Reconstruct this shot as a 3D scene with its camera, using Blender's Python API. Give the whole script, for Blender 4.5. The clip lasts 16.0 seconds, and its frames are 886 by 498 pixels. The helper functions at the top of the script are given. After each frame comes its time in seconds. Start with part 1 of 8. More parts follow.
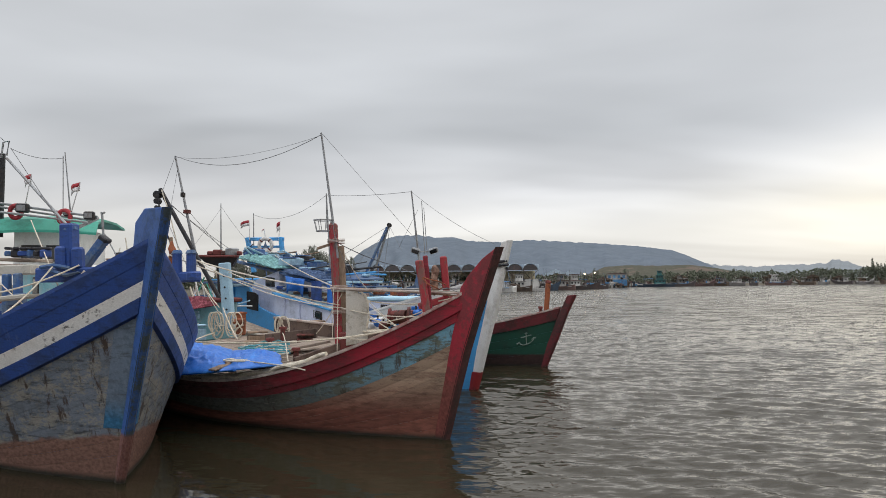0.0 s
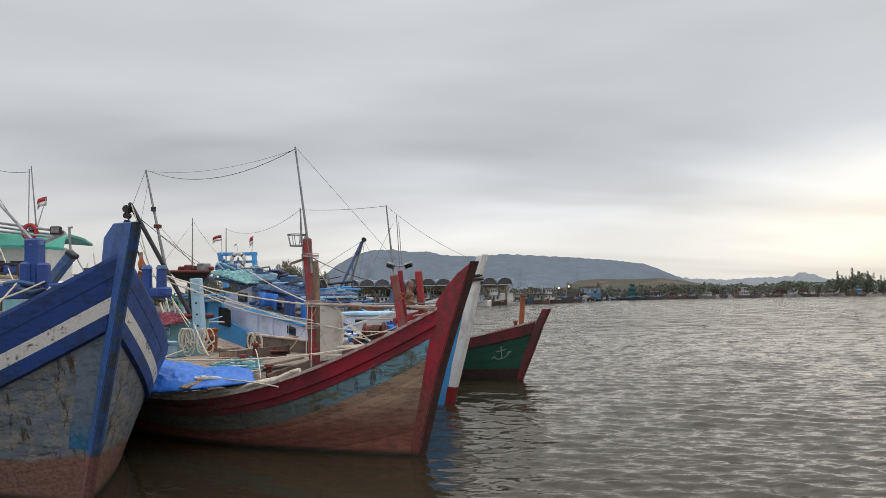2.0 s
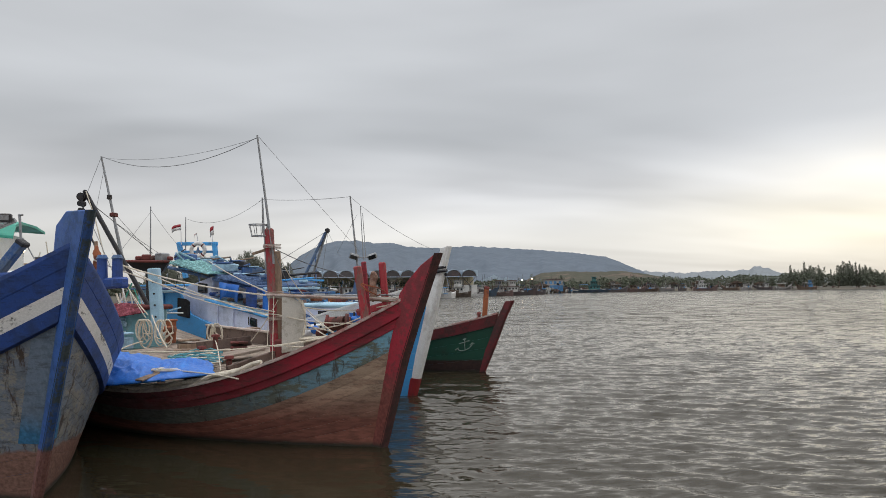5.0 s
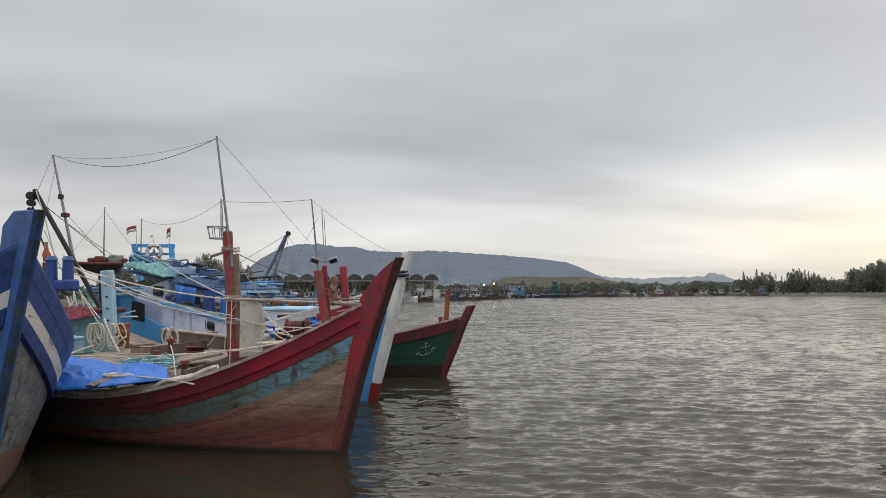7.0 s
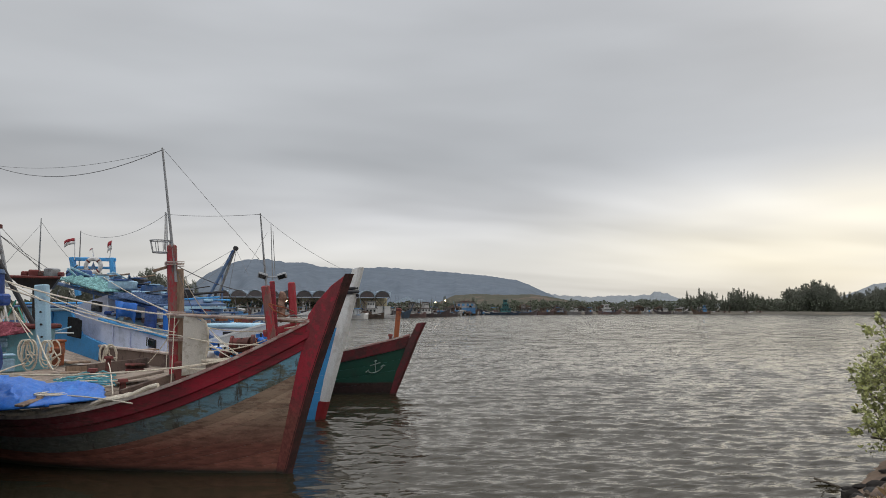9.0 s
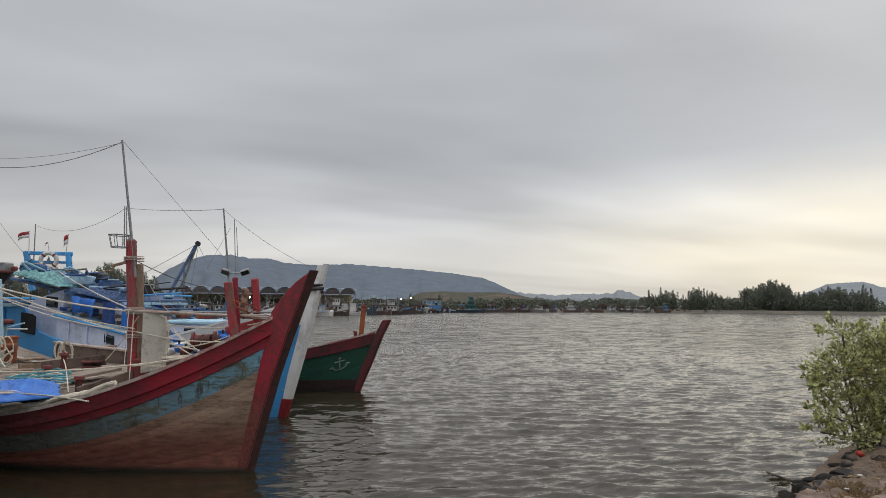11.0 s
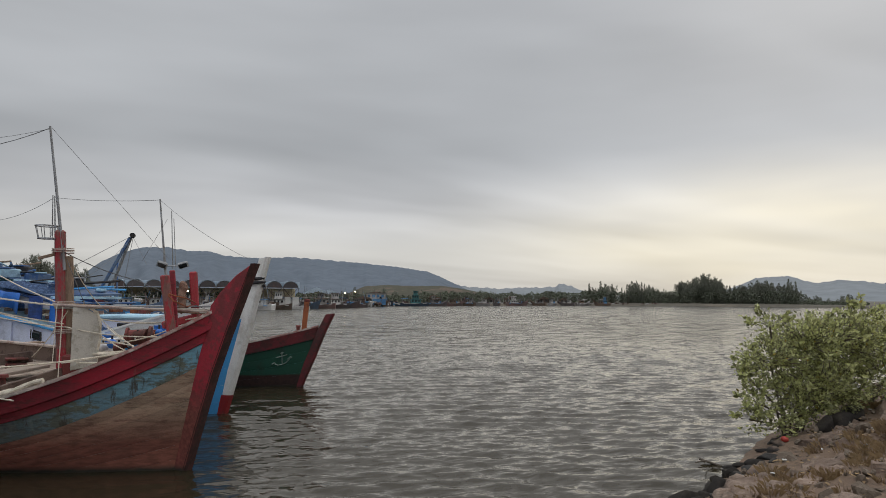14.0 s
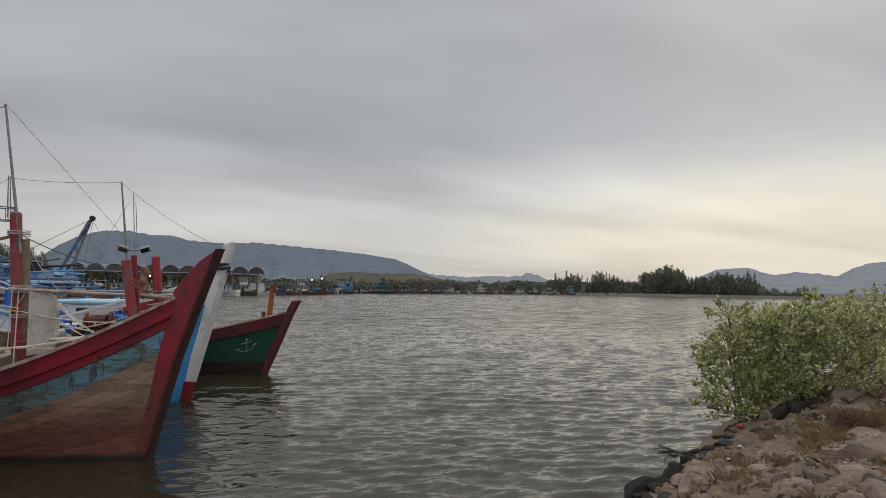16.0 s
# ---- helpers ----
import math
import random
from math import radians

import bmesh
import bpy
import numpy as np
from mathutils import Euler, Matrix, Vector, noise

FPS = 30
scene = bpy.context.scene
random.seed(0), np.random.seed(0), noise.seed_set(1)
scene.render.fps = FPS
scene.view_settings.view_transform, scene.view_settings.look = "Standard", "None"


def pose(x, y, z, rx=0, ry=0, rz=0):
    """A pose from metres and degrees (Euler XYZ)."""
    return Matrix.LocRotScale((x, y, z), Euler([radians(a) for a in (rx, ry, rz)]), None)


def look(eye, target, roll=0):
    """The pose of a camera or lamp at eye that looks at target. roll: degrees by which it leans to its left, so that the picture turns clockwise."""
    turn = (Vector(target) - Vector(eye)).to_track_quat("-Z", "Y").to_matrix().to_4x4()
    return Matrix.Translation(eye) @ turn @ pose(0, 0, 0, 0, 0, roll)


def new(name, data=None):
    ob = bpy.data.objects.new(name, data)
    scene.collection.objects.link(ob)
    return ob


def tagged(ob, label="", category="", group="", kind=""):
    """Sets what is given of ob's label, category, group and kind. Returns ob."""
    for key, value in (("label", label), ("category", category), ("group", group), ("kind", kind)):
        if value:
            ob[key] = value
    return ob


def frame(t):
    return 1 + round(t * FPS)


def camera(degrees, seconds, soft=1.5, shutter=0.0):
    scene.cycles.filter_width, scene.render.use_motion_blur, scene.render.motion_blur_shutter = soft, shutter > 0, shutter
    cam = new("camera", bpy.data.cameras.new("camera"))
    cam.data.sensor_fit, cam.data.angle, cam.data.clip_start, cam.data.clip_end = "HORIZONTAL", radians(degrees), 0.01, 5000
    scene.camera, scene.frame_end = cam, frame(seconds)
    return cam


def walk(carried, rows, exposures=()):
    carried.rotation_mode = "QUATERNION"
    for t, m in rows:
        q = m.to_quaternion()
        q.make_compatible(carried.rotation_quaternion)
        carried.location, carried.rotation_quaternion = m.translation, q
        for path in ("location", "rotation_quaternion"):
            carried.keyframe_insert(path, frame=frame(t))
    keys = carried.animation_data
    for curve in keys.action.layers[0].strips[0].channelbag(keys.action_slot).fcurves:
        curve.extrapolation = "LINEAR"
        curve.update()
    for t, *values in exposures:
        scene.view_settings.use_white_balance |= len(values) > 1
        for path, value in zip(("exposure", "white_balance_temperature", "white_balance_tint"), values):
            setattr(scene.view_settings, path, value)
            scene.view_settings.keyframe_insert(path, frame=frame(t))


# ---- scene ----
cam = camera(68.5, 16.0, soft=0.65)
PATH = [
    (0, (0.771, 0.248, 2.525), (0.6, 2.238, 2.624), -0.5),
    (0.5, (0.772, 0.253, 2.524), (0.633, 2.246, 2.611), -0.5),
    (1, (0.77, 0.258, 2.529), (0.659, 2.252, 2.635), -0.5),
    (1.5, (0.77, 0.262, 2.526), (0.67, 2.255, 2.663), -0.8),
    (2, (0.764, 0.265, 2.528), (0.671, 2.257, 2.67), -0.8),
    (2.5, (0.763, 0.259, 2.525), (0.672, 2.252, 2.671), -0.8),
    (3, (0.762, 0.251, 2.523), (0.676, 2.245, 2.658), -0.7),
    (5.5, (0.781, 0.278, 2.53), (0.826, 2.274, 2.645), -0.5),
    (6, (0.785, 0.268, 2.523), (0.856, 2.263, 2.641), -0.5),
    (6.5, (0.788, 0.265, 2.528), (0.887, 2.259, 2.644), -0.6),
    (7, (0.794, 0.268, 2.532), (0.924, 2.259, 2.66), -0.2),
    (7.5, (0.793, 0.261, 2.526), (0.96, 2.249, 2.67), 0.2),
    (8, (0.797, 0.269, 2.531), (1.024, 2.251, 2.679), 0.2),
    (8.5, (0.806, 0.253, 2.531), (1.068, 2.229, 2.697), 0.3),
    (9, (0.814, 0.27, 2.531), (1.091, 2.243, 2.711), 0.1),
    (9.5, (0.823, 0.251, 2.531), (1.141, 2.218, 2.71), 0.4),
    (12, (0.825, 0.246, 2.534), (1.242, 2.195, 2.704), -0.1),
    (12.5, (0.829, 0.247, 2.535), (1.279, 2.188, 2.704), -0.3),
    (13, (0.832, 0.258, 2.531), (1.305, 2.195, 2.682), -0.2),
    (13.5, (0.829, 0.264, 2.533), (1.329, 2.195, 2.675), 0.2),
    (14, (0.825, 0.263, 2.532), (1.369, 2.181, 2.686), 0.3),
    (14.5, (0.822, 0.262, 2.534), (1.395, 2.171, 2.688), 0.4),
    (15, (0.819, 0.259, 2.537), (1.407, 2.165, 2.681), 0.8),
    (15.5, (0.818, 0.255, 2.536), (1.43, 2.154, 2.672), 0.8),
    (16, (0.824, 0.256, 2.535), (1.463, 2.147, 2.653), 0.9),
]
walk(cam, [(t, look(eye, target, roll)) for t, eye, target, roll in PATH],
     exposures=[(0, 0.5), (3, 0.44), (7, 0.36), (9, 0.22), (12.5, 0.11), (16, -0.03)])

# ---------------------------------------------------------------- world and sun
SUN_AZ = 48.0    # degrees to the right of +y
SUN_EL = 28.0


def make_world():
    world = bpy.data.worlds.new("overcast_sky")
    world.use_nodes = True
    scene.world = world
    nt = world.node_tree
    nt.nodes.clear()
    N = lambda kind, **kw: set_node(nt.nodes.new(kind), kw)
    link = nt.links.new
    out = N("ShaderNodeOutputWorld")
    co = N("ShaderNodeTexCoord")
    sep = N("ShaderNodeSeparateXYZ")
    link(co.outputs["Generated"], sep.inputs[0])
    up = math_node(nt, "MAXIMUM", sep.outputs[2], 0.0)
    den = math_node(nt, "ADD", up, 0.15)
    cx = math_node(nt, "DIVIDE", sep.outputs[0], den)
    cy = math_node(nt, "DIVIDE", sep.outputs[1], den)
    comb = N("ShaderNodeCombineXYZ")
    link(cx, comb.inputs[0])
    link(cy, comb.inputs[1])
    rot = N("ShaderNodeMapping")
    rot.inputs["Rotation"].default_value = (0, 0, radians(25))
    rot.inputs["Scale"].default_value = (0.55, 1.25, 1)
    link(comb.outputs[0], rot.inputs[0])
    big = N("ShaderNodeTexNoise")
    big.inputs["Scale"].default_value = 0.55
    big.inputs["Detail"].default_value = 3
    big.inputs["Roughness"].default_value = 0.5
    big.inputs["Distortion"].default_value = 0.4
    link(rot.outputs[0], big.inputs["Vector"])
    # height above the horizon shapes the cloud deck: bright low band, darker above, unseen zenith brightened
    ramp = N("ShaderNodeValToRGB")
    els = ramp.color_ramp.elements
    els[0].position, els[0].color = 0.0, (0.54, 0.53, 0.51, 1)
    els[1].position, els[1].color = 1.0, (1.6, 1.63, 1.68, 1)
    for pos, col in ((0.07, (0.59, 0.58, 0.56, 1)), (0.14, (0.56, 0.565, 0.58, 1)), (0.22, (0.475, 0.49, 0.51, 1)), (0.36, (0.495, 0.51, 0.53, 1)), (0.5, (0.56, 0.575, 0.60, 1)), (0.75, (1.2, 1.22, 1.27, 1))):
        e = els.new(pos)
        e.color = col
    link(up, ramp.inputs[0])
    shade = N("ShaderNodeMapRange")
    shade.inputs["From Min"].default_value, shade.inputs["From Max"].default_value = 0.34, 0.66
    shade.inputs["To Min"].default_value, shade.inputs["To Max"].default_value = 0.70, 1.30
    # thin streaks lie level along the deck, with a finer mottle
    flat = N("ShaderNodeMapping")
    flat.inputs["Scale"].default_value = (1.0, 1.0, 5.0)
    flat.inputs["Rotation"].default_value = (radians(4), radians(-5), 0)
    link(co.outputs["Generated"], flat.inputs[0])
    wisp = N("ShaderNodeTexNoise")
    wisp.inputs["Scale"].default_value = 1.5
    wisp.inputs["Detail"].default_value = 4
    wisp.inputs["Roughness"].default_value = 0.48
    link(flat.outputs[0], wisp.inputs["Vector"])
    both = math_node(nt, "ADD", math_node(nt, "MULTIPLY", big.outputs[0], 0.74), math_node(nt, "MULTIPLY", wisp.outputs[0], 0.26))
    link(both, shade.inputs[0])
    mul = N("ShaderNodeMix", data_type="RGBA", blend_type="MULTIPLY")
    mul.inputs["Factor"].default_value = 1.0
    link(ramp.outputs[0], mul.inputs["A"])
    link(shade.outputs[0], mul.inputs["B"])
    # the low sun behind a gap of the clouds
    az, el = radians(SUN_AZ + 6), radians(5.6)
    sun_dir = (math.sin(az) * math.cos(el), math.cos(az) * math.cos(el), math.sin(el))
    stretch = N("ShaderNodeVectorMath", operation="SUBTRACT")
    stretch.inputs[1].default_value = sun_dir
    link(co.outputs["Generated"], stretch.inputs[0])
    sc = N("ShaderNodeVectorMath", operation="MULTIPLY")
    sc.inputs[1].default_value = (1, 1, 5.5)
    link(stretch.outputs[0], sc.inputs[0])
    ln = N("ShaderNodeVectorMath", operation="LENGTH")
    link(sc.outputs[0], ln.inputs[0])
    glow = N("ShaderNodeMapRange", interpolation_type="SMOOTHERSTEP")
    glow.inputs["From Min"].default_value, glow.inputs["From Max"].default_value = 0.0, 0.85
    glow.inputs["To Min"].default_value, glow.inputs["To Max"].default_value = 1.0, 0.0
    link(ln.outputs["Value"], glow.inputs[0])
    streak = N("ShaderNodeTexNoise")
    streak.inputs["Scale"].default_value = 2.0
    streak.inputs["Detail"].default_value = 3
    link(flat.outputs[0], streak.inputs["Vector"])
    sm = N("ShaderNodeMapRange")
    sm.inputs["From Min"].default_value, sm.inputs["From Max"].default_value = 0.3, 0.65
    sm.inputs["To Min"].default_value, sm.inputs["To Max"].default_value = 0.55, 1.3
    link(streak.outputs[0], sm.inputs[0])
    g2 = math_node(nt, "MULTIPLY", glow.outputs[0], sm.outputs[0])
    add = N("ShaderNodeMix", data_type="RGBA", blend_type="ADD")
    add.inputs["B"].default_value = (0.42, 0.35, 0.185, 1)
    link(g2, add.inputs["Factor"])
    link(mul.outputs["Result"], add.inputs["A"])
    clouds = N("ShaderNodeBackground")
    link(add.outputs["Result"], clouds.inputs["Color"])
    clouds.inputs["Strength"].default_value = 0.92
    sky = N("ShaderNodeTexSky", sky_type="NISHITA")
    sky.sun_disc = False
    sky.sun_elevation = radians(SUN_EL)
    sky.sun_rotation = radians(SUN_AZ)
    above = N("ShaderNodeBackground")
    link(sky.outputs[0], above.inputs["Color"])
    above.inputs["Strength"].default_value = 0.06
    cover = N("ShaderNodeMixShader")
    cover.inputs[0].default_value = 0.93
    link(above.outputs[0], cover.inputs[1])
    link(clouds.outputs[0], cover.inputs[2])
    link(cover.outputs[0], out.inputs["Surface"])


def set_node(node, kw):
    for key, value in kw.items():
        if key == "data_type":
            node.data_type = value
        elif key == "blend_type":
            node.blend_type = value
        elif key == "operation":
            node.operation = value
        elif key == "interpolation_type":
            node.interpolation_type = value
        elif key == "sky_type":
            node.sky_type = value
    return node


def math_node(nt, op, a, b=None, clamp=False):
    n = nt.nodes.new("ShaderNodeMath")
    n.operation, n.use_clamp = op, clamp
    for i, v in enumerate((a, b)):
        if v is None:
            continue
        if isinstance(v, (int, float)):
            n.inputs[i].default_value = v
        else:
            nt.links.new(v, n.inputs[i])
    return n.outputs[0]


make_world()
sun = bpy.data.lights.new("sun", "SUN")
sun.energy, sun.angle, sun.color = 0.4, radians(110), (1.0, 0.88, 0.70)
sun_ob = new("sun", sun)
_az, _el = radians(SUN_AZ), radians(SUN_EL)
sun_ob.matrix_world = look((math.sin(_az) * 60, math.cos(_az) * 60, 60 * math.tan(_el)), (0, 0, 0))


# ---------------------------------------------------------------- materials
def material(name, base, worn=None, dirt=None, scale=3.0, amount=0.5, rough=0.6, metal=0.0, bump=0.25, stretch=(1, 1, 1), fine=40.0,
             boot=None, random_shade=0.0, spec=0.4, rust=None, scratch=None, fade=None):
    """Procedural surface: base paint, patches worn through to another colour, dirt, fine grain; boot = (height, colour)
    below a waterline;
    fade = (from, to, colour): paint lost, and bare planks turned darker, towards the stern, along the boat's own x."""
    m = bpy.data.materials.new(name)
    m.use_nodes = True
    nt = m.node_tree
    bsdf = nt.nodes["Principled BSDF"]
    link = nt.links.new
    co = nt.nodes.new("ShaderNodeTexCoord")
    mp = nt.nodes.new("ShaderNodeMapping")
    mp.inputs["Scale"].default_value = stretch
    link(co.outputs["Object"], mp.inputs[0])

    def tex(sc, detail=6, rough_=0.6, src=mp):
        n = nt.nodes.new("ShaderNodeTexNoise")
        n.inputs["Scale"].default_value, n.inputs["Detail"].default_value, n.inputs["Roughness"].default_value = sc, detail, rough_
        link(src.outputs[0], n.inputs["Vector"])
        return n.outputs[0]

    def rng(v, a, b, c=0.0, d=1.0):
        n = nt.nodes.new("ShaderNodeMapRange")
        for i, x in enumerate((a, b, c, d)):
            n.inputs[i + 1].default_value = x
        link(v, n.inputs[0])
        return n.outputs[0]

    def mix(f, a, b, kind="MIX"):
        n = nt.nodes.new("ShaderNodeMix")
        n.data_type, n.blend_type = "RGBA", kind
        for key, v in (("Factor", f), ("A", a), ("B", b)):
            if isinstance(v, (int, float)):
                n.inputs[key].default_value = v
            elif isinstance(v, tuple):
                n.inputs[key].default_value = (*v[:3], 1)
            else:
                link(v, n.inputs[key])
        return n.outputs["Result"]

    n1, n2, n3 = tex(scale), tex(scale * 6.3), tex(fine, 3)
    worn = worn or tuple(c * 0.75 for c in base)
    dirt = dirt or tuple(c * 0.55 for c in base)
    mask = math_node(nt, "ADD", math_node(nt, "MULTIPLY", n1, 0.65), math_node(nt, "MULTIPLY", n2, 0.35))
    lo = 0.66 - 0.3 * amount
    col = mix(rng(mask, lo, lo + 0.06), base, worn)
    col = mix(rng(tex(scale * 0.7 + 0.37, 8, 0.7), 0.48, 0.78, 0, 0.85), col, dirt)
    if fade:
        fx = nt.nodes.new("ShaderNodeSeparateXYZ")
        link(co.outputs["Object"], fx.inputs[0])
        along = math_node(nt, "ADD", fx.outputs[0], math_node(nt, "MULTIPLY", math_node(nt, "SUBTRACT", mask, 0.5), 7.0))
        bare = mix(rng(n2, 0.4, 0.6), fade[2], tuple(c * 0.62 for c in fade[2]))
        col = mix(rng(along, fade[0], fade[1], 0, 0.95), col, bare)
    if rust:
        rs = nt.nodes.new("ShaderNodeMapping")
        rs.inputs["Scale"].default_value = (3.0, 3.0, 0.55)
        link(co.outputs["Object"], rs.inputs[0])
        col = mix(rng(tex(2.1, 7, 0.7, rs), 0.555, 0.62, 0, 0.92), col, rust)
    if scratch:
        ss = nt.nodes.new("ShaderNodeMapping")
        ss.inputs["Scale"].default_value = (1.0, 1.0, 5.0)
        ss.inputs["Rotation"].default_value = (0.2, 0.35, 0)
        link(co.outputs["Object"], ss.inputs[0])
        col = mix(rng(tex(3.2, 9, 0.75, ss), 0.51, 0.63, 0, 0.8), col, scratch)
        up = nt.nodes.new("ShaderNodeMapping")
        up.inputs["Scale"].default_value = (9.0, 9.0, 0.8)
        link(co.outputs["Object"], up.inputs[0])
        col = mix(rng(tex(1.1, 6, 0.65, up), 0.62, 0.72, 0, 0.7), col, tuple(min(1, c * 2.6 + 0.03) for c in scratch))
    if boot:
        sp = nt.nodes.new("ShaderNodeSeparateXYZ")
        link(co.outputs["Object"], sp.inputs[0])
        zz = math_node(nt, "SUBTRACT", sp.outputs[2], math_node(nt, "MULTIPLY", sp.outputs[0], boot[4])) if len(boot) > 4 else sp.outputs[2]
        wav = math_node(nt, "ADD", zz, math_node(nt, "MULTIPLY", math_node(nt, "SUBTRACT", n1, 0.5), boot[2] if len(boot) > 2 else 0.12))
        bc = mix(rng(n2, 0.4, 0.62), boot[1], tuple(c * 0.6 for c in boot[1]))
        col = mix(rng(wav, boot[0] - 0.02, boot[0] + 0.02 + (boot[3] if len(boot) > 3 else 0)), bc, col)
        # slime line just above the water
        slime = math_node(nt, "ADD", sp.outputs[2], math_node(nt, "MULTIPLY", math_node(nt, "SUBTRACT", n2, 0.5), 0.10))
        col = mix(rng(slime, 0.03, 0.10), (0.030, 0.028, 0.020), col)
    if random_shade:
        oi = nt.nodes.new("ShaderNodeObjectInfo")
        col = mix(1.0, col, rng(oi.outputs["Random"], 0, 1, 1 - random_shade, 1 + random_shade), "MULTIPLY")
    col = mix(1.0, col, rng(n3, 0.25, 0.75, 0.86, 1.12), "MULTIPLY")
    link(col, bsdf.inputs["Base Color"])
    link(rng(mask, 0.3, 0.7, max(rough - 0.12, 0.03), min(rough + 0.15, 1)), bsdf.inputs["Roughness"])
    bsdf.inputs["Metallic"].default_value = metal
    bsdf.inputs["Specular IOR Level"].default_value = spec
    if bump:
        b = nt.nodes.new("ShaderNodeBump")
        b.inputs["Strength"].default_value, b.inputs["Distance"].default_value = bump, 0.02
        link(math_node(nt, "ADD", mask, math_node(nt, "MULTIPLY", n3, 0.35)), b.inputs["Height"])
        link(b.outputs[0], bsdf.inputs["Normal"])
    return m


def water_material():
    m = bpy.data.materials.new("harbour_water")
    m.use_nodes = True
    nt = m.node_tree
    bsdf = nt.nodes["Principled BSDF"]
    link = nt.links.new
    co = nt.nodes.new("ShaderNodeTexCoord")
    # ripple slopes at three sizes, longer across the wind than along it
    sep = nt.nodes.new("ShaderNodeSeparateXYZ")
    link(co.outputs["Object"], sep.inputs[0])
    fetch = nt.nodes.new("ShaderNodeMapRange")
    fetch.interpolation_type = "SMOOTHSTEP"
    for i, x in enumerate((14.0, 60.0, 0.0, 1.0)):
        fetch.inputs[i + 1].default_value = x
    link(sep.outputs[1], fetch.inputs[0])
    total = None
    for sc, st, amp, rz, far in ((1.25, (0.5, 1.9, 1), (0.22, 1.15, 0), -12, True), (2.9, (0.5, 2.1, 1), (0.30, 0.60, 0), -9, False), (8.0, (0.6, 1.9, 1), (0.40, 0.90, 0), -14, False)):
        mp = nt.nodes.new("ShaderNodeMapping")
        mp.inputs["Rotation"].default_value = (0, 0, radians(rz))
        mp.inputs["Scale"].default_value = st
        link(co.outputs["Object"], mp.inputs[0])
        n = nt.nodes.new("ShaderNodeTexNoise")
        n.inputs["Scale"].default_value, n.inputs["Detail"].default_value, n.inputs["Roughness"].default_value = sc, 2, 0.5
        link(mp.outputs[0], n.inputs["Vector"])
        sub = nt.nodes.new("ShaderNodeVectorMath")
        sub.operation = "SUBTRACT"
        sub.inputs[1].default_value = (0.5, 0.5, 0.5)
        link(n.outputs["Color"], sub.inputs[0])
        v = nt.nodes.new("ShaderNodeVectorMath")
        v.operation = "MULTIPLY"
        v.inputs[1].default_value = amp
        link(sub.outputs[0], v.inputs[0])
        if far:
            # the long waves are in the mesh near the bank and in the slopes further out
            grow = nt.nodes.new("ShaderNodeVectorMath")
            grow.operation = "SCALE"
            link(v.outputs[0], grow.inputs[0])
            link(fetch.outputs[0], grow.inputs["Scale"])
            v = grow
        if total is None:
            total = v
        else:
            add = nt.nodes.new("ShaderNodeVectorMath")
            link(total.outputs[0], add.inputs[0])
            link(v.outputs[0], add.inputs[1])
            total = add
    # sheltered water beside the moored hulls is smoother
    lee = math_node(nt, "ADD", sep.outputs[0], math_node(nt, "MULTIPLY", math_node(nt, "SUBTRACT", sep.outputs[1], 9.0), 0.12))
    mr = nt.nodes.new("ShaderNodeMapRange")
    mr.interpolation_type = "SMOOTHSTEP"
    for i, x in enumerate((-1.2, 2.2, 0.09, 1.0)):
        mr.inputs[i + 1].default_value = x
    link(lee, mr.inputs[0])
    calm = nt.nodes.new("ShaderNodeVectorMath")
    calm.operation = "SCALE"
    link(total.outputs[0], calm.inputs[0])
    # gusts roughen the open water in long patches
    gm = nt.nodes.new("ShaderNodeMapping")
    gm.inputs["Scale"].default_value = (0.35, 1.2, 1)
    gm.inputs["Rotation"].default_value = (0, 0, radians(-10))
    link(co.outputs["Object"], gm.inputs[0])
    gust = nt.nodes.new("ShaderNodeTexNoise")
    gust.inputs["Scale"].default_value, gust.inputs["Detail"].default_value, gust.inputs["Roughness"].default_value = 0.16, 5, 0.65
    link(gm.outputs[0], gust.inputs["Vector"])
    gr = nt.nodes.new("ShaderNodeMapRange")
    for i, x in enumerate((0.3, 0.7, 0.86, 1.16)):
        gr.inputs[i + 1].default_value = x
    link(gust.outputs[0], gr.inputs[0])
    # the open harbour takes more wind than the water off the bank
    windy = math_node(nt, "ADD", math_node(nt, "MULTIPLY", fetch.outputs[0], 2.9), 0.95)
    link(math_node(nt, "MULTIPLY", math_node(nt, "MULTIPLY", mr.outputs[0], gr.outputs[0]), windy), calm.inputs["Scale"])
    link(math_node(nt, "ADD", math_node(nt, "MULTIPLY", fetch.outputs[0], 0.08), math_node(nt, "ADD", math_node(nt, "MULTIPLY", mr.outputs[0], 0.06), 0.05)), bsdf.inputs["Roughness"])
    geo = nt.nodes.new("ShaderNodeNewGeometry")
    tilt = nt.nodes.new("ShaderNodeVectorMath")
    link(geo.outputs["Normal"], tilt.inputs[0])
    link(calm.outputs[0], tilt.inputs[1])
    unit = nt.nodes.new("ShaderNodeVectorMath")
    unit.operation = "NORMALIZE"
    link(tilt.outputs[0], unit.inputs[0])
    link(unit.outputs[0], bsdf.inputs["Normal"])
    bsdf.inputs["Base Color"].default_value = (0.029, 0.024, 0.014, 1)
    bsdf.inputs["IOR"].default_value = 1.33
    return m


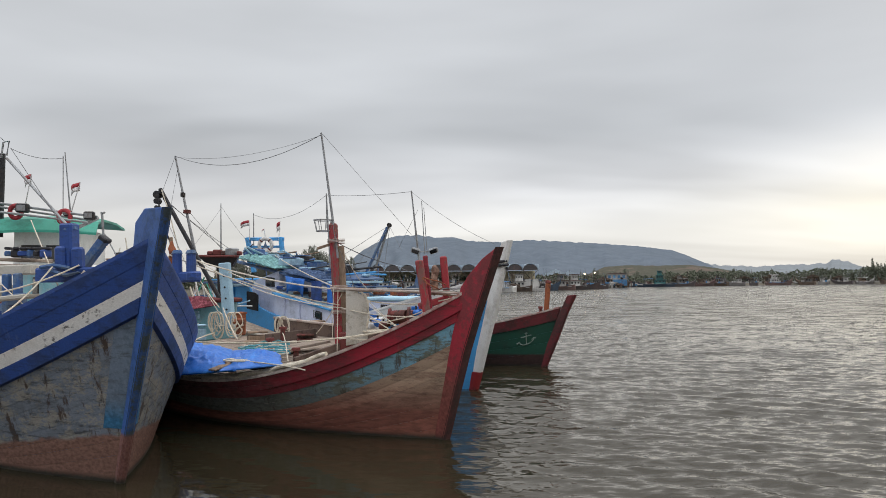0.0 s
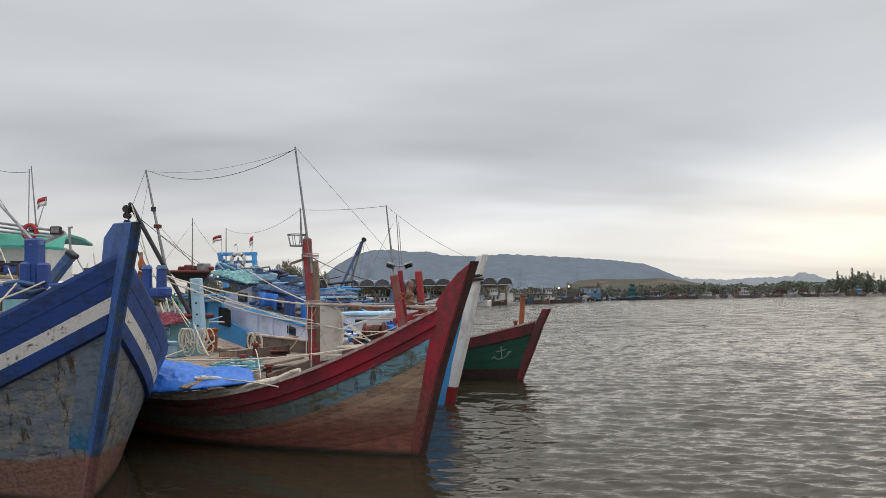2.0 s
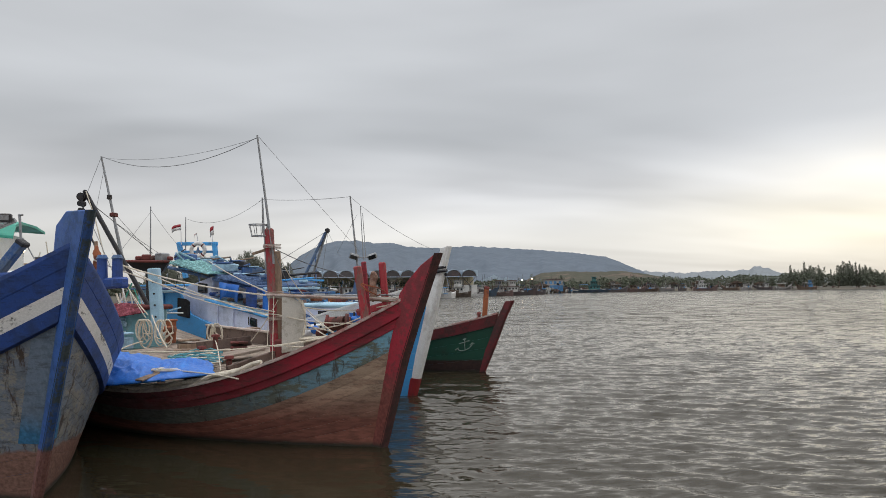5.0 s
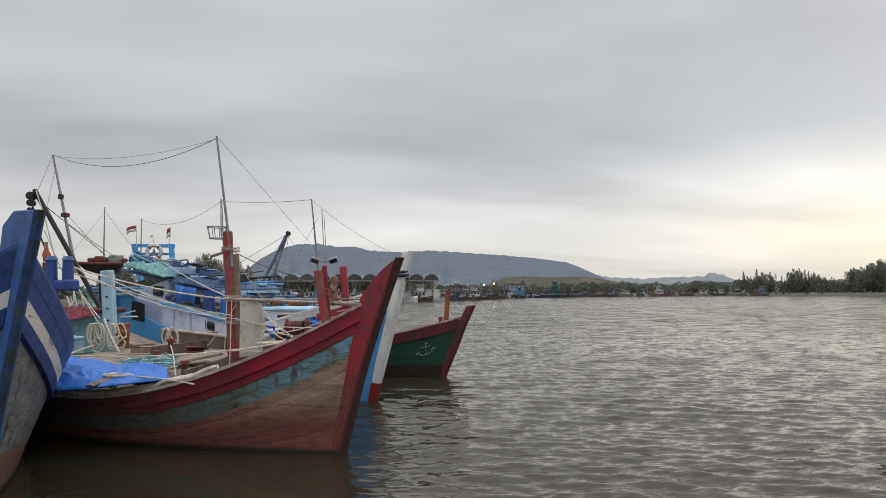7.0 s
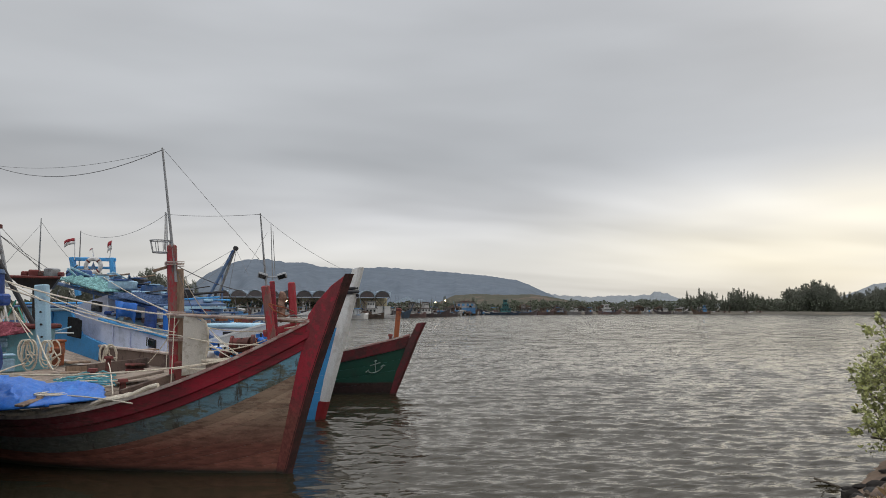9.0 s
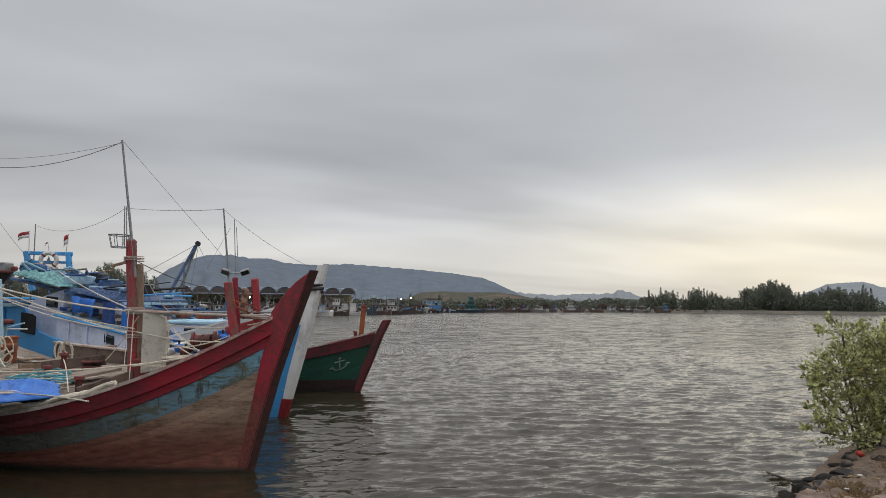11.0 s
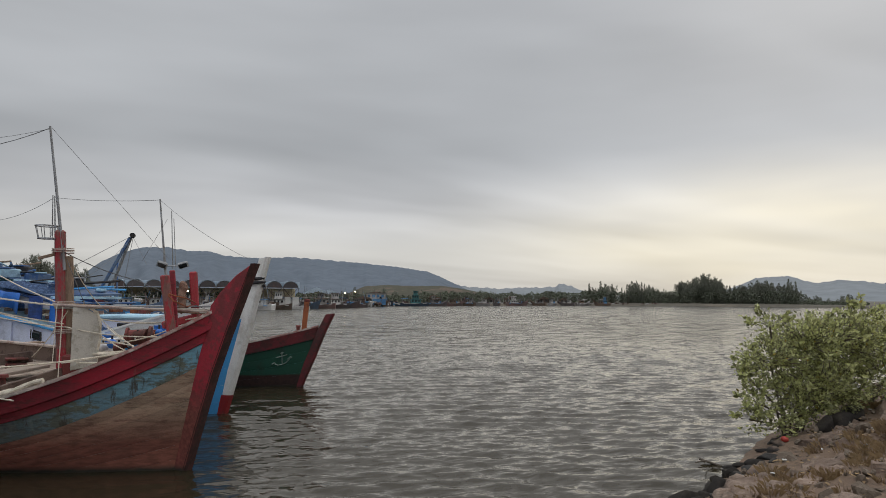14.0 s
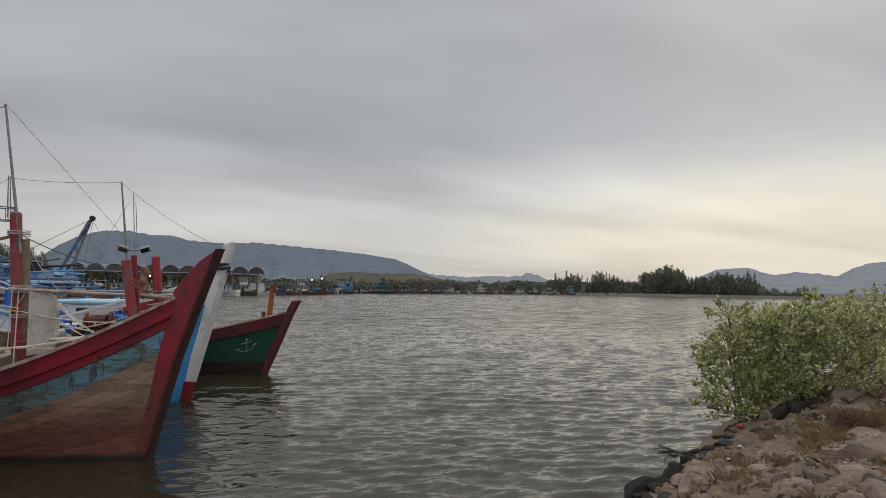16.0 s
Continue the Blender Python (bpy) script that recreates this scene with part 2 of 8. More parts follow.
M = dict(
    water=water_material(),
    a_hull=material("weathered_grey_blue_hull", (0.155, 0.18, 0.218), (0.25, 0.238, 0.212), (0.07, 0.074, 0.078), 2.8, 0.58, 0.75, bump=0.5, stretch=(1, 1, 1.6), boot=(0.62, (0.235, 0.125, 0.095), 0.2, 0.0, 0.13), rust=(0.05, 0.03, 0.02), scratch=(0.038, 0.041, 0.046), fine=30.0),
    a_patch=material("slate_blue_undercoat", (0.145, 0.185, 0.24), (0.11, 0.145, 0.19), (0.08, 0.12, 0.17), 2.6, 0.55, 0.75, bump=0.5, boot=(0.86, (0.04, 0.17, 0.32), 0.5, 0.25), scratch=(0.07, 0.085, 0.10)),
    a_blue=material("deep_blue_paint", (0.024, 0.068, 0.265), (0.02, 0.05, 0.19), (0.04, 0.065, 0.125), 1.3, 0.45, 0.55, bump=0.3, random_shade=0.08, scratch=(0.018, 0.035, 0.10)),
    a_white=material("peeling_white_stripe", (0.72, 0.70, 0.67), (0.10, 0.095, 0.085), (0.50, 0.46, 0.41), 2.6, 0.38, 0.6, bump=0.5, stretch=(0.7, 1, 1.3)),
    a_stem=material("bright_blue_stem_paint", (0.03, 0.105, 0.36), (0.028, 0.08, 0.25), (0.04, 0.09, 0.13), 2.2, 0.5, 0.6, bump=0.5, boot=(0.66, (0.22, 0.10, 0.085), 0.06)),
    a_edge=material("chipped_teal_stem_edge", (0.022, 0.065, 0.20), (0.035, 0.05, 0.06), (0.11, 0.13, 0.12), 4.0, 0.62, 0.75, bump=0.9, boot=(0.66, (0.2, 0.09, 0.075), 0.06)),
    b_red=material("faded_maroon_paint", (0.36, 0.024, 0.044), (0.26, 0.028, 0.042), (0.12, 0.032, 0.036), 2.0, 0.66, 0.65, bump=0.4, stretch=(0.6, 1, 1.6), random_shade=0.08, scratch=(0.07, 0.035, 0.03), fade=(-1.4, -3.8, (0.165, 0.08, 0.08))),
    b_blue=material("peeling_sky_blue_band", (0.19, 0.40, 0.52), (0.15, 0.16, 0.12), (0.11, 0.14, 0.13), 2.3, 0.58, 0.7, bump=0.9, stretch=(0.42, 1, 1.7), scratch=(0.07, 0.085, 0.075), rust=(0.07, 0.06, 0.045), fade=(-0.2, -2.4, (0.165, 0.165, 0.145))),
    b_wood=material("bare_weathered_planks", (0.40, 0.285, 0.20), (0.31, 0.20, 0.14), (0.11, 0.075, 0.055), 1.3, 0.5, 0.8, bump=0.7, stretch=(0.45, 1, 2.6), boot=(0.40, (0.27, 0.10, 0.07), 0.40, 0.55), random_shade=0.22, scratch=(0.09, 0.065, 0.05), fade=(-2.2, -5.0, (0.16, 0.128, 0.105))),
    b_stem=material("worn_maroon_stem", (0.36, 0.025, 0.042), (0.22, 0.035, 0.042), (0.09, 0.036, 0.034), 2.6, 0.6, 0.75, bump=0.7, boot=(0.9, (0.22, 0.065, 0.052), 0.5, 0.3)),
    # the stem's front face is a darker maroon than its sides
    b_edge=material("dark_maroon_stem_edge", (0.075, 0.026, 0.024), (0.05, 0.024, 0.02), (0.025, 0.02, 0.018), 4, 0.6, 0.8, bump=0.9),
    b_cap=material("chafed_red_gunwale", (0.40, 0.20, 0.18), (0.52, 0.46, 0.41), (0.13, 0.06, 0.05), 2.8, 0.6, 0.8, bump=0.8, stretch=(0.5, 1, 1), fade=(-0.6, -2.0, (0.56, 0.50, 0.44))),
    cap=material("bleached_gunwale_wood", (0.45, 0.38, 0.33), (0.32, 0.23, 0.2), (0.22, 0.12, 0.11), 2.5, 0.5, 0.8, bump=0.6),
    deck=material("grey_deck_planks", (0.36, 0.29, 0.235), (0.25, 0.20, 0.16), (0.11, 0.095, 0.08), 2.0, 0.5, 0.85, bump=0.5, stretch=(0.4, 2, 1), random_shade=0.2),
    inner=material("brown_inner_bulwark", (0.15, 0.105, 0.085), (0.09, 0.06, 0.05), (0.05, 0.035, 0.03), 2, 0.5, 0.8, bump=0.4),
    b_inner=material("bleached_inner_planks", (0.46, 0.41, 0.375), (0.33, 0.28, 0.25), (0.20, 0.16, 0.14), 2.2, 0.5, 0.85, bump=0.5, stretch=(0.5, 1, 3)),
    white=material("dull_white_paint", (0.78, 0.78, 0.76), (0.62, 0.61, 0.58), (0.46, 0.43, 0.39), 1.4, 0.35, 0.6, bump=0.2, random_shade=0.05),
    boot_red=material("red_boot_paint", (0.26, 0.022, 0.025), (0.18, 0.03, 0.03), (0.1, 0.03, 0.03), 2, 0.4, 0.6),
    sky=material("sky_blue_paint", (0.07, 0.33, 0.68), (0.07, 0.26, 0.52), (0.08, 0.17, 0.28), 1.5, 0.4, 0.6, bump=0.25, random_shade=0.08),
    pale=material("pale_blue_paint", (0.37, 0.57, 0.70), (0.29, 0.44, 0.56), (0.19, 0.25, 0.3), 2, 0.45, 0.65, bump=0.25, random_shade=0.08),
    lilac=material("pale_lilac_cabin_paint", (0.66, 0.70, 0.86), (0.50, 0.54, 0.68), (0.37, 0.39, 0.46), 1.2, 0.35, 0.6, bump=0.2),
    teal=material("turquoise_paint", (0.20, 0.43, 0.49), (0.28, 0.42, 0.46), (0.09, 0.18, 0.2), 1.8, 0.5, 0.65, bump=0.3),
    # maroon with the shade on the green boat put into its colour
    d_red=material("shaded_dull_maroon", (0.16, 0.026, 0.03), (0.085, 0.03, 0.028), (0.05, 0.028, 0.025), 2.0, 0.6, 0.7, bump=0.4),
    emblem=material("faded_pale_emblem_paint", (0.26, 0.32, 0.28), (0.16, 0.22, 0.18), scale=8, bump=0),
    green=material("dark_green_paint", (0.016, 0.075, 0.048), (0.02, 0.055, 0.04), (0.03, 0.04, 0.03), 1.8, 0.4, 0.6, bump=0.3, boot=(0.36, (0.05, 0.026, 0.022), 0.12)),
    roof_green=material("sea_green_roof", (0.05, 0.34, 0.25), (0.045, 0.26, 0.19), (0.03, 0.1, 0.08), 1.5, 0.4, 0.5, bump=0.15),
    navy=material("navy_paint", (0.045, 0.11, 0.27), (0.12, 0.18, 0.28), (0.05, 0.065, 0.10), 2.4, 0.6, 0.6, bump=0.25, random_shade=0.12),
    tarp=material("blue_tarpaulin", (0.025, 0.155, 0.56), (0.04, 0.21, 0.64), (0.018, 0.10, 0.38), 3, 0.4, 0.45, bump=0.4),
    mastred=material("red_mast_paint", (0.34, 0.036, 0.046), (0.21, 0.10, 0.085), (0.12, 0.06, 0.05), 3.2, 0.6, 0.7, bump=0.6, stretch=(2, 2, 0.6)),
    orange=material("orange_brown_post", (0.30, 0.09, 0.035), (0.18, 0.06, 0.035), (0.1, 0.05, 0.03), 3, 0.5, 0.7, bump=0.5),
    rawwood=material("raw_timber", (0.30, 0.21, 0.145), (0.2, 0.14, 0.1), (0.12, 0.085, 0.065), 2.5, 0.5, 0.85, bump=0.6, stretch=(2, 2, 0.5)),
    concrete=material("stained_pale_board", (0.52, 0.49, 0.43), (0.39, 0.36, 0.30), (0.25, 0.22, 0.18), 2.2, 0.5, 0.85, bump=0.4),
    rope=material("cream_rope", (0.68, 0.62, 0.51), (0.54, 0.47, 0.37), (0.36, 0.31, 0.24), 12, 0.5, 0.9, bump=0.6),
    teal_rope=material("turquoise_net_rope", (0.10, 0.33, 0.38), (0.07, 0.24, 0.29), (0.06, 0.15, 0.18), 10, 0.5, 0.9, bump=0.6),
    wire=material("thin_grey_wire", (0.13, 0.13, 0.135), scale=5, bump=0),
    steel=material("dull_galvanised_steel", (0.30, 0.31, 0.32), (0.2, 0.2, 0.2), (0.14, 0.1, 0.08), 4, 0.4, 0.5, metal=0.5, bump=0.2),
    dark=material("dark_greasy_steel", (0.035, 0.035, 0.04), (0.055, 0.045, 0.04), (0.02, 0.02, 0.02), 4, 0.5, 0.6, metal=0.3, bump=0.3),
    # black that paints in the shade of openings and plank gaps
    black=material("interior_shade_black", (0.018, 0.018, 0.02), scale=2, rough=0.8, bump=0.1),
    rubber=material("black_tyre_rubber", (0.02, 0.02, 0.021), scale=8, rough=0.85, bump=0.3),
    glass=material("dark_window_glass", (0.012, 0.015, 0.018), scale=1, rough=0.1, bump=0, spec=0.7),
    flagred=material("red_flag_cloth", (0.40, 0.05, 0.06), scale=6, rough=0.8),
    flagwhite=material("white_flag_cloth", (0.62, 0.61, 0.60), scale=6, rough=0.8),
    rustred=material("rusty_red_deckhouse", (0.17, 0.04, 0.035), (0.10, 0.04, 0.03), (0.05, 0.03, 0.025), 2, 0.5, 0.75, bump=0.4),
)

for key_, nm_, c_ in (("rednet", "maroon_net", (0.17, 0.035, 0.05)), ("greennet", "faded_green_net", (0.13, 0.27, 0.27)), ("navynet", "dark_blue_net", (0.03, 0.06, 0.13))):
    M[key_] = material(nm_, c_, tuple(min(1, c * 1.9 + 0.03) for c in c_), tuple(c * 0.45 for c in c_), 14, 0.55, 0.95, bump=1.0, fine=90)

# ---------------------------------------------------------------- mesh helpers
I4 = Matrix.Identity(4)


def thing(name, at, rz=0.0, label="", category="", group="", kind=""):
    """An Empty at the base of a thing."""
    ob = new(name)
    ob.empty_display_size = 0.2
    ob.matrix_world = pose(*at, 0, 0, rz)
    ob.matrix_basis = pose(*at, 0, 0, rz)
    return tagged(ob, label, category, group, kind)


def root_matrix(ob):
    while ob.parent:
        ob = ob.parent
    return ob.matrix_basis


def part(name, bm, mat, parent, label="", world=False, smooth=False):
    """One mesh object under a thing or part; world: its vertices are given in world coordinates."""
    me = bpy.data.meshes.new(name)
    if world and parent is not None:
        bm.transform(root_matrix(parent).inverted())
    bmesh.ops.recalc_face_normals(bm, faces=bm.faces) if len(bm.faces) < 6000 else None
    bm.to_mesh(me)
    bm.free()
    if smooth:
        me.polygons.foreach_set("use_smooth", [True] * len(me.polygons))
    me.materials.append(mat if not isinstance(mat, str) else M[mat])
    ob = new(name, me)
    ob.parent = parent
    if label:
        ob["label"] = label
    return ob


def single(name, bm, mat, label, category, group="", kind="", smooth=False):
    return tagged(part(name, bm, mat, None, smooth=smooth), label, category, group, kind)


def cyl(bm, a, b, r0, r1=None, n=8):
    """A tapered round bar from a to b."""
    a, b = Vector(a), Vector(b)
    r1 = r0 if r1 is None else r1
    q = (b - a).to_track_quat("Z", "Y")
    rings = []
    for p, r in ((a, r0), (b, r1)):
        rings.append([bm.verts.new(p + q @ Vector((r * math.cos(k * math.tau / n), r * math.sin(k * math.tau / n), 0))) for k in range(n)])
    for k in range(n):
        bm.faces.new((rings[0][k], rings[0][(k + 1) % n], rings[1][(k + 1) % n], rings[1][k]))
    bm.faces.new(rings[0][::-1])
    bm.faces.new(rings[1])
    return bm


def bar(*spec, n=8):
    """A new bmesh with one round bar."""
    return cyl(bmesh.new(), *spec, n=n)


def box(bm, m, size, bevel=0.0):
    """A box of that size about the origin of m, edges bevelled."""
    r = bmesh.ops.create_cube(bm, size=1.0, matrix=m @ Matrix.Diagonal((*size, 1)))
    if bevel:
        vs = set(r["verts"])
        es = [e for e in bm.edges if e.verts[0] in vs and e.verts[1] in vs]
        bmesh.ops.bevel(bm, geom=es, offset=bevel, segments=1, affect="EDGES")
    return bm


def block(x, y, z, sx, sy, sz, rz=0.0, bevel=0.01, rx=0.0, ry=0.0):
    """A new bmesh with one bevelled box."""
    return box(bmesh.new(), pose(x, y, z, rx, ry, rz), (sx, sy, sz), bevel)


def beam(a, b, w, h, bevel=0.008, bm=None):
    """A squared timber from a to b."""
    bm = bm or bmesh.new()
    a, b = Vector(a), Vector(b)
    q = (b - a).to_track_quat("X", "Z").to_matrix().to_4x4()
    return box(bm, Matrix.Translation((a + b) / 2) @ q, ((b - a).length, w, h), bevel)


def tube(points, r, n=6, bm=None, closed=False):
    """A round rope or pipe along points."""
    bm = bm or bmesh.new()
    pts = [Vector(p) for p in points]
    rings = []
    for i, p in enumerate(pts):
        a = pts[(i - 1) % len(pts)] if closed or i else pts[0]
        b = pts[(i + 1) % len(pts)] if closed or i < len(pts) - 1 else pts[-1]
        q = (b - a).to_track_quat("Z", "Y")
        rings.append([bm.verts.new(p + q @ Vector((r * math.cos(k * math.tau / n), r * math.sin(k * math.tau / n), 0))) for k in range(n)])
    for i in range(len(rings) if closed else len(rings) - 1):
        r0, r1 = rings[i], rings[(i + 1) % len(rings)]
        for k in range(n):
            bm.faces.new((r0[k], r0[(k + 1) % n], r1[(k + 1) % n], r1[k]))
    if not closed:
        bm.faces.new(rings[0][::-1])
        bm.faces.new(rings[-1])
    return bm


def sag(a, b, drop, n=14):
    """Points of a slack line from a to b."""
    a, b = Vector(a), Vector(b)
    return [a.lerp(b, i / n) - Vector((0, 0, drop * 4 * (i / n) * (1 - i / n))) for i in range(n + 1)]


def plate(points, normal, thick, bevel=0.0, bm=None):
    """A flat polygon, given by its corners, with thickness along normal (centred)."""
    bm = bm or bmesh.new()
    nrm = Vector(normal).normalized() * thick / 2
    lo = [bm.verts.new(Vector(p) - nrm) for p in points]
    hi = [bm.verts.new(Vector(p) + nrm) for p in points]
    k = len(points)
    fs = [bm.faces.new(lo[::-1]), bm.faces.new(hi)]
    for i in range(k):
        fs.append(bm.faces.new((lo[i], lo[(i + 1) % k], hi[(i + 1) % k], hi[i])))
    if bevel:
        es = {e for f in fs for e in f.edges}
        bmesh.ops.bevel(bm, geom=list(es), offset=bevel, segments=1, affect="EDGES")
    return bm


# ---------------------------------------------------------------- hulls
def sheer_z(p, d):
    up = max(0.0, 1 - d / p["dm"]) ** p["ps"]
    aft = min(1.0, max(0.0, (d - p["dm"]) / (p["L"] - p["dm"]))) ** 2
    return p["zm"] + (p["zb"] - p["zm"]) * up + (p["zt"] - p["zm"]) * aft


def hull_point(p, d, z, side, inset=0.0):
    """A point of the outer skin, d metres aft of the stem at height z, in the boat's own axes (x ahead, y to port)."""
    zs = sheer_z(p, d)
    h = min(1.2, max(-0.3, z / p["zb"]))
    x = -d + p["rake"] * h * max(0.0, 1 - d / 5.0)
    g = min(1.0, max(0.0, (z - p["zk"]) / (zs - p["zk"])))
    dd = p["d0w"] + (p["d0d"] - p["d0w"]) * g
    b = p["bw"] + (p["bd"] - p["bw"]) * g ** p["fl"]
    y = b * (1 - max(0.0, 1 - d / dd) ** p["pp"])
    y *= 1 - 0.35 * min(1.0, max(0.0, (d - 0.6 * p["L"]) / (0.4 * p["L"]))) ** 2
    return Vector((x, side * max(0.0, y - inset), z))


def stations(p, n=40):
    return [p["L"] * (i / n) ** 1.35 for i in range(n + 1)]


def strake(p, top, bottom, side, proud=0.0, thick=0.04, gap=0.003, n=40, start=0.0):
    """One plank of the hull between two heights, which are functions of the distance aft."""
    bm = bmesh.new()
    rows = []
    for d in stations(p, n):
        if d < start:
            continue
        zt, zb = top(d) - gap / 2, bottom(d) + gap / 2
        zc = (zt + zb) / 2
        o = [hull_point(p, d, z, side, -proud) for z in (zb, zt)]
        if proud == 0:
            o.insert(1, hull_point(p, d, zc, side, -0.003))
        else:
            o.insert(1, hull_point(p, d, zc, side, -proud))
        i_ = [hull_point(p, d, z, side, thick) for z in (zt, zb)]
        rows.append([bm.verts.new(v) for v in (*o, *i_)])
    k = len(rows[0])
    for r0, r1 in zip(rows, rows[1:]):
        for j in range(k):
            bm.faces.new((r0[j], r1[j], r1[(j + 1) % k], r0[(j + 1) % k]))
    bm.faces.new(rows[0])
    bm.faces.new(rows[-1][::-1])
    return bm


def band_edges(p, offsets, lower):
    """Heights of the plank edges, from the gunwale down: offsets in metres at the bow that narrow aft, then even planks to the keel."""
    def off(k):
        return lambda d: sheer_z(p, d) - offsets[k] * (p.get("taper", 0.6) + (1 - p.get("taper", 0.6)) * max(0.0, 1 - d / 6.0))
    tops = [lambda d: sheer_z(p, d)] + [off(k) for k in range(len(offsets))]

    def low(j):
        return lambda d: tops[len(offsets)](d) + (p["zk"] - tops[len(offsets)](d)) * (j + 1) / lower
    return tops + [low(j) for j in range(lower)]


def hull(boat, p, bands, lower, lower_mat, cap_mat, inner_mat, bulwark=0.45, deck_mat="deck", planks=0):
    """Planked hull with bulwarks, gunwale caps, inner skin and deck. bands: (offset at the bow, material, proud)."""
    edges = band_edges(p, [b[0] for b in bands], lower)
    for side in (-1, 1):
        for k in range(len(edges) - 1):
            mat, proud = (bands[k][1], bands[k][2]) if k < len(bands) else (lower_mat, 0.0)
            part("strake", strake(p, edges[k], edges[k + 1], side, proud), mat, boat)
        # inner skin of the bulwark
        bm = bmesh.new()
        rows = []
        for d in stations(p, 30):
            z = sheer_z(p, d)
            rows.append([bm.verts.new(hull_point(p, d, zz, side, 0.055)) for zz in (p["zk"], z - bulwark, z - 0.02)])
        for r0, r1 in zip(rows, rows[1:]):
            for j in range(2):
                bm.faces.new((r0[j], r1[j], r1[j + 1], r0[j + 1]))
        part("inner_bulwark", bm, inner_mat, boat)
        bm = bmesh.new()
        rows = []
        for d in stations(p, 40):
            z = sheer_z(p, d)
            rows.append([bm.verts.new(v) for v in (hull_point(p, d, z, side, -0.045) + Vector((0, 0, 0.0)), hull_point(p, d, z, side, -0.045) + Vector((0, 0, 0.05)),
                                                   hull_point(p, d, z, side, 0.12) + Vector((0, 0, 0.05)), hull_point(p, d, z, side, 0.12))])
        for r0, r1 in zip(rows, rows[1:]):
            for j in range(4):
                bm.faces.new((r0[j], r1[j], r1[(j + 1) % 4], r0[(j + 1) % 4]))
        part("gunwale_cap", bm, cap_mat, boat)
    # transom
    bm = bmesh.new()
    L = p["L"]
    zs = sheer_z(p, L)
    pts = [hull_point(p, L, p["zk"] + (zs - p["zk"]) * k / 6, -1) for k in range(7)] + [hull_point(p, L, p["zk"] + (zs - p["zk"]) * k / 6, 1) for k in range(6, -1, -1)]
    plate(pts, (1, 0, 0), 0.06, bm=bm)
    part("transom", bm, bands[0][1], boat)

    def half(d):
        return hull_point(p, d, sheer_z(p, d) - bulwark, 1, 0.05)
    ds = [d for d in stations(p, 60) if d > 0.3]
    if planks:
        w = 2 * p["bd"] / planks
        for j in range(planks):
            y0, y1 = -p["bd"] + j * w + 0.006, -p["bd"] + (j + 1) * w - 0.006
            bm = bmesh.new()
            rows = []
            for d in ds:
                q = half(d)
                a, b = max(y0, -q.y), min(y1, q.y)
                if b - a < 0.01:
                    continue
                rows.append([bm.verts.new((q.x, yy, q.z + dz)) for yy, dz in ((a, 0), (b, 0), (b, -0.03), (a, -0.03))])
            if len(rows) > 1:
                for r0, r1 in zip(rows, rows[1:]):
                    for k in range(4):
                        bm.faces.new((r0[k], r1[k], r1[(k + 1) % 4], r0[(k + 1) % 4]))
                part("deck_plank", bm, deck_mat, boat)
            else:
                bm.free()
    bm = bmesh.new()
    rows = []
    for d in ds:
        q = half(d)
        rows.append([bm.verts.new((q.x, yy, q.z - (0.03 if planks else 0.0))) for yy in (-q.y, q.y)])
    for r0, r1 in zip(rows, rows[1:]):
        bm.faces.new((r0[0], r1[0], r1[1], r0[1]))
    # under planks, a black sheet paints the shade seen between them
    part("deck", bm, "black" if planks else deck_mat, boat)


def to_local(boat, at):
    return boat.matrix_basis.inverted() @ Vector(at)


# ---------------------------------------------------------------- water, banks, hills
def make_water():
    """One sheet to the horizon, finer near the shore, with real ripples."""
    rng = np.random.RandomState(4)
    radii = [0.0, 1.0]
    while radii[-1] < 4600:
        r = radii[-1]
        radii.append(r + (max(0.06, r * 0.0056) if r < 60 else r * 0.0088 if r < 400 else r * 0.06))
    radii = np.array(radii[1:])
    # finer over the open harbour than behind the bank
    ang = np.concatenate([np.linspace(radians(15), radians(140), 640, endpoint=False), np.linspace(radians(140), radians(375), 130, endpoint=False)])
    na = len(ang)
    R, A = np.meshgrid(radii, ang, indexing="ij")
    X, Y = 0.8 + R * np.cos(A), 0.3 + R * np.sin(A)
    Z = np.zeros_like(X)
    step = np.maximum(0.06, R * 0.0056)
    for k in range(64):
        lam = 0.20 * (3.9 ** rng.rand())
        th = radians(-103) + rng.randn() * 0.40
        ph = rng.rand() * math.tau
        fade = np.clip((lam / step - 2.2) / 2.0, 0, 1)
        amp = 0.0295 * lam / math.tau
        w = np.sin(math.tau / lam * (X * math.cos(th) + Y * math.sin(th)) + ph)
        Z += amp * fade * (w + 0.3 * w * w)
    lee = np.clip((X + 0.12 * (Y - 9) + 1.6) / 4.2, 0, 1)
    Z *= 0.07 + 0.93 * lee * lee * (3 - 2 * lee)
    verts = np.stack([X, Y, Z], -1).reshape(-1, 3)
    nr = len(radii)
    i, j = np.meshgrid(np.arange(nr - 1), np.arange(na), indexing="ij")
    j2 = (j + 1) % na
    faces = np.stack([i * na + j, (i + 1) * na + j, (i + 1) * na + j2, i * na + j2], -1).reshape(-1, 4)
    me = bpy.data.meshes.new("water")
    me.from_pydata(verts.tolist(), [], faces.tolist())
    me.polygons.foreach_set("use_smooth", [True] * len(me.polygons))
    me.materials.append(M["water"])
    tagged(new("water", me), "grey-brown rippled harbour water under a cloudy sky", "water", kind="structure")


make_water()

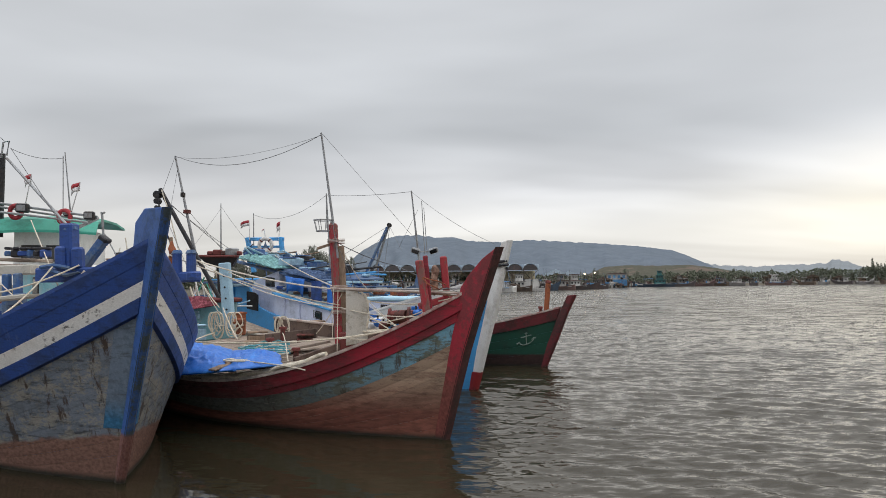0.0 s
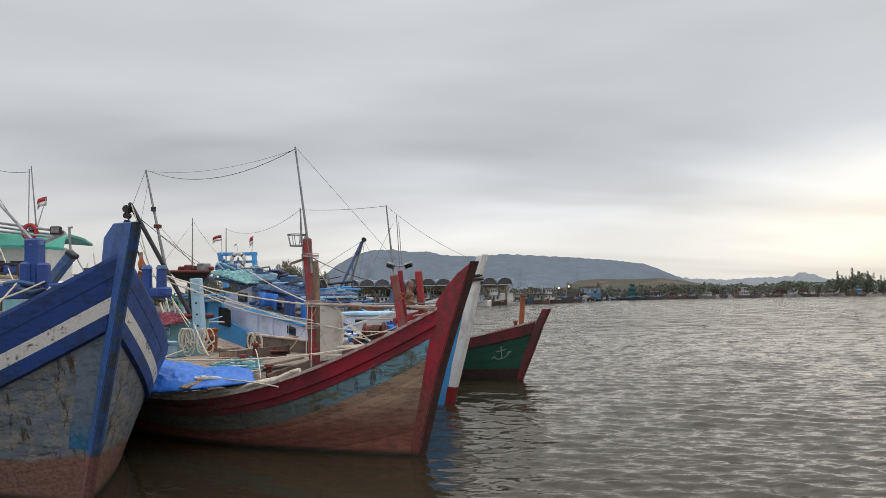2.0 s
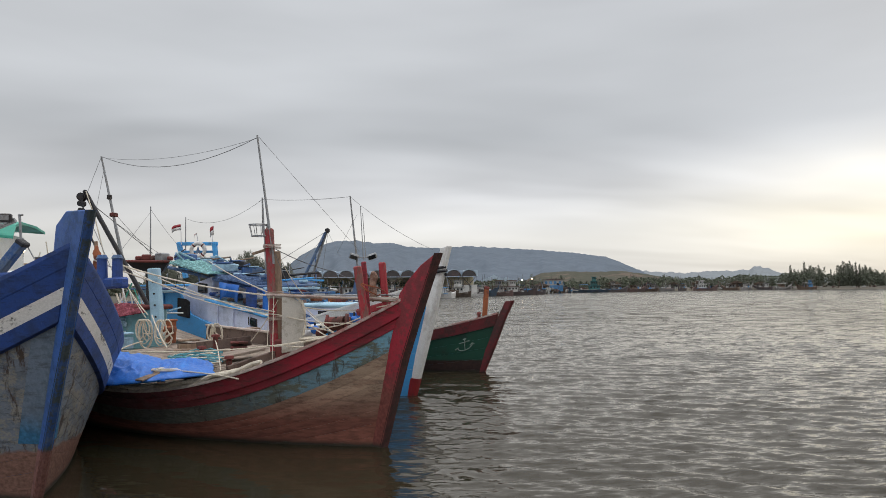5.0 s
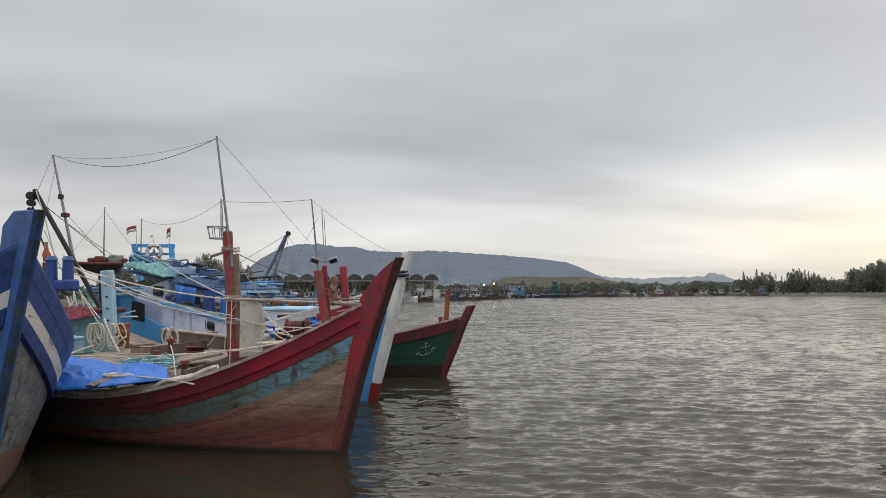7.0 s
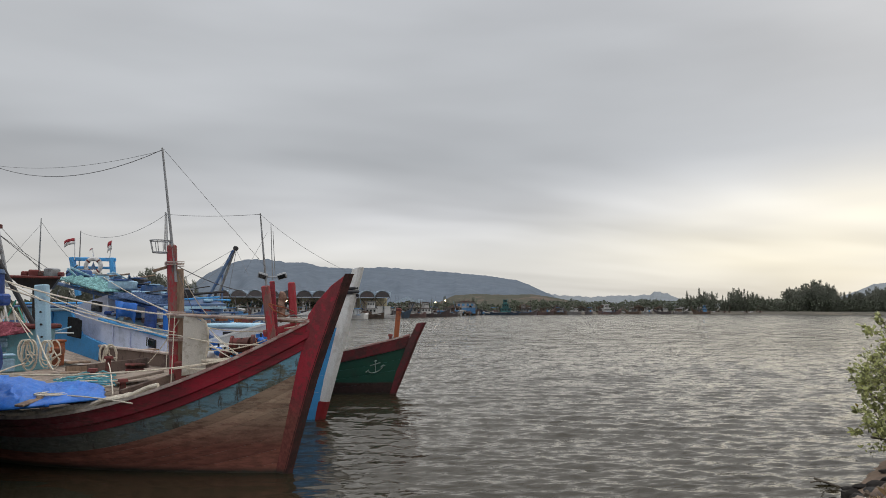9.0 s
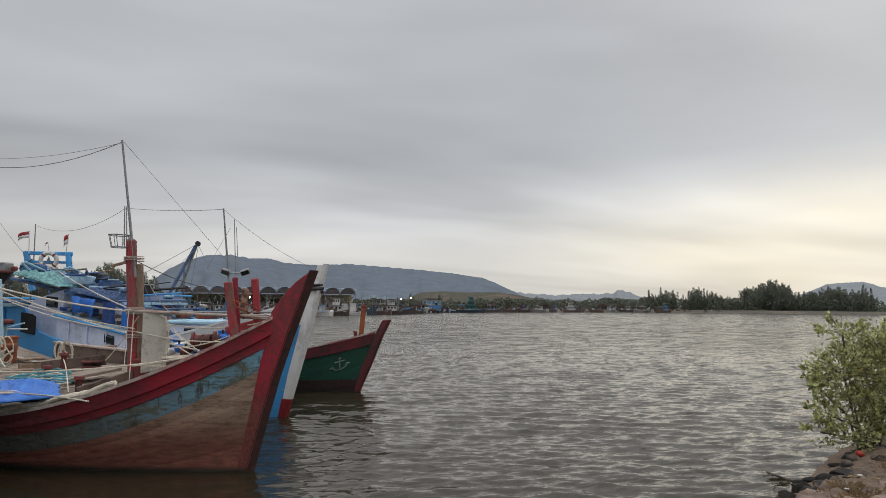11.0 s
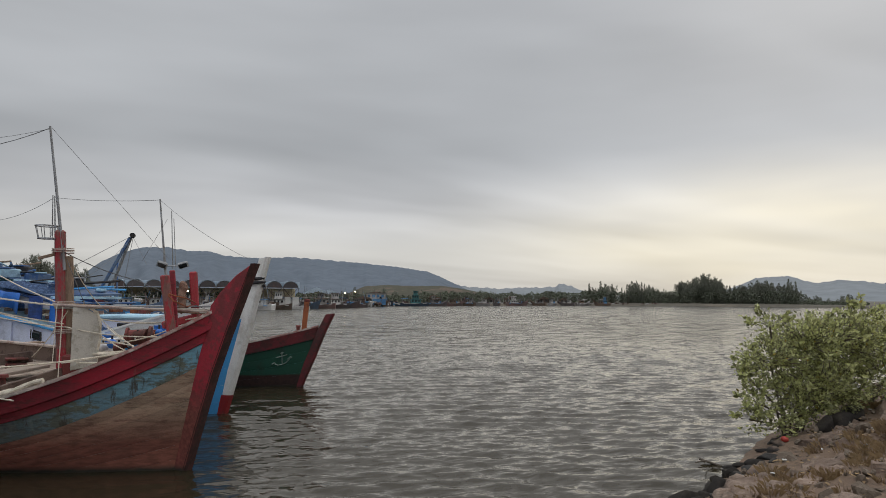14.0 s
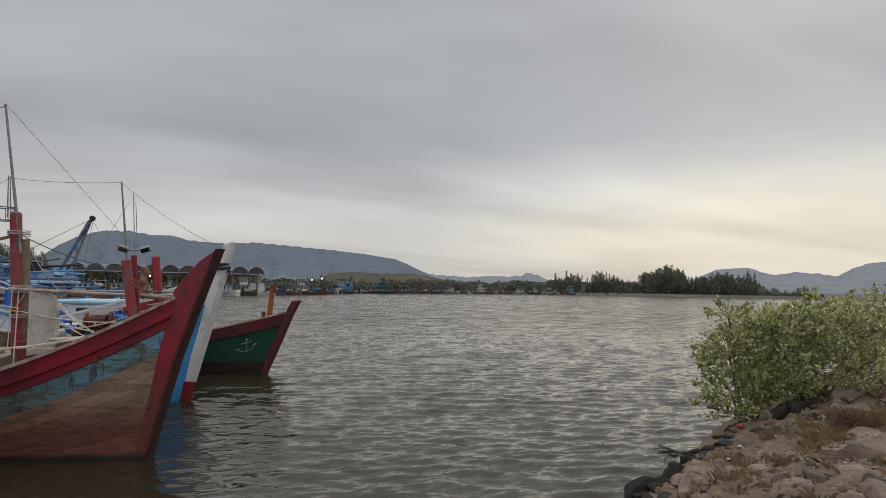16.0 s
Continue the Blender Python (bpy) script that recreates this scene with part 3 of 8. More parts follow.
M["soil"] = material("brown_bank_soil", (0.15, 0.102, 0.07), (0.19, 0.132, 0.092), (0.07, 0.05, 0.037), 1.6, 0.55, 0.95, bump=1.0, scratch=(0.05, 0.038, 0.028))
# scratch on the stone paints dark crevices into its colour
M["rock"] = material("mauve_brown_slab", (0.17, 0.118, 0.088), (0.24, 0.18, 0.14), (0.075, 0.052, 0.039), 2.2, 0.55, 0.9, bump=1.0, random_shade=0.18, scratch=(0.07, 0.052, 0.042), boot=(0.2, (0.028, 0.026, 0.024), 0.3, 0.06))
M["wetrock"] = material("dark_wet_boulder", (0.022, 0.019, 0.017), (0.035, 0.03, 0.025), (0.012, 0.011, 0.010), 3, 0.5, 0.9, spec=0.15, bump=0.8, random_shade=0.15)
M["shore"] = material("muddy_far_shore", (0.10, 0.09, 0.07), (0.15, 0.13, 0.10), (0.05, 0.05, 0.04), 0.05, 0.5, 0.95, bump=0)
M["drygrass"] = material("dry_straw_grass", (0.27, 0.185, 0.095), (0.19, 0.125, 0.068), (0.12, 0.08, 0.05), 3, 0.5, 0.9, bump=0)
M["drybrush"] = material("dead_brown_brush", (0.12, 0.065, 0.04), (0.17, 0.10, 0.06), (0.06, 0.035, 0.025), 6, 0.5, 0.95, bump=0)
# aerial haze is painted into the base colours of the distant ranges
M["mountain"] = material("hazed_wooded_mountain", (0.145, 0.170, 0.202), (0.135, 0.16, 0.19), (0.128, 0.15, 0.18), 0.004, 0.5, 1.0, bump=0, fine=0.02, spec=0.0)
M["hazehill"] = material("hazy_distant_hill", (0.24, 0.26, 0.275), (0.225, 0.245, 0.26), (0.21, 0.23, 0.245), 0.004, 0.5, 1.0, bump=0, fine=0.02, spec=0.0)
M["brownhill"] = material("low_scrub_hill", (0.10, 0.098, 0.078), (0.16, 0.125, 0.105), (0.075, 0.082, 0.066), 0.03, 0.5, 1.0, bump=0, fine=0.2, spec=0.0)

SHORE = ((-14.0, -8.0), (-3.0, 0.9), (1.0, 3.9), (5.9, 7.4), (7.9, 8.9), (9.6, 10.3), (13.0, 12.6), (24.0, 19.0), (60.0, 34.0))


def shore_distance(x, y):
    """Signed distance to the near waterline, positive on land."""
    best, sign = 1e9, 1
    for (ax, ay), (bx, by) in zip(SHORE, SHORE[1:]):
        dx, dy = bx - ax, by - ay
        t = min(1, max(0, ((x - ax) * dx + (y - ay) * dy) / (dx * dx + dy * dy)))
        px, py = x - ax - t * dx, y - ay - t * dy
        d = math.hypot(px, py)
        if d < best:
            best, sign = d, (1 if dx * (y - ay) - dy * (x - ax) < 0 else -1)
    return best * sign


def bank_z(x, y):
    q = shore_distance(x, y)
    # long ledges run with the shore
    u, w = x * 0.81 + y * 0.59, y * 0.81 - x * 0.59
    n = noise.noise(Vector((x * 0.9, y * 0.9, 0.3))) * 0.12 + noise.noise(Vector((u * 0.8, w * 2.4, 1.7))) * 0.13 + noise.noise(Vector((u * 2.2, w * 5.0, 4.0))) * 0.05
    if q < 0:
        return max(-1.5, q * 0.55)
    rise = 1.15 * (1 - math.exp(-q / 3.3))
    return rise + n * min(1.0, q * 0.8)


def make_bank():
    bm = bmesh.new()
    nx, ny = 190, 150
    grid = {}
    for i in range(nx):
        for j in range(ny):
            x = -16 + 78 * (i / (nx - 1)) ** 1.6
            y = -30 + 66 * (1 - (1 - j / (ny - 1)) ** 1.35)
            q = shore_distance(x, y)
            if q > -2.0:
                grid[i, j] = bm.verts.new((x, y, bank_z(x, y)))
    for i in range(nx - 1):
        for j in range(ny - 1):
            ks = [(i, j), (i + 1, j), (i + 1, j + 1), (i, j + 1)]
            if all(k in grid for k in ks):
                bm.faces.new([grid[k] for k in ks])
    ob = part("ground", bm, "soil", None, smooth=True)
    tagged(ob, "sloping brown earth bank with stones and dry grass", "ground", kind="structure")


make_bank()

# far shore, by compass: (degrees right of +y, metres from the viewer)
FAR = ((-75, 150), (-40, 140), (-20, 140), (0, 155), (7, 190), (11, 232), (19, 262), (27, 300), (38, 308), (45, 290), (49, 272), (53, 262), (62, 250), (80, 250))


def far_r(az):
    for (a, r), (b, s) in zip(FAR, FAR[1:]):
        if a <= az <= b:
            return r + (s - r) * (az - a) / (b - a)
    return FAR[0][1] if az < FAR[0][0] else FAR[-1][1]


def polar(az, r, z=0.0):
    return Vector((0.8 + r * math.sin(radians(az)), 0.3 + r * math.cos(radians(az)), z))


def make_far_shore():
    bm = bmesh.new()
    rows = []
    for k in range(311):
        az = -75 + k * 0.5
        r = far_r(az) * (1 + 0.006 * noise.noise(Vector((az * 0.9, 0, 0))))
        rows.append([bm.verts.new(polar(az, r * s + o, z)) for s, o, z in ((1, -2, -0.6), (1, 0, 0.15), (1, 2.0, 0.85 + 0.3 * noise.noise(Vector((az * 2, 5, 0)))), (1, 14, 1.2), (1, 120, 2.0), (8, 500, 3.0))])
    for r0, r1 in zip(rows, rows[1:]):
        for j in range(5):
            bm.faces.new((r0[j], r1[j], r1[j + 1], r0[j + 1]))
    ob = part("ground_far_shore", bm, "shore", None, smooth=True)
    tagged(ob, "low muddy far bank of the harbour", "ground", kind="structure")


make_far_shore()


def ridge(name, profile, dist, depth, mat, label, rough=0.025):
    """A hill range: profile of (degrees right of +y, height) at a distance, with spurs running down towards the water."""
    bm = bmesh.new()
    a0, a1 = profile[0][0], profile[-1][0]
    n = int((a1 - a0) * 9)
    rows = []
    for k in range(n + 1):
        az = a0 + (a1 - a0) * k / n
        h = 0
        for (a, u), (b, v) in zip(profile, profile[1:]):
            if a <= az <= b:
                h = u + (v - u) * (az - a) / (b - a)
        h *= 1 + rough * noise.fractal(Vector((az * 1.9, dist * 0.01, 0)), 1.0, 2.0, 4)
        row = []
        for j in range(9):
            f = j / 8
            spur = 0.16 * noise.fractal(Vector((az * 0.45, j * 0.5, 4.0)), 1.0, 2.0, 3) * math.sin(math.pi * f)
            row.append(bm.verts.new(polar(az, dist - depth * (1 - f) * (1 + spur), h * (f ** 0.8) * (1 + spur * 0.4) if f < 1 else h)))
        rows.append(row)
    for r0, r1 in zip(rows, rows[1:]):
        for j in range(8):
            bm.faces.new((r0[j], r1[j], r1[j + 1], r0[j + 1]))
    return single(name, bm, mat, label, "mountain" if dist > 1500 else "hill", kind="structure", smooth=True)


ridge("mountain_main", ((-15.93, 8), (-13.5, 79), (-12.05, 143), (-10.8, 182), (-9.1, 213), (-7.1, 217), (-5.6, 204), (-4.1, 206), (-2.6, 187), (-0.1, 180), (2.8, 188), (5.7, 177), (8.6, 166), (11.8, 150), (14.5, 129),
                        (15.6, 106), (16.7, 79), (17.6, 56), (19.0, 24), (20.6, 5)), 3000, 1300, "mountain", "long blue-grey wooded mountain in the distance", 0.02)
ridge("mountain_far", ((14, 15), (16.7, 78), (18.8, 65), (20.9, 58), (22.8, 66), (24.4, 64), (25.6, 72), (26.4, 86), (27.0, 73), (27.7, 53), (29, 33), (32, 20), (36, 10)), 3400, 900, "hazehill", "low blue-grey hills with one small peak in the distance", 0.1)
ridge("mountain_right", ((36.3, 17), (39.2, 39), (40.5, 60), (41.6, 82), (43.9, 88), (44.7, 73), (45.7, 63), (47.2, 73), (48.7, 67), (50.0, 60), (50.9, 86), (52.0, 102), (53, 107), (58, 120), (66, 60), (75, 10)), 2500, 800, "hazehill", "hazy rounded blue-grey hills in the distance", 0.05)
ridge("hill_scrub", ((6.5, 2), (9, 16), (10.9, 17.5), (13.2, 16.5), (15.8, 17), (17.5, 14), (19.6, 9), (22, 3)), 700, 200, "brownhill", "low brown scrub hill behind the far bank")


# ---------------------------------------------------------------- boats in front
def stem_post(boat, front, back, thick, mat, edge_mat, label=""):
    """The stem timber: outline in the boat's middle plane (x ahead, z), front edge downwards and back edge upwards."""
    pts = [Vector((x, 0, z)) for x, z in front] + [Vector((x, 0, z)) for x, z in back]
    part("stem", plate(pts, (0, 1, 0), thick, 0.012), mat, boat, label)
    bm = bmesh.new()
    rows = []
    for x, z in front:
        rows.append([bm.verts.new((x + dx, dy, z)) for dx, dy in ((-0.02, -thick / 2 - 0.006), (0.035, -thick / 2 + 0.03), (0.035, thick / 2 - 0.03), (-0.02, thick / 2 + 0.006))])
    for r0, r1 in zip(rows, rows[1:]):
        for j in range(3):
            bm.faces.new((r0[j], r0[j + 1], r1[j + 1], r1[j]))
    bm.faces.new(rows[0])
    part("stem_edge", bm, edge_mat, boat)


P_A = dict(L=13, zk=-0.5, zb=3.01, zm=1.35, zt=1.8, dm=4.62, ps=2.31, rake=1.09, bw=1.5, bd=2.18, d0w=5.95, d0d=4.73, fl=0.92, pp=2.29, taper=0.8)
P_B = dict(L=13, zk=-0.5, zb=2.35, zm=0.77, zt=1.8, dm=4.45, ps=2.38, rake=0.54, bw=1.59, bd=2.2, d0w=6.48, d0d=5.48, fl=0.715, pp=2.08, taper=0.6)

boat_a = thing("fishing_boat", (-4.06, 8.27, 0), -42.8, "wooden fishing boat with weathered grey hull and deep blue bulwark", "boat", "moored boats")
hull(boat_a, P_A, [(0.21, "a_blue", 0.05), (0.44, "a_blue", 0.045), (0.64, "a_white", 0.05), (0.84, "a_blue", 0.065)], 12, "a_hull", "a_blue", "navy", 0.55)
stem_post(boat_a, ((1.56, 3.38), (1.42, 3.05), (1.18, 2.55), (0.95, 2.0), (0.62, 1.3), (0.36, 0.72), (0.04, 0.0), (-0.2, -0.5)),
          ((-0.6, -0.5), (-0.3, 0.0), (0.0, 0.7), (0.25, 1.3), (0.52, 2.0), (0.72, 2.6), (0.52, 2.92), (0.60, 3.28), (0.92, 3.42)), 0.105, "a_stem", "a_edge")

for side in (-1, 1):
    bm = bmesh.new()
    rows = []
    for k in range(13):
        f = k / 12
        d1 = 0.27 - 0.03 * f
        row = []
        for j in range(4):
            d = 0.02 + (d1 - 0.02) * j / 3
            top = sheer_z(P_A, d) - 0.86
            row.append(bm.verts.new(hull_point(P_A, d, 0.72 + (top - 0.72) * f, side, -0.014)))
        rows.append(row)
    for r0, r1 in zip(rows, rows[1:]):
        for j in range(3):
            bm.faces.new((r0[j], r0[j + 1], r1[j + 1], r1[j]))
    ret = bmesh.ops.extrude_face_region(bm, geom=bm.faces[:])
    for v in [e for e in ret["geom"] if isinstance(e, bmesh.types.BMVert)]:
        v.co.y -= side * 0.02
    part("undercoat_strip", bm, "a_patch", boat_a, "slate blue strip beside the stem")

boat_b = thing("fishing_boat", (-0.135, 10.73, 0), -37.9, "wooden fishing boat with maroon bulwark and peeling blue band", "boat", "moored boats")
hull(boat_b, P_B, [(0.15, "b_red", 0.015), (0.26, "b_red", 0.075), (0.40, "b_red", 0.025), (0.57, "b_blue", 0.0), (0.74, "b_blue", 0.0)], 9, "b_wood", "b_cap", "b_inner", 0.38, planks=22)
stem_post(boat_b, ((1.17, 3.03), (0.98, 2.59), (0.72, 1.98), (0.51, 1.45), (0.30, 0.82), (0.04, 0.0), (-0.1, -0.5)),
          ((-0.5, -0.5), (-0.28, 0.0), (-0.02, 0.82), (0.2, 1.45), (0.36, 1.98), (0.44, 2.42), (0.62, 2.62), (0.88, 2.86)), 0.17, "b_stem", "b_edge")

# raised working deck of athwart planks with a coaming at its near edge
rr = random.Random(19)


def raised_z(d, lat):
    return 1.12 + 0.03 * (d - 3) + 0.05 * lat


for k in range(24):
    d = 2.55 + 0.18 * k
    half_w = min(1.5, hull_point(P_B, d, 0.8, 1).y - 0.28)
    lo, hi = max(-1.35, -half_w) + rr.uniform(-0.03, 0.03), half_w
    part("deck_plank", beam((-d, lo, raised_z(d, lo) + rr.uniform(-0.006, 0.006)), (-d - rr.uniform(-0.01, 0.01), hi, raised_z(d, hi) + rr.uniform(-0.006, 0.006)), 0.168, 0.035, 0.006), "deck", boat_b)
part("coaming", beam((-2.5, -1.2, 1.0), (-6.85, -1.38, 1.10), 0.05, 0.2, 0.01), "inner", boat_b)
part("far_bulwark", beam((-2.9, 1.52, 1.30), (-7.3, 1.56, 1.46), 0.06, 0.34, 0.012), "inner", boat_b, "dark brown plank bulwark")
part("far_rail", beam((-2.9, 1.52, 1.48), (-7.3, 1.56, 1.64), 0.12, 0.05, 0.012), "cap", boat_b)
part("coaming", beam((-2.48, -1.1, 1.0), (-2.48, 1.1, 1.1), 0.05, 0.22, 0.01), "inner", boat_b)

P_C = dict(L=15, zk=-0.5, zb=2.6, zm=1.0, zt=1.9, dm=5.0, ps=1.2, rake=0.6, bw=1.7, bd=2.2, d0w=6.5, d0d=5.5, fl=0.8, pp=2.1)
boat_c = thing("fishing_boat", (0.20, 15.52, 0), -42, "wooden fishing boat with white stem, red boot and lilac deckhouse", "boat", "moored boats")
hull(boat_c, P_C, [(0.25, "white", 0.03), (0.5, "white", 0.03), (0.8, "sky", 0.0)], 6, "sky", "white", "white", 0.45)
stem_post(boat_c, ((1.12, 3.42), (0.86, 2.6), (0.52, 1.5), (0.15, 0.42)), ((-0.08, 0.42), (0.29, 1.5), (0.63, 2.6), (0.91, 3.40)), 0.15, "white", "white")
stem_post(boat_c, ((0.15, 0.42), (0.0, 0.0), (-0.1, -0.5)), ((-0.42, -0.5), (-0.25, 0.0), (-0.12, 0.42)), 0.175, "boot_red", "boot_red", "red painted foot of the stem")

P_D = dict(L=11, zk=-0.5, zb=1.72, zm=0.85, zt=1.3, dm=4.5, ps=1.9, rake=0.5, bw=1.2, bd=1.7, d0w=5.5, d0d=4.6, fl=0.8, pp=2.1)
boat_d = thing("fishing_boat", (2.09, 19.54, 0), -33, "small green fishing boat with maroon rail and white painted anchor", "boat", "moored boats")
hull(boat_d, P_D, [(0.12, "d_red", 0.03), (0.34, "d_red", 0.05)], 6, "green", "b_cap", "teal", 0.35)
stem_post(boat_d, ((0.99, 2.11), (0.72, 1.6), (0.4, 0.85), (0.0, 0.0), (-0.1, -0.5)), ((-0.4, -0.5), (-0.25, 0.0), (0.18, 0.85), (0.50, 1.6), (0.76, 2.09)), 0.13, "d_red", "d_red")

# ---------------------------------------------------------------- masts of the maroon boat
mast_b = thing("mast", (-2.38, 13.0, 0.75), 0, "red painted wooden mast with a wire basket and long aerial pole", "mast")
part("post", beam((-2.37, 13.0, 0.75), (-2.53, 13.0, 3.7), 0.15, 0.16, 0.03), "mastred", mast_b, world=True)
part("aerial_pole", bar((-2.42, 12.95, 3.0), (-2.76, 12.95, 5.53), 0.03, 0.018), "steel", mast_b, world=True)
M["darktimber"] = material("dark_weathered_timber", (0.16, 0.11, 0.085), (0.11, 0.07, 0.055), (0.18, 0.05, 0.045), 3, 0.55, 0.85, bump=0.7, stretch=(2, 2, 0.5))
# fittings of the maroon boat
part("timber", beam((-2.255, 13.02, 0.75), (-2.39, 13.02, 3.25), 0.09, 0.15, 0.02), "rawwood", mast_b, "bare weathered timber lashed to the mast", world=True)
part("mast_step", beam((-2.18, 12.9, 0.55), (-2.22, 12.9, 1.55), 0.2, 0.3, 0.03), "rustred", mast_b, world=True)
part("crossbar", beam((-2.85, 13.00, 3.20), (-2.50, 13.00, 3.31), 0.05, 0.05), "rawwood", mast_b, world=True)
for zz in (1.9, 2.38, 3.3):
    part("lashing", tube([(-2.39 + 0.17 * math.cos(a) - (zz - 2) * 0.06, 12.99 + 0.15 * math.sin(a), zz + 0.012 * k / 4) for k, a in enumerate([i * 0.7 for i in range(28)])], 0.009), "cap", mast_b, world=True)
basket = part("basket", tube([Vector((-2.74, 13.00, 3.77)) + Vector((0.18 * math.cos(a), 0.18 * math.sin(a), 0)) for a in [i * math.tau / 14 for i in range(14)]], 0.012, closed=True), "steel", mast_b, "welded wire masthead basket", world=True)
part("basket_ring", tube([Vector((-2.72, 13.00, 3.55)) + Vector((0.15 * math.cos(a), 0.15 * math.sin(a), 0)) for a in [i * math.tau / 14 for i in range(14)]], 0.012, closed=True), "steel", basket, world=True)
for i in range(8):
    a = i * math.tau / 8
    part("basket_bar", bar(Vector((-2.74, 13.00, 3.77)) + Vector((0.18 * math.cos(a), 0.18 * math.sin(a), 0)), Vector((-2.72, 13.00, 3.55)) + Vector((0.15 * math.cos(a), 0.15 * math.sin(a), 0)), 0.007, n=5), "steel", basket, world=True)
part("thin_rod", bar((-2.68, 13.10, 3.61), (-2.70, 13.10, 4.33), 0.012, 0.008, n=6), "steel", mast_b, world=True)

board = thing("wooden_board", (-2.04, 12.75, 1.42), 0, "stained pale plywood board leaning beside the mast", "board")
part("panel", plate([(-2.21, 12.75, 1.29), (-1.79, 12.75, 1.36), (-1.77, 12.75, 2.02), (-1.84, 12.75, 2.24), (-1.99, 12.75, 2.34), (-2.21, 12.75, 2.37)], (0.1, -1, 0.1), 0.05, 0.01), "concrete", board, world=True)
part("rim", tube([(-1.93, 12.70, 2.34), (-1.82, 12.70, 2.28), (-1.76, 12.70, 2.08), (-1.75, 12.70, 1.86), (-1.79, 12.70, 1.64)], 0.022), "rope", board, "pale worn rim", world=True)

bitts = thing("mooring_bitts", (-0.55, 12.1, 1.6), 0, "red painted timber mooring bitts lashed with rope", "bitts")
part("post", beam((-0.53, 12.00, 1.89), (-0.68, 12.00, 2.91), 0.14, 0.14, 0.02), "mastred", bitts, world=True)
part("post", beam((-0.19, 12.40, 2.03), (-0.27, 12.40, 2.99), 0.13, 0.13, 0.02), "mastred", bitts, world=True)
part("post", beam((-0.50, 12.20, 1.97), (-0.59, 12.20, 3.00), 0.07, 0.09, 0.015), "b_red", bitts, world=True)
part("crossbeam", beam((-0.69, 12.10, 2.07), (-0.12, 12.50, 2.22), 0.12, 0.12, 0.02), "mastred", bitts, world=True)
part("lashing", tube([(-0.64, 11.95, 2.61), (-0.48, 11.90, 2.56), (-0.34, 12.00, 2.53), (-0.20, 12.25, 2.45), (-0.32, 12.10, 2.38), (-0.51, 11.90, 2.48), (-0.64, 11.95, 2.61)], 0.012), "orange", bitts, world=True)
M["sack"] = material("old_brown_netting", (0.30, 0.19, 0.14), (0.20, 0.12, 0.09), (0.12, 0.07, 0.06), 9, 0.55, 0.95, bump=0.9)
cloth = thing("cloth_bundle", (-0.44, 12.35, 2.51), 0, "brown netting bundle hanging on the red bitts", "cloth")
bm = bmesh.new()
bmesh.ops.create_icosphere(bm, subdivisions=4, radius=1, matrix=Matrix.Translation((-0.43, 12.35, 2.54)) @ Matrix.Diagonal((0.075, 0.06, 0.27, 1)))
for v in bm.verts:
    v.co += v.normal * (0.05 * noise.noise(v.co * 7) + 0.02 * noise.noise(v.co * 21))
part("bundle", bm, "sack", cloth, world=True, smooth=True)

pole = thing("spar_bundle", (-1.15, 12.20, 2.35), 0, "bundle of long pale spars lashed between mast and bitts", "spars")
for k, (ya, yb, rr) in enumerate(((511, 521, 0.026), (515, 517, 0.022), (508, 526, 0.018), (513, 512, 0.02))):
    part("spar", bar(Vector((-2.53, 12.85, 2.40)) + Vector((0, 0.05 * k, (511 - ya) * 0.011)), Vector((0.36, 12.00, 2.31)) + Vector((0, 0.05 * k, (519 - yb) * 0.011)), rr, rr * 0.7, n=7), ("cap", "concrete", "rawwood", "steel")[k], pole, world=True)

winch = thing("winch_drum", (-1.37, 13.60, 1.75), 0, "rusty red winch drum on the foredeck", "winch")
part("drum", bar((-1.47, 13.60, 1.79), (-1.09, 13.40, 1.82), 0.14, n=14), "rustred", winch, world=True)
part("flange", bar((-1.51, 13.60, 1.79), (-1.47, 13.60, 1.79), 0.19, n=14), "rustred", winch, world=True)
part("flange", bar((-1.09, 13.40, 1.82), (-1.04, 13.40, 1.82), 0.19, n=14), "rustred", winch, world=True)
part("foot", block(-1.2, 13.6, 1.3, 0.5, 0.3, 0.6, -40), "inner", winch, world=True)


def coil(at, r, turns, rope_r, mat="rope", flat=0.0, seed=1):
    """A loose coil of rope hanging or lying at a place."""
    rr = random.Random(seed)
    pts = []
    for k in range(turns * 14):
        a, tn = k * math.tau / 14, k // 14
        e = r * (0.92 + 0.22 * math.sin(tn * 2.3 + seed))
        if flat:
            pts.append(Vector(at) + Vector((e * math.cos(a), e * 0.7 * math.sin(a), 0.02 + 0.012 * tn)))
        else:
            pts.append(Vector(at) + Vector((e * 0.6 * math.cos(a) + 0.09 * math.sin(tn * 1.9 + seed), 0.02 * tn - 0.06, e * 1.3 * math.sin(a) - 1.2 * (e - r))))
    return tube(pts, rope_r, n=5)


for i, (at, r, turns, flat) in enumerate((((-5.82, 15.00, 1.57), 0.22, 6, 0), ((-5.32, 14.80, 1.58), 0.21, 6, 0), ((-4.10, 14.60, 1.52), 0.19, 5, 0), ((-3.71, 11.30, 1.16), 0.28, 3, 1))):
    single("rope_coil", coil(at, r, turns, 0.0145, "rope", flat, i + 3), "rope", "loose coil of cream mooring rope on the boat", "rope", "rope coils")

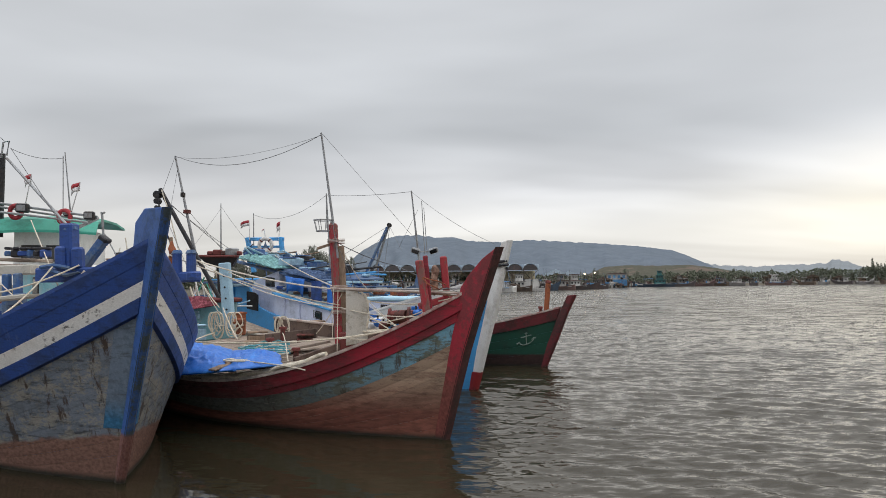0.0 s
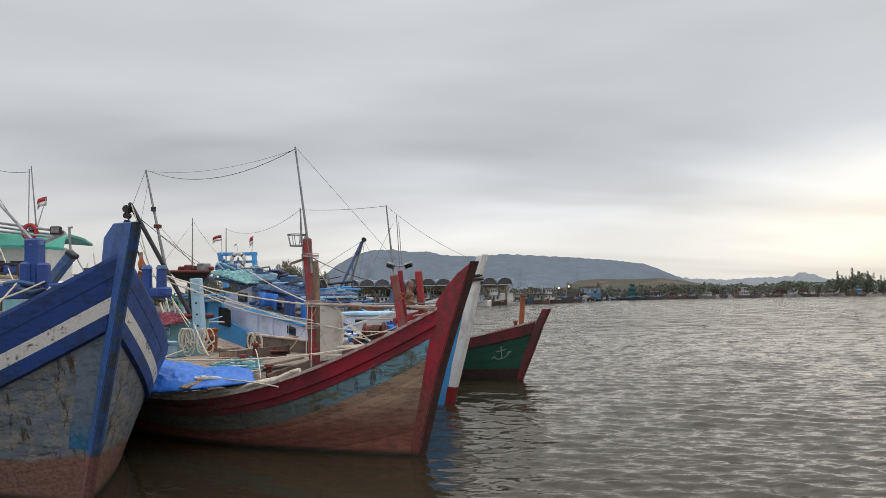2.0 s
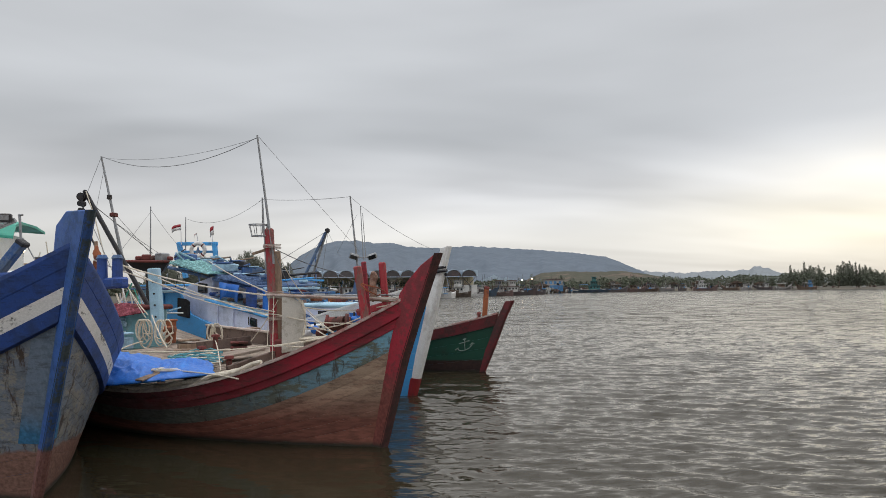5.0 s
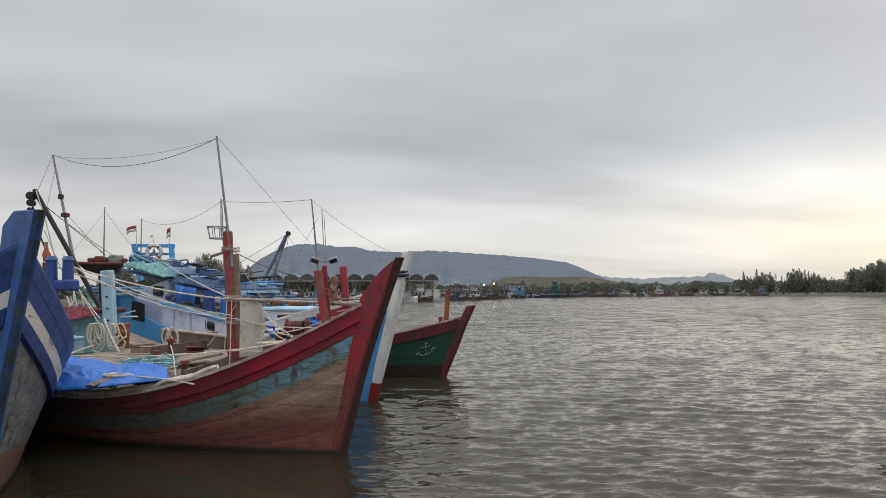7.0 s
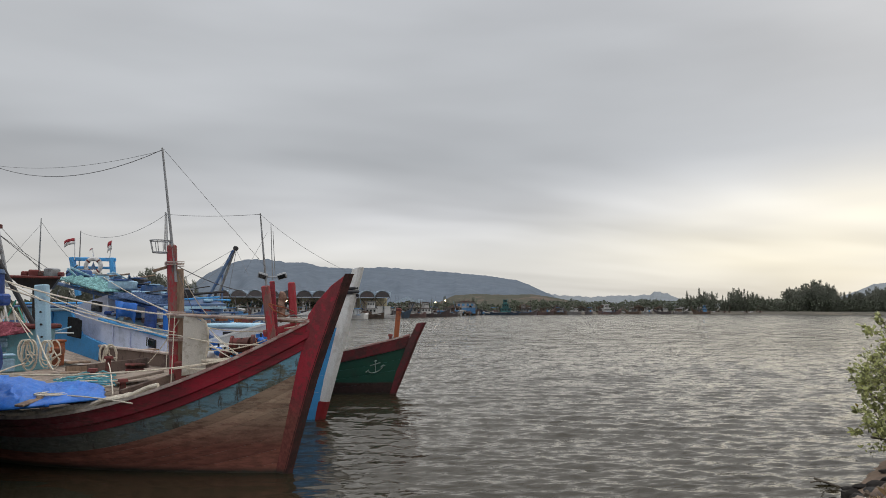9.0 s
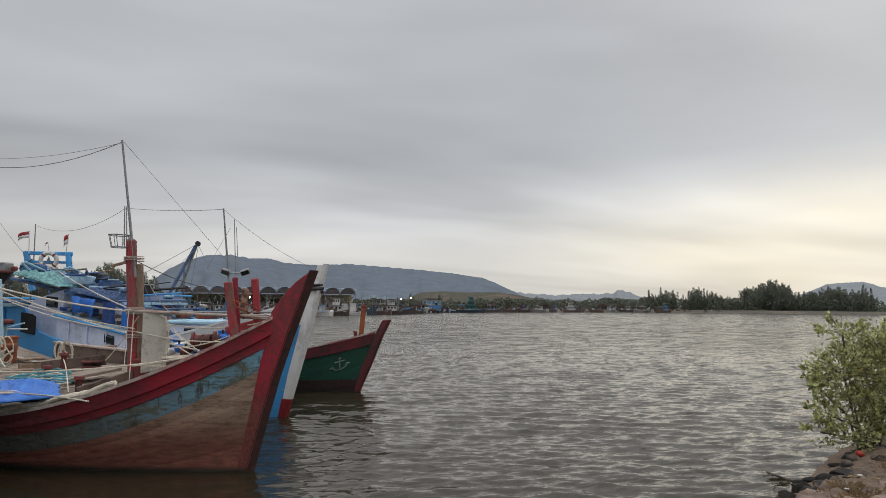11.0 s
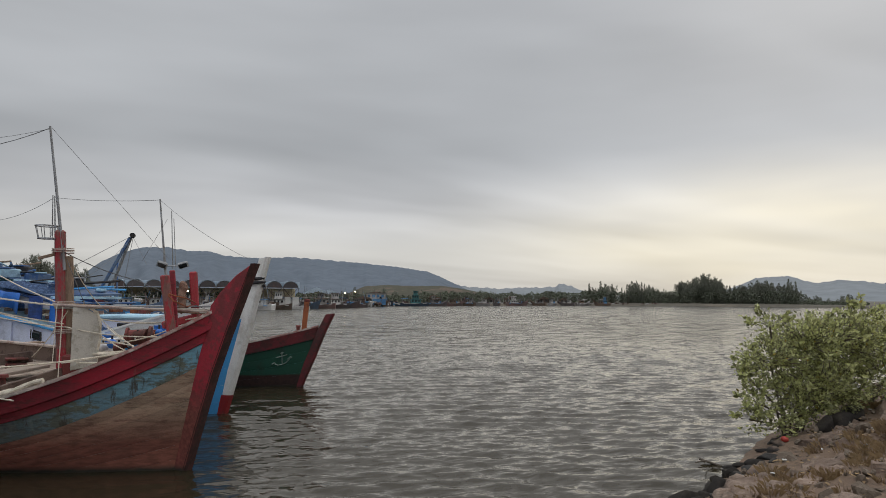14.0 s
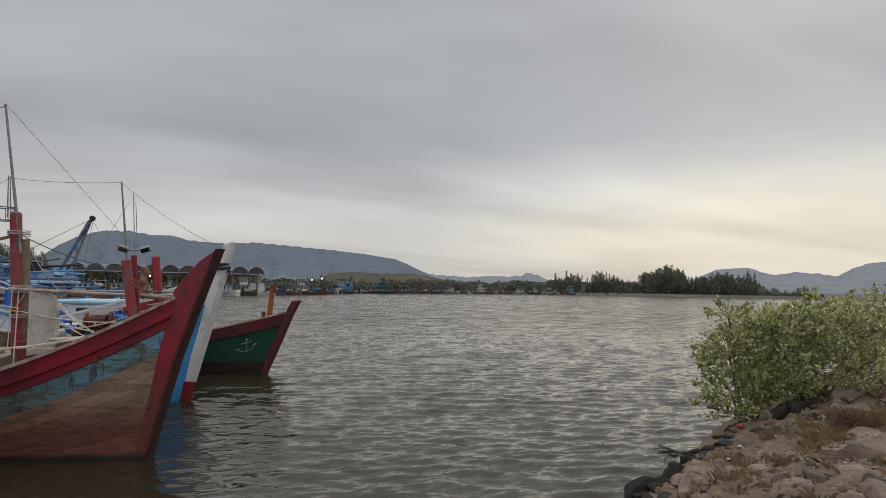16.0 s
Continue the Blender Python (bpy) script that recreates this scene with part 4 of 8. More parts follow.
# blue tarpaulin in folds over the low waist
def heap(name, corners, rise, folds, mat, label, category, nx=70, ny=44, seed=0.0):
    """A rumpled cloth or net spread between four corners."""
    bm = bmesh.new()
    a, b, c, d = [Vector(v) for v in corners]
    g = []
    for i in range(nx + 1):
        row = []
        for j in range(ny + 1):
            u, v = i / nx, j / ny
            p = a.lerp(b, u).lerp(d.lerp(c, u), v)
            edge = math.sin(math.pi * u) ** 0.5 * math.sin(math.pi * v) ** 0.5
            n = noise.fractal(Vector((u * folds + seed, v * folds * 0.6, seed)), 0.9, 2.1, 4)
            cr = 1 - 2.4 * abs(noise.noise(Vector((u * folds * 1.5 + v * 2, v * folds * 0.9 + seed, 3)))) - 0.8 * abs(noise.noise(Vector((u * folds * 3.1, v * folds * 2.6 - u * 3, 8))))
            row.append(bm.verts.new(p + Vector((0.05 * n, 0.05 * n, edge * rise * (0.7 + 0.5 * n) + 0.042 * edge * cr))))
        g.append(row)
    for i in range(nx):
        for j in range(ny):
            bm.faces.new((g[i][j], g[i + 1][j], g[i + 1][j + 1], g[i][j + 1]))
    ret = bmesh.ops.extrude_face_region(bm, geom=bm.faces[:])
    for v in [e for e in ret["geom"] if isinstance(e, bmesh.types.BMVert)]:
        v.co.z -= 0.02
    return single(name, bm, mat, label, category, smooth=True)


heap("tarpaulin", ((-4.96, 11.20, 0.94), (-3.58, 10.80, 1.08), (-4.38, 12.45, 1.26), (-6.02, 13.20, 1.36)), 0.14, 4.2, "tarp", "crumpled bright blue tarpaulin spread over the boat's waist", "tarpaulin")
heap("tarpaulin", ((-3.87, 10.80, 1.07), (-2.82, 10.95, 1.16), (-3.33, 12.10, 1.25), (-4.38, 12.30, 1.24)), 0.09, 3.6, "tarp", "folded blue tarpaulin lying beside the turquoise net", "tarpaulin", seed=4.0)
net = thing("net_rope_heap", (-3.82, 12.60, 1.17), 0, "loose heap of turquoise net ropes on the deck", "net")
rr = random.Random(11)
for k in range(14):
    f = k / 13
    a0 = Vector((-4.21, 12.20, 1.05)).lerp(Vector((-4.51, 13.20, 1.13)), f)
    b0 = Vector((-3.06, 11.90, 1.15)).lerp(Vector((-3.43, 12.90, 1.28)), f)
    part("rope", tube([a0.lerp(b0, t / 9) + Vector((rr.uniform(-0.06, 0.06), rr.uniform(-0.06, 0.06), 0.06 + 0.05 * math.sin(t * 0.35) + rr.uniform(0, 0.04))) for t in range(10)], 0.014, n=5), "teal_rope" if k % 4 else "rope", net, world=True)
single("loose_rope", tube([(-5.41, 12.60, 1.22), (-5.15, 12.70, 1.25), (-4.55, 12.20, 1.23), (-4.08, 11.70, 1.17), (-3.67, 11.30, 1.16), (-3.58, 11.60, 1.19), (-3.86, 12.00, 1.22), (-3.90, 11.70, 1.19)], 0.016, n=6), "rope", "loose white rope lying on the blue tarpaulin", "rope")
single("loose_rope", tube([(-5.09, 11.90, 1.09), (-4.94, 12.10, 1.13), (-4.50, 11.80, 1.12), (-3.97, 11.20, 1.10), (-3.65, 11.10, 1.11)], 0.014, n=6), "rope", "loose white rope lying on the blue tarpaulin", "rope")
plank_pile = thing("plank", (-3.79, 10.80, 1.11), 0, "short weathered plank lying on the tarpaulin", "plank")
part("board", beam((-4.02, 10.80, 1.08), (-3.84, 11.30, 1.16), 0.16, 0.03), "rawwood", plank_pile, world=True)
part("crosspiece", beam((-3.90, 11.20, 1.17), (-3.70, 10.90, 1.02), 0.12, 0.03), "rawwood", plank_pile, world=True)
# cream rope laid along the near gunwale
for k in range(4):
    pts = []
    for i in range(46):
        d = 1.7 + 0.1 * k + i * (0.072 - 0.004 * k)
        q = hull_point(P_B, d, sheer_z(P_B, d), -1, 0.0 + 0.055 * k)
        pts.append(boat_b.matrix_basis @ (q + Vector((0, 0.025 * math.sin(i * 0.55 + k * 2), 0.088 + 0.02 * math.sin(i * 0.8 + k * 2)))))
    single("mooring_rope", tube(pts, 0.036, n=7), "rope", "thick cream rope laid along the gunwale", "rope", "mooring ropes")
# deck fittings
for at, h in (((-3.78, 12.90, 1.30), 0.3), ((-3.03, 12.20, 1.18), 0.22), ((-3.76, 13.60, 1.47), 0.35)):
    bollard = thing("bollard", at, 0, "small rusty bollard on the plank deck", "bollard", "bollards")
    part("stem", bar(Vector(at) - Vector((0, 0, h)), Vector(at) + Vector((0, 0, 0.08)), 0.06, 0.05, n=10), "rustred", bollard, world=True)
    part("head", bar(Vector(at) + Vector((0, 0, 0.08)), Vector(at) + Vector((0, 0, 0.13)), 0.09, 0.08, n=10), "rustred", bollard, world=True)
hatch = thing("hatch_coaming", (-2.70, 12.40, 1.22), 0, "low dark red hatch coaming on the deck", "hatch")
part("board", beam((-2.97, 11.90, 1.09), (-2.36, 12.80, 1.27), 0.06, 0.14), "inner", hatch, world=True)
part("board", beam((-4.35, 14.20, 1.30), (-3.15, 14.00, 1.44), 0.06, 0.2), "inner", hatch, world=True)
part("lid", beam((-3.42, 12.60, 1.24), (-2.75, 13.20, 1.35), 0.5, 0.05), "deck", hatch, world=True)

# ---------------------------------------------------------------- derricks and poles
derrick = thing("derrick_boom", (-6.09, 16.50, 1.56), 0, "dark leaning derrick boom with pulley blocks", "derrick")
part("boom", beam((-6.06, 16.50, 1.50), (-8.06, 16.50, 5.02), 0.095, 0.10, 0.025), "dark", derrick, world=True)
for k, (px, py) in enumerate(((281, 345), (286, 362), (281, 372))):
    part("pulley", bar(Vector((-8.1, 16.4, 4.85 - 0.17 * k)), Vector((-8.1, 16.55, 4.85 - 0.17 * k)), 0.1 - 0.02 * k, n=12), "dark", derrick, world=True)
part("tackle", tube([(-7.99, 16.40, 4.97), (-8.05, 16.40, 4.74), (-7.95, 16.40, 4.17), (-7.54, 16.40, 3.21)], 0.02), "dark", derrick, world=True)
part("tackle", tube([(-7.96, 16.40, 4.97), (-7.73, 16.40, 4.32), (-7.45, 16.40, 3.29)], 0.014), "rope", derrick, world=True)
tall = thing("mast", (-7.28, 17.00, 3.31), 0, "tall slim leaning aerial mast with stays", "mast")
part("pole", bar((-7.25, 17.00, 3.01), (-7.91, 17.00, 5.97), 0.05, 0.022), "steel", tall, world=True)
part("lamp", block(*Vector((-7.68, 17.00, 4.91)), 0.1, 0.1, 0.12), "dark", tall, world=True)
part("lamp", block(*Vector((-7.56, 17.00, 4.45)), 0.16, 0.14, 0.1), "rustred", tall, world=True)
crane = thing("derrick_boom", (-3.78, 22.00, 2.61), 0, "dark grey derrick boom stayed by wires", "derrick")
part("boom", beam((-3.87, 22.00, 2.51), (-2.98, 22.00, 4.38), 0.085, 0.09, 0.02), "navy", crane, world=True)
part("leg", bar((-3.64, 22.30, 2.41), (-2.94, 22.00, 4.42), 0.05, 0.04), "steel", crane, world=True)
part("sheave", bar(Vector((-2.90, 21.90, 4.43)) - Vector((0, 0.08, 0)), Vector((-2.90, 21.90, 4.43)) + Vector((0, 0.08, 0)), 0.075, n=12), "dark", crane, world=True)
lampmast = thing("lamp_mast", (-1.09, 16.00, 2.23), 0, "slim mast with two floodlights and aerials", "mast")
part("pole", bar((-1.06, 16.00, 1.95), (-1.35, 16.00, 4.75), 0.035, 0.016), "steel", lampmast, world=True)
part("whip_aerial", bar((-1.04, 16.10, 3.19), (-1.11, 16.10, 4.51), 0.012, 0.009, n=5), "steel", lampmast, world=True)
part("whip_aerial", bar((-0.99, 16.20, 3.20), (-1.07, 16.20, 4.35), 0.01, 0.007, n=5), "steel", lampmast, world=True)
part("arm", bar((-1.30, 16.00, 3.24), (-0.80, 16.00, 3.26), 0.018, n=6), "steel", lampmast, world=True)
for px, ry in ((735, 18), (767, -18)):
    fl = part("floodlight", box(bmesh.new(), Matrix.Translation(Vector((-1.25, 15.95, 3.27)) if px == 735 else Vector((-0.81, 15.95, 3.27))) @ pose(0, 0, 0, 25, ry, 0), (0.22, 0.08, 0.14), 0.02), "steel", lampmast, "grey metal floodlight", world=True)
    part("lens", box(bmesh.new(), Matrix.Translation((Vector((-1.25, 15.95, 3.27)) if px == 735 else Vector((-0.81, 15.95, 3.27))) + Vector((0, -0.05, -0.02))) @ pose(0, 0, 0, 25, ry, 0), (0.17, 0.02, 0.10), 0.005), "glass", fl, world=True)
for px, base, top, depth in ((391, (-9.69, 24.00, 3.62), (-9.71, 24.00, 5.55), 0), (578, (-4.42, 20.00, 2.87), (-4.55, 20.00, 5.28), 0), (449, (-8.99, 25.50, 3.00), (-9.01, 25.50, 5.31), 0)):
    single("aerial_pole", bar(base, top, 0.03, 0.015, n=6), "steel", "slim grey aerial pole on a moored boat", "pole", "aerial poles")

# ---------------------------------------------------------------- lilac deckhouse boat
def house(parent, corner, length, width, height, rz, wall, roof=None, over=0.15, windows=(), skirt=None, name="deckhouse", lean=0.0):
    """Deckhouse from its front starboard foot: walls, roof, windows (face, along, up, w, h)."""
    m = Matrix.Translation(corner) @ pose(0, 0, 0, 0, 0, rz)
    body = part(name, box(bmesh.new(), m @ pose(-length / 2, width / 2, height / 2), (length, width, height), 0.03), wall, parent, world=True)
    if skirt:
        part("skirting", box(bmesh.new(), m @ pose(-length / 2, width / 2, 0.16), (length + 0.03, width + 0.03, 0.32), 0.01), skirt, body, world=True)
    if roof:
        part("roof", box(bmesh.new(), m @ pose(-length / 2, width / 2, height + 0.045, 0, lean, 0), (length + 2 * over, width + 2 * over, 0.11), 0.035), roof, body, world=True)
    for face, along, up, w, h in windows:
        at = pose(-along, -0.012, up) if face == "side" else pose(0.012, along, up)
        size = (w, 0.03, h) if face == "side" else (0.03, w, h)
        fr = (w + 0.1, 0.022, h + 0.1) if face == "side" else (0.022, w + 0.1, h + 0.1)
        win = part("window", box(bmesh.new(), m @ at, fr, 0.004), "dark", body, world=True)
        part("pane", box(bmesh.new(), m @ at, size, 0.004), "glass", win, world=True)
    return body


AFT = Vector((0.616, 0.788, 0.0))     # from the deckhouse side into the house


def side_panel(name, corners, depth, mat, parent, label="", bevel=0.012):
    """A flat-sided body: its visible side by corners, carried depth metres inwards."""
    return part(name, plate([Vector(c) + AFT * depth / 2 for c in corners], AFT, depth, bevel), mat, parent, label, world=True)


DOOR = ((-7.30, 20.50, 2.26), (-6.93, 20.21, 2.22), (-6.79, 20.11, 2.15), (-6.78, 20.10, 1.64), (-7.29, 20.49, 1.71))
upper = side_panel("upper_deckhouse", ((-7.49, 21.27, 2.30), (-7.20, 21.05, 2.62), (-6.13, 20.21, 2.90), (-6.11, 20.19, 1.30), (-7.46, 21.25, 1.55)), 1.9, "lilac", boat_c)
# flat black panel painted for the shade inside the open door
side_panel("doorway", DOOR, 0.05, "black", upper, "open doorway, its dark inside a flat black panel")
win = side_panel("window", ((-6.72, 20.62, 2.72), (-6.34, 20.32, 2.68), (-6.33, 20.32, 2.39), (-6.72, 20.61, 2.43)), 0.1, "dark", upper)
side_panel("pane", ((-6.68, 20.55, 2.69), (-6.39, 20.32, 2.66), (-6.38, 20.32, 2.42), (-6.68, 20.55, 2.46)), 0.05, "glass", win)
lower = side_panel("lower_deckhouse", ((-6.10, 19.74, 2.18), (-3.93, 18.05, 1.75), (-3.93, 18.04, 0.95), (-6.08, 19.73, 1.12)), 1.8, "lilac", boat_c)
part("roof_rim", beam((-6.14, 19.76, 2.20), (-3.85, 17.98, 1.76), 0.16, 0.07, 0.02), "sky", lower, world=True)
side_panel("roof", ((-6.14, 19.80, 2.24), (-3.85, 18.02, 1.80), (-3.85, 18.02, 1.75), (-6.14, 19.80, 2.19)), 1.8, "pale", lower)
side_panel("skirting", ((-6.80, 20.25, 1.70), (-3.98, 18.05, 1.16), (-3.98, 18.05, 0.90), (-6.79, 20.24, 1.40)), 0.1, "sky", lower)
win = side_panel("window", ((-4.53, 18.49, 1.75), (-4.22, 18.25, 1.68), (-4.21, 18.24, 1.45), (-4.53, 18.49, 1.52)), 0.06, "dark", lower)
side_panel("pane", ((-4.49, 18.42, 1.71), (-4.26, 18.24, 1.66), (-4.25, 18.23, 1.48), (-4.49, 18.42, 1.54)), 0.05, "glass", win)
for k in range(3):
    f = 0.2 + 0.28 * k
    a = Vector((-6.10, 19.70, 2.12)).lerp(Vector((-3.93, 18.01, 1.70)), f)
    part("wall_batten", beam(a, a + Vector((0, 0, -0.72)), 0.05, 0.03, 0.008), "lilac", lower, world=True)
bul = side_panel("side_bulwark", ((-8.06, 21.14, 2.40), (-7.24, 20.51, 2.42), (-6.78, 20.15, 1.76), (-5.89, 19.45, 1.50), (-5.89, 19.45, 1.00), (-8.04, 21.13, 1.45)), 0.08, "sky", boat_c, "bright sky blue inner bulwark")
part("rail", beam((-8.10, 21.12, 2.45), (-7.22, 20.45, 2.47), 0.14, 0.08, 0.02), "pale", bul, world=True)
part("stanchion", beam((-7.95, 21.0, 1.5), (-7.95, 21.0, 2.4), 0.08, 0.08, 0.01), "sky", bul, world=True)
# planks, drums and cloths stowed under the roof edge
rr = random.Random(63)
for k in range(11):
    f = k / 10
    a = Vector((-6.25, 19.9, 2.32)).lerp(Vector((-3.95, 18.1, 1.96)), f) + AFT * rr.uniform(0.1, 0.6)
    sz = rr.uniform(0.12, 0.26)
    gear = thing("stowed_gear", a, rr.uniform(-60, -20), ("folded blue net on the lower deckhouse", "weathered box on the lower deckhouse", "coiled hose on the lower deckhouse")[k % 3], ("net", "box", "hose")[k % 3], "stowed boxes")
    if k % 3 == 2:
        part("hose", coil((0, 0, 0.04), sz * 0.8, 3, 0.022, "rope", 1, k), rr.choice(("roof_green", "rope", "dark")), gear)
    else:
        part("body", block(0, 0, sz * 0.3, sz * rr.uniform(1.2, 2.2), sz, sz * 0.7, 0, 0.03), rr.choice(("a_blue", "rawwood", "darktimber", "tarp", "pale", "navy")), gear)
        part("lashing", bar((0, -sz * 0.55, sz * 0.66), (0, sz * 0.55, sz * 0.66), 0.012, n=5), "rope", gear)
# canvas dodger hung from the roof edge
bm = bmesh.new()
rows = []
for i in range(15):
    u = i / 14
    top = Vector((-5.62, 19.30, 2.72)).lerp(Vector((-4.86, 18.70, 2.62)), u)
    rows.append([bm.verts.new(top + AFT * (0.05 * math.sin(u * 9 + v * 2) + dy) + Vector((0, 0, -0.52 * v * (1 - 0.25 * math.sin(u * 3.1))))) for v, dy in ((0, 0), (0.5, 0), (1, 0), (1, 0.01), (0.5, 0.01), (0, 0.01))])
for r0, r1 in zip(rows, rows[1:]):
    for j in range(6):
        bm.faces.new((r0[j], r1[j], r1[(j + 1) % 6], r0[(j + 1) % 6]))
single("canvas_dodger", bm, "tarp", "faded blue canvas hung under the deckhouse roof", "canvas", smooth=True)
# awning rails and clutter on the roof
awning = thing("awning_roof", (-6.12, 20.50, 3.08), -42, "blue painted awning frame over the deckhouse with stowed gear", "awning")
for k in range(4):
    a, b = Vector((-4.08, 18.40, 2.44)), Vector((-8.54, 22.50, 3.31))
    o = Vector((0.52, 0.58, 0.0)) * k * 0.75
    part("rail", beam(a + o, b + o, 0.1, 0.09, 0.015), ("navy", "sky", "a_blue", "navy")[k], awning, world=True)
for k in range(7):
    f = k / 6
    a = Vector((-4.08, 18.40, 2.52)).lerp(Vector((-8.54, 22.50, 3.41)), f)
    part("crossbeam", beam(a, a + Vector((1.3, 1.45, 0.0)), 0.08, 0.07, 0.01), ("pale", "navy")[k % 2], awning, world=True)
part("cover", plate([Vector((-4.19, 18.50, 2.56)), Vector((-8.25, 22.30, 3.42)), Vector((-8.25, 22.30, 3.42)) + Vector((1.4, 1.5, 0.05)), Vector((-4.19, 18.50, 2.56)) + Vector((1.4, 1.5, 0.05))], (0, 0, 1), 0.05), "navy", awning, world=True)
rr = random.Random(15)
for k in range(26):
    f = rr.random()
    a = Vector((-4.22, 18.60, 2.65)).lerp(Vector((-8.25, 22.30, 3.54)), f) + Vector((0.6, 0.65, 0)) * rr.uniform(0.0, 2.0)
    b = a + Vector((rr.uniform(-1.4, 1.4), rr.uniform(-1.2, 1.2), rr.uniform(0.02, 0.3)))
    part("loose_pole", bar(a + Vector((0, 0, 0.06)), b, rr.uniform(0.018, 0.04), n=6), rr.choice(("navy", "sky", "a_blue", "pale", "rawwood", "dark")), awning, world=True)
rr = random.Random(5)
for k in range(16):
    f = rr.random()
    a = Vector((-4.22, 18.60, 2.62)).lerp(Vector((-8.25, 22.30, 3.50)), f) + Vector((0.6, 0.65, 0)) * rr.uniform(0.1, 1.9)
    s = rr.uniform(0.14, 0.42)
    gear = thing("stowed_gear", a, rr.uniform(0, 180), "small painted box stowed on the awning roof", "box", "stowed boxes")
    part("body", block(0, 0, s * 0.3 + 0.03, s * rr.uniform(1, 2), s, s * 0.6, 0, 0.03), rr.choice(("navy", "pale", "navy", "a_blue", "dark", "steel")), gear)
    part("lid", block(0, 0, s * 0.6 + 0.05, s * 1.1, s * 1.05, 0.04, 0, 0.01), rr.choice(("navy", "pale", "steel")), gear)
for px, py, r, mat in ((585, 520, 0.13, "tarp"), (560, 512, 0.15, "a_blue")):
    at = Vector((-4.38, 18.30, 2.29)) if px == 560 else Vector((-3.54, 18.30, 3.00)) + Vector((-0.4, 0, -0.8))
    brl = thing("blue_barrel", at, 0, "blue plastic barrel hung under the awning", "barrel", "barrels")
    part("barrel", bar((0, 0, -0.3), (0, 0, 0.25), r, n=14), mat, brl)
    part("rim", bar((0, 0, 0.23), (0, 0, 0.27), r * 1.06, n=14), mat, brl)

rack = thing("lifebuoy_rack", (-8.32, 25.00, 2.98), 0, "sky blue slatted roof rack carrying a white lifebuoy", "rack")
for a, b in (((-8.78, 25.00, 2.94), (-9.06, 25.00, 4.30)), ((-7.58, 25.00, 3.02), (-7.72, 25.00, 4.30))):
    part("leg", beam(a, b, 0.24, 0.14, 0.02), "sky", rack, world=True)
for ya in (423, 437, 451, 465):
    part("slat", beam(Vector((-9.06, 25.00, 3.94)) + Vector((0, 0, (437 - ya) * 0.0215)), Vector((-7.58, 25.00, 3.93)) + Vector((0, 0, (437 - ya) * 0.0215)), 0.07, 0.13 if ya == 423 else 0.09, 0.015), "sky", rack, world=True)
ring_at = Vector((-8.26, 24.80, 3.99))
bm = bmesh.new()
tube([ring_at + Vector((0.25 * math.cos(a), 0, 0.25 * math.sin(a))) for a in [i * math.tau / 24 for i in range(24)]], 0.075, n=8, bm=bm, closed=True)
ring = single("lifebuoy", bm, "flagwhite", "white ring lifebuoy hung on the blue rack", "lifebuoy", smooth=True)
for k in range(4):
    a = math.pi / 4 + k * math.pi / 2
    part("grab_band", bar(ring_at + Vector((0.245 * math.cos(a - 0.1), 0, 0.245 * math.sin(a - 0.1))), ring_at + Vector((0.245 * math.cos(a + 0.1), 0, 0.245 * math.sin(a + 0.1))), 0.081, n=10), "rustred", ring)
part("figure", plate([ring_at + Vector(v) for v in ((-0.1, 0, -0.14), (0.1, 0, -0.14), (0.0, 0, 0.14))], (0, 1, 0), 0.03), "navy", ring)


def flag(base, top, w, h, label, lean=0.0):
    """Red over white flag on a staff."""
    base, top = Vector(base), Vector(top)
    ob = thing("flag", base, 0, label, "flag", "flags")
    part("staff", bar(base, top, 0.016, 0.01, n=6), "flagwhite", ob, world=True)
    for k, mat in enumerate(("flagred", "flagwhite")):
        bm = bmesh.new()
        rows = []
        for i in range(11):
            u = i / 10
            wv = 0.05 * math.sin(u * 7 + k) * u
            rows.append([bm.verts.new(top + Vector((-w * u, wv + dy, -h / 2 * (k + v) - 0.12 * u * u))) for v, dy in ((0, 0), (1, 0), (1, 0.006), (0, 0.006))])
        for r0, r1 in zip(rows, rows[1:]):
            for j in range(4):
                bm.faces.new((r0[j], r1[j], r1[(j + 1) % 4], r0[(j + 1) % 4]))
        part("red_half" if k == 0 else "white_half", bm, mat, ob, world=True, smooth=True)
    return ob


flag((-8.93, 24.90, 4.20), (-8.96, 24.90, 4.98), 0.36, 0.22, "small red and white flag above the lifebuoy rack")
flag((-7.77, 24.90, 4.19), (-7.71, 24.90, 4.91), 0.16, 0.34, "furled dark red flag above the lifebuoy rack")
flag((-8.40, 25.20, 4.24), (-8.47, 25.20, 4.66), 0.1, 0.06, "tiny lamp pennant above the lifebuoy rack")

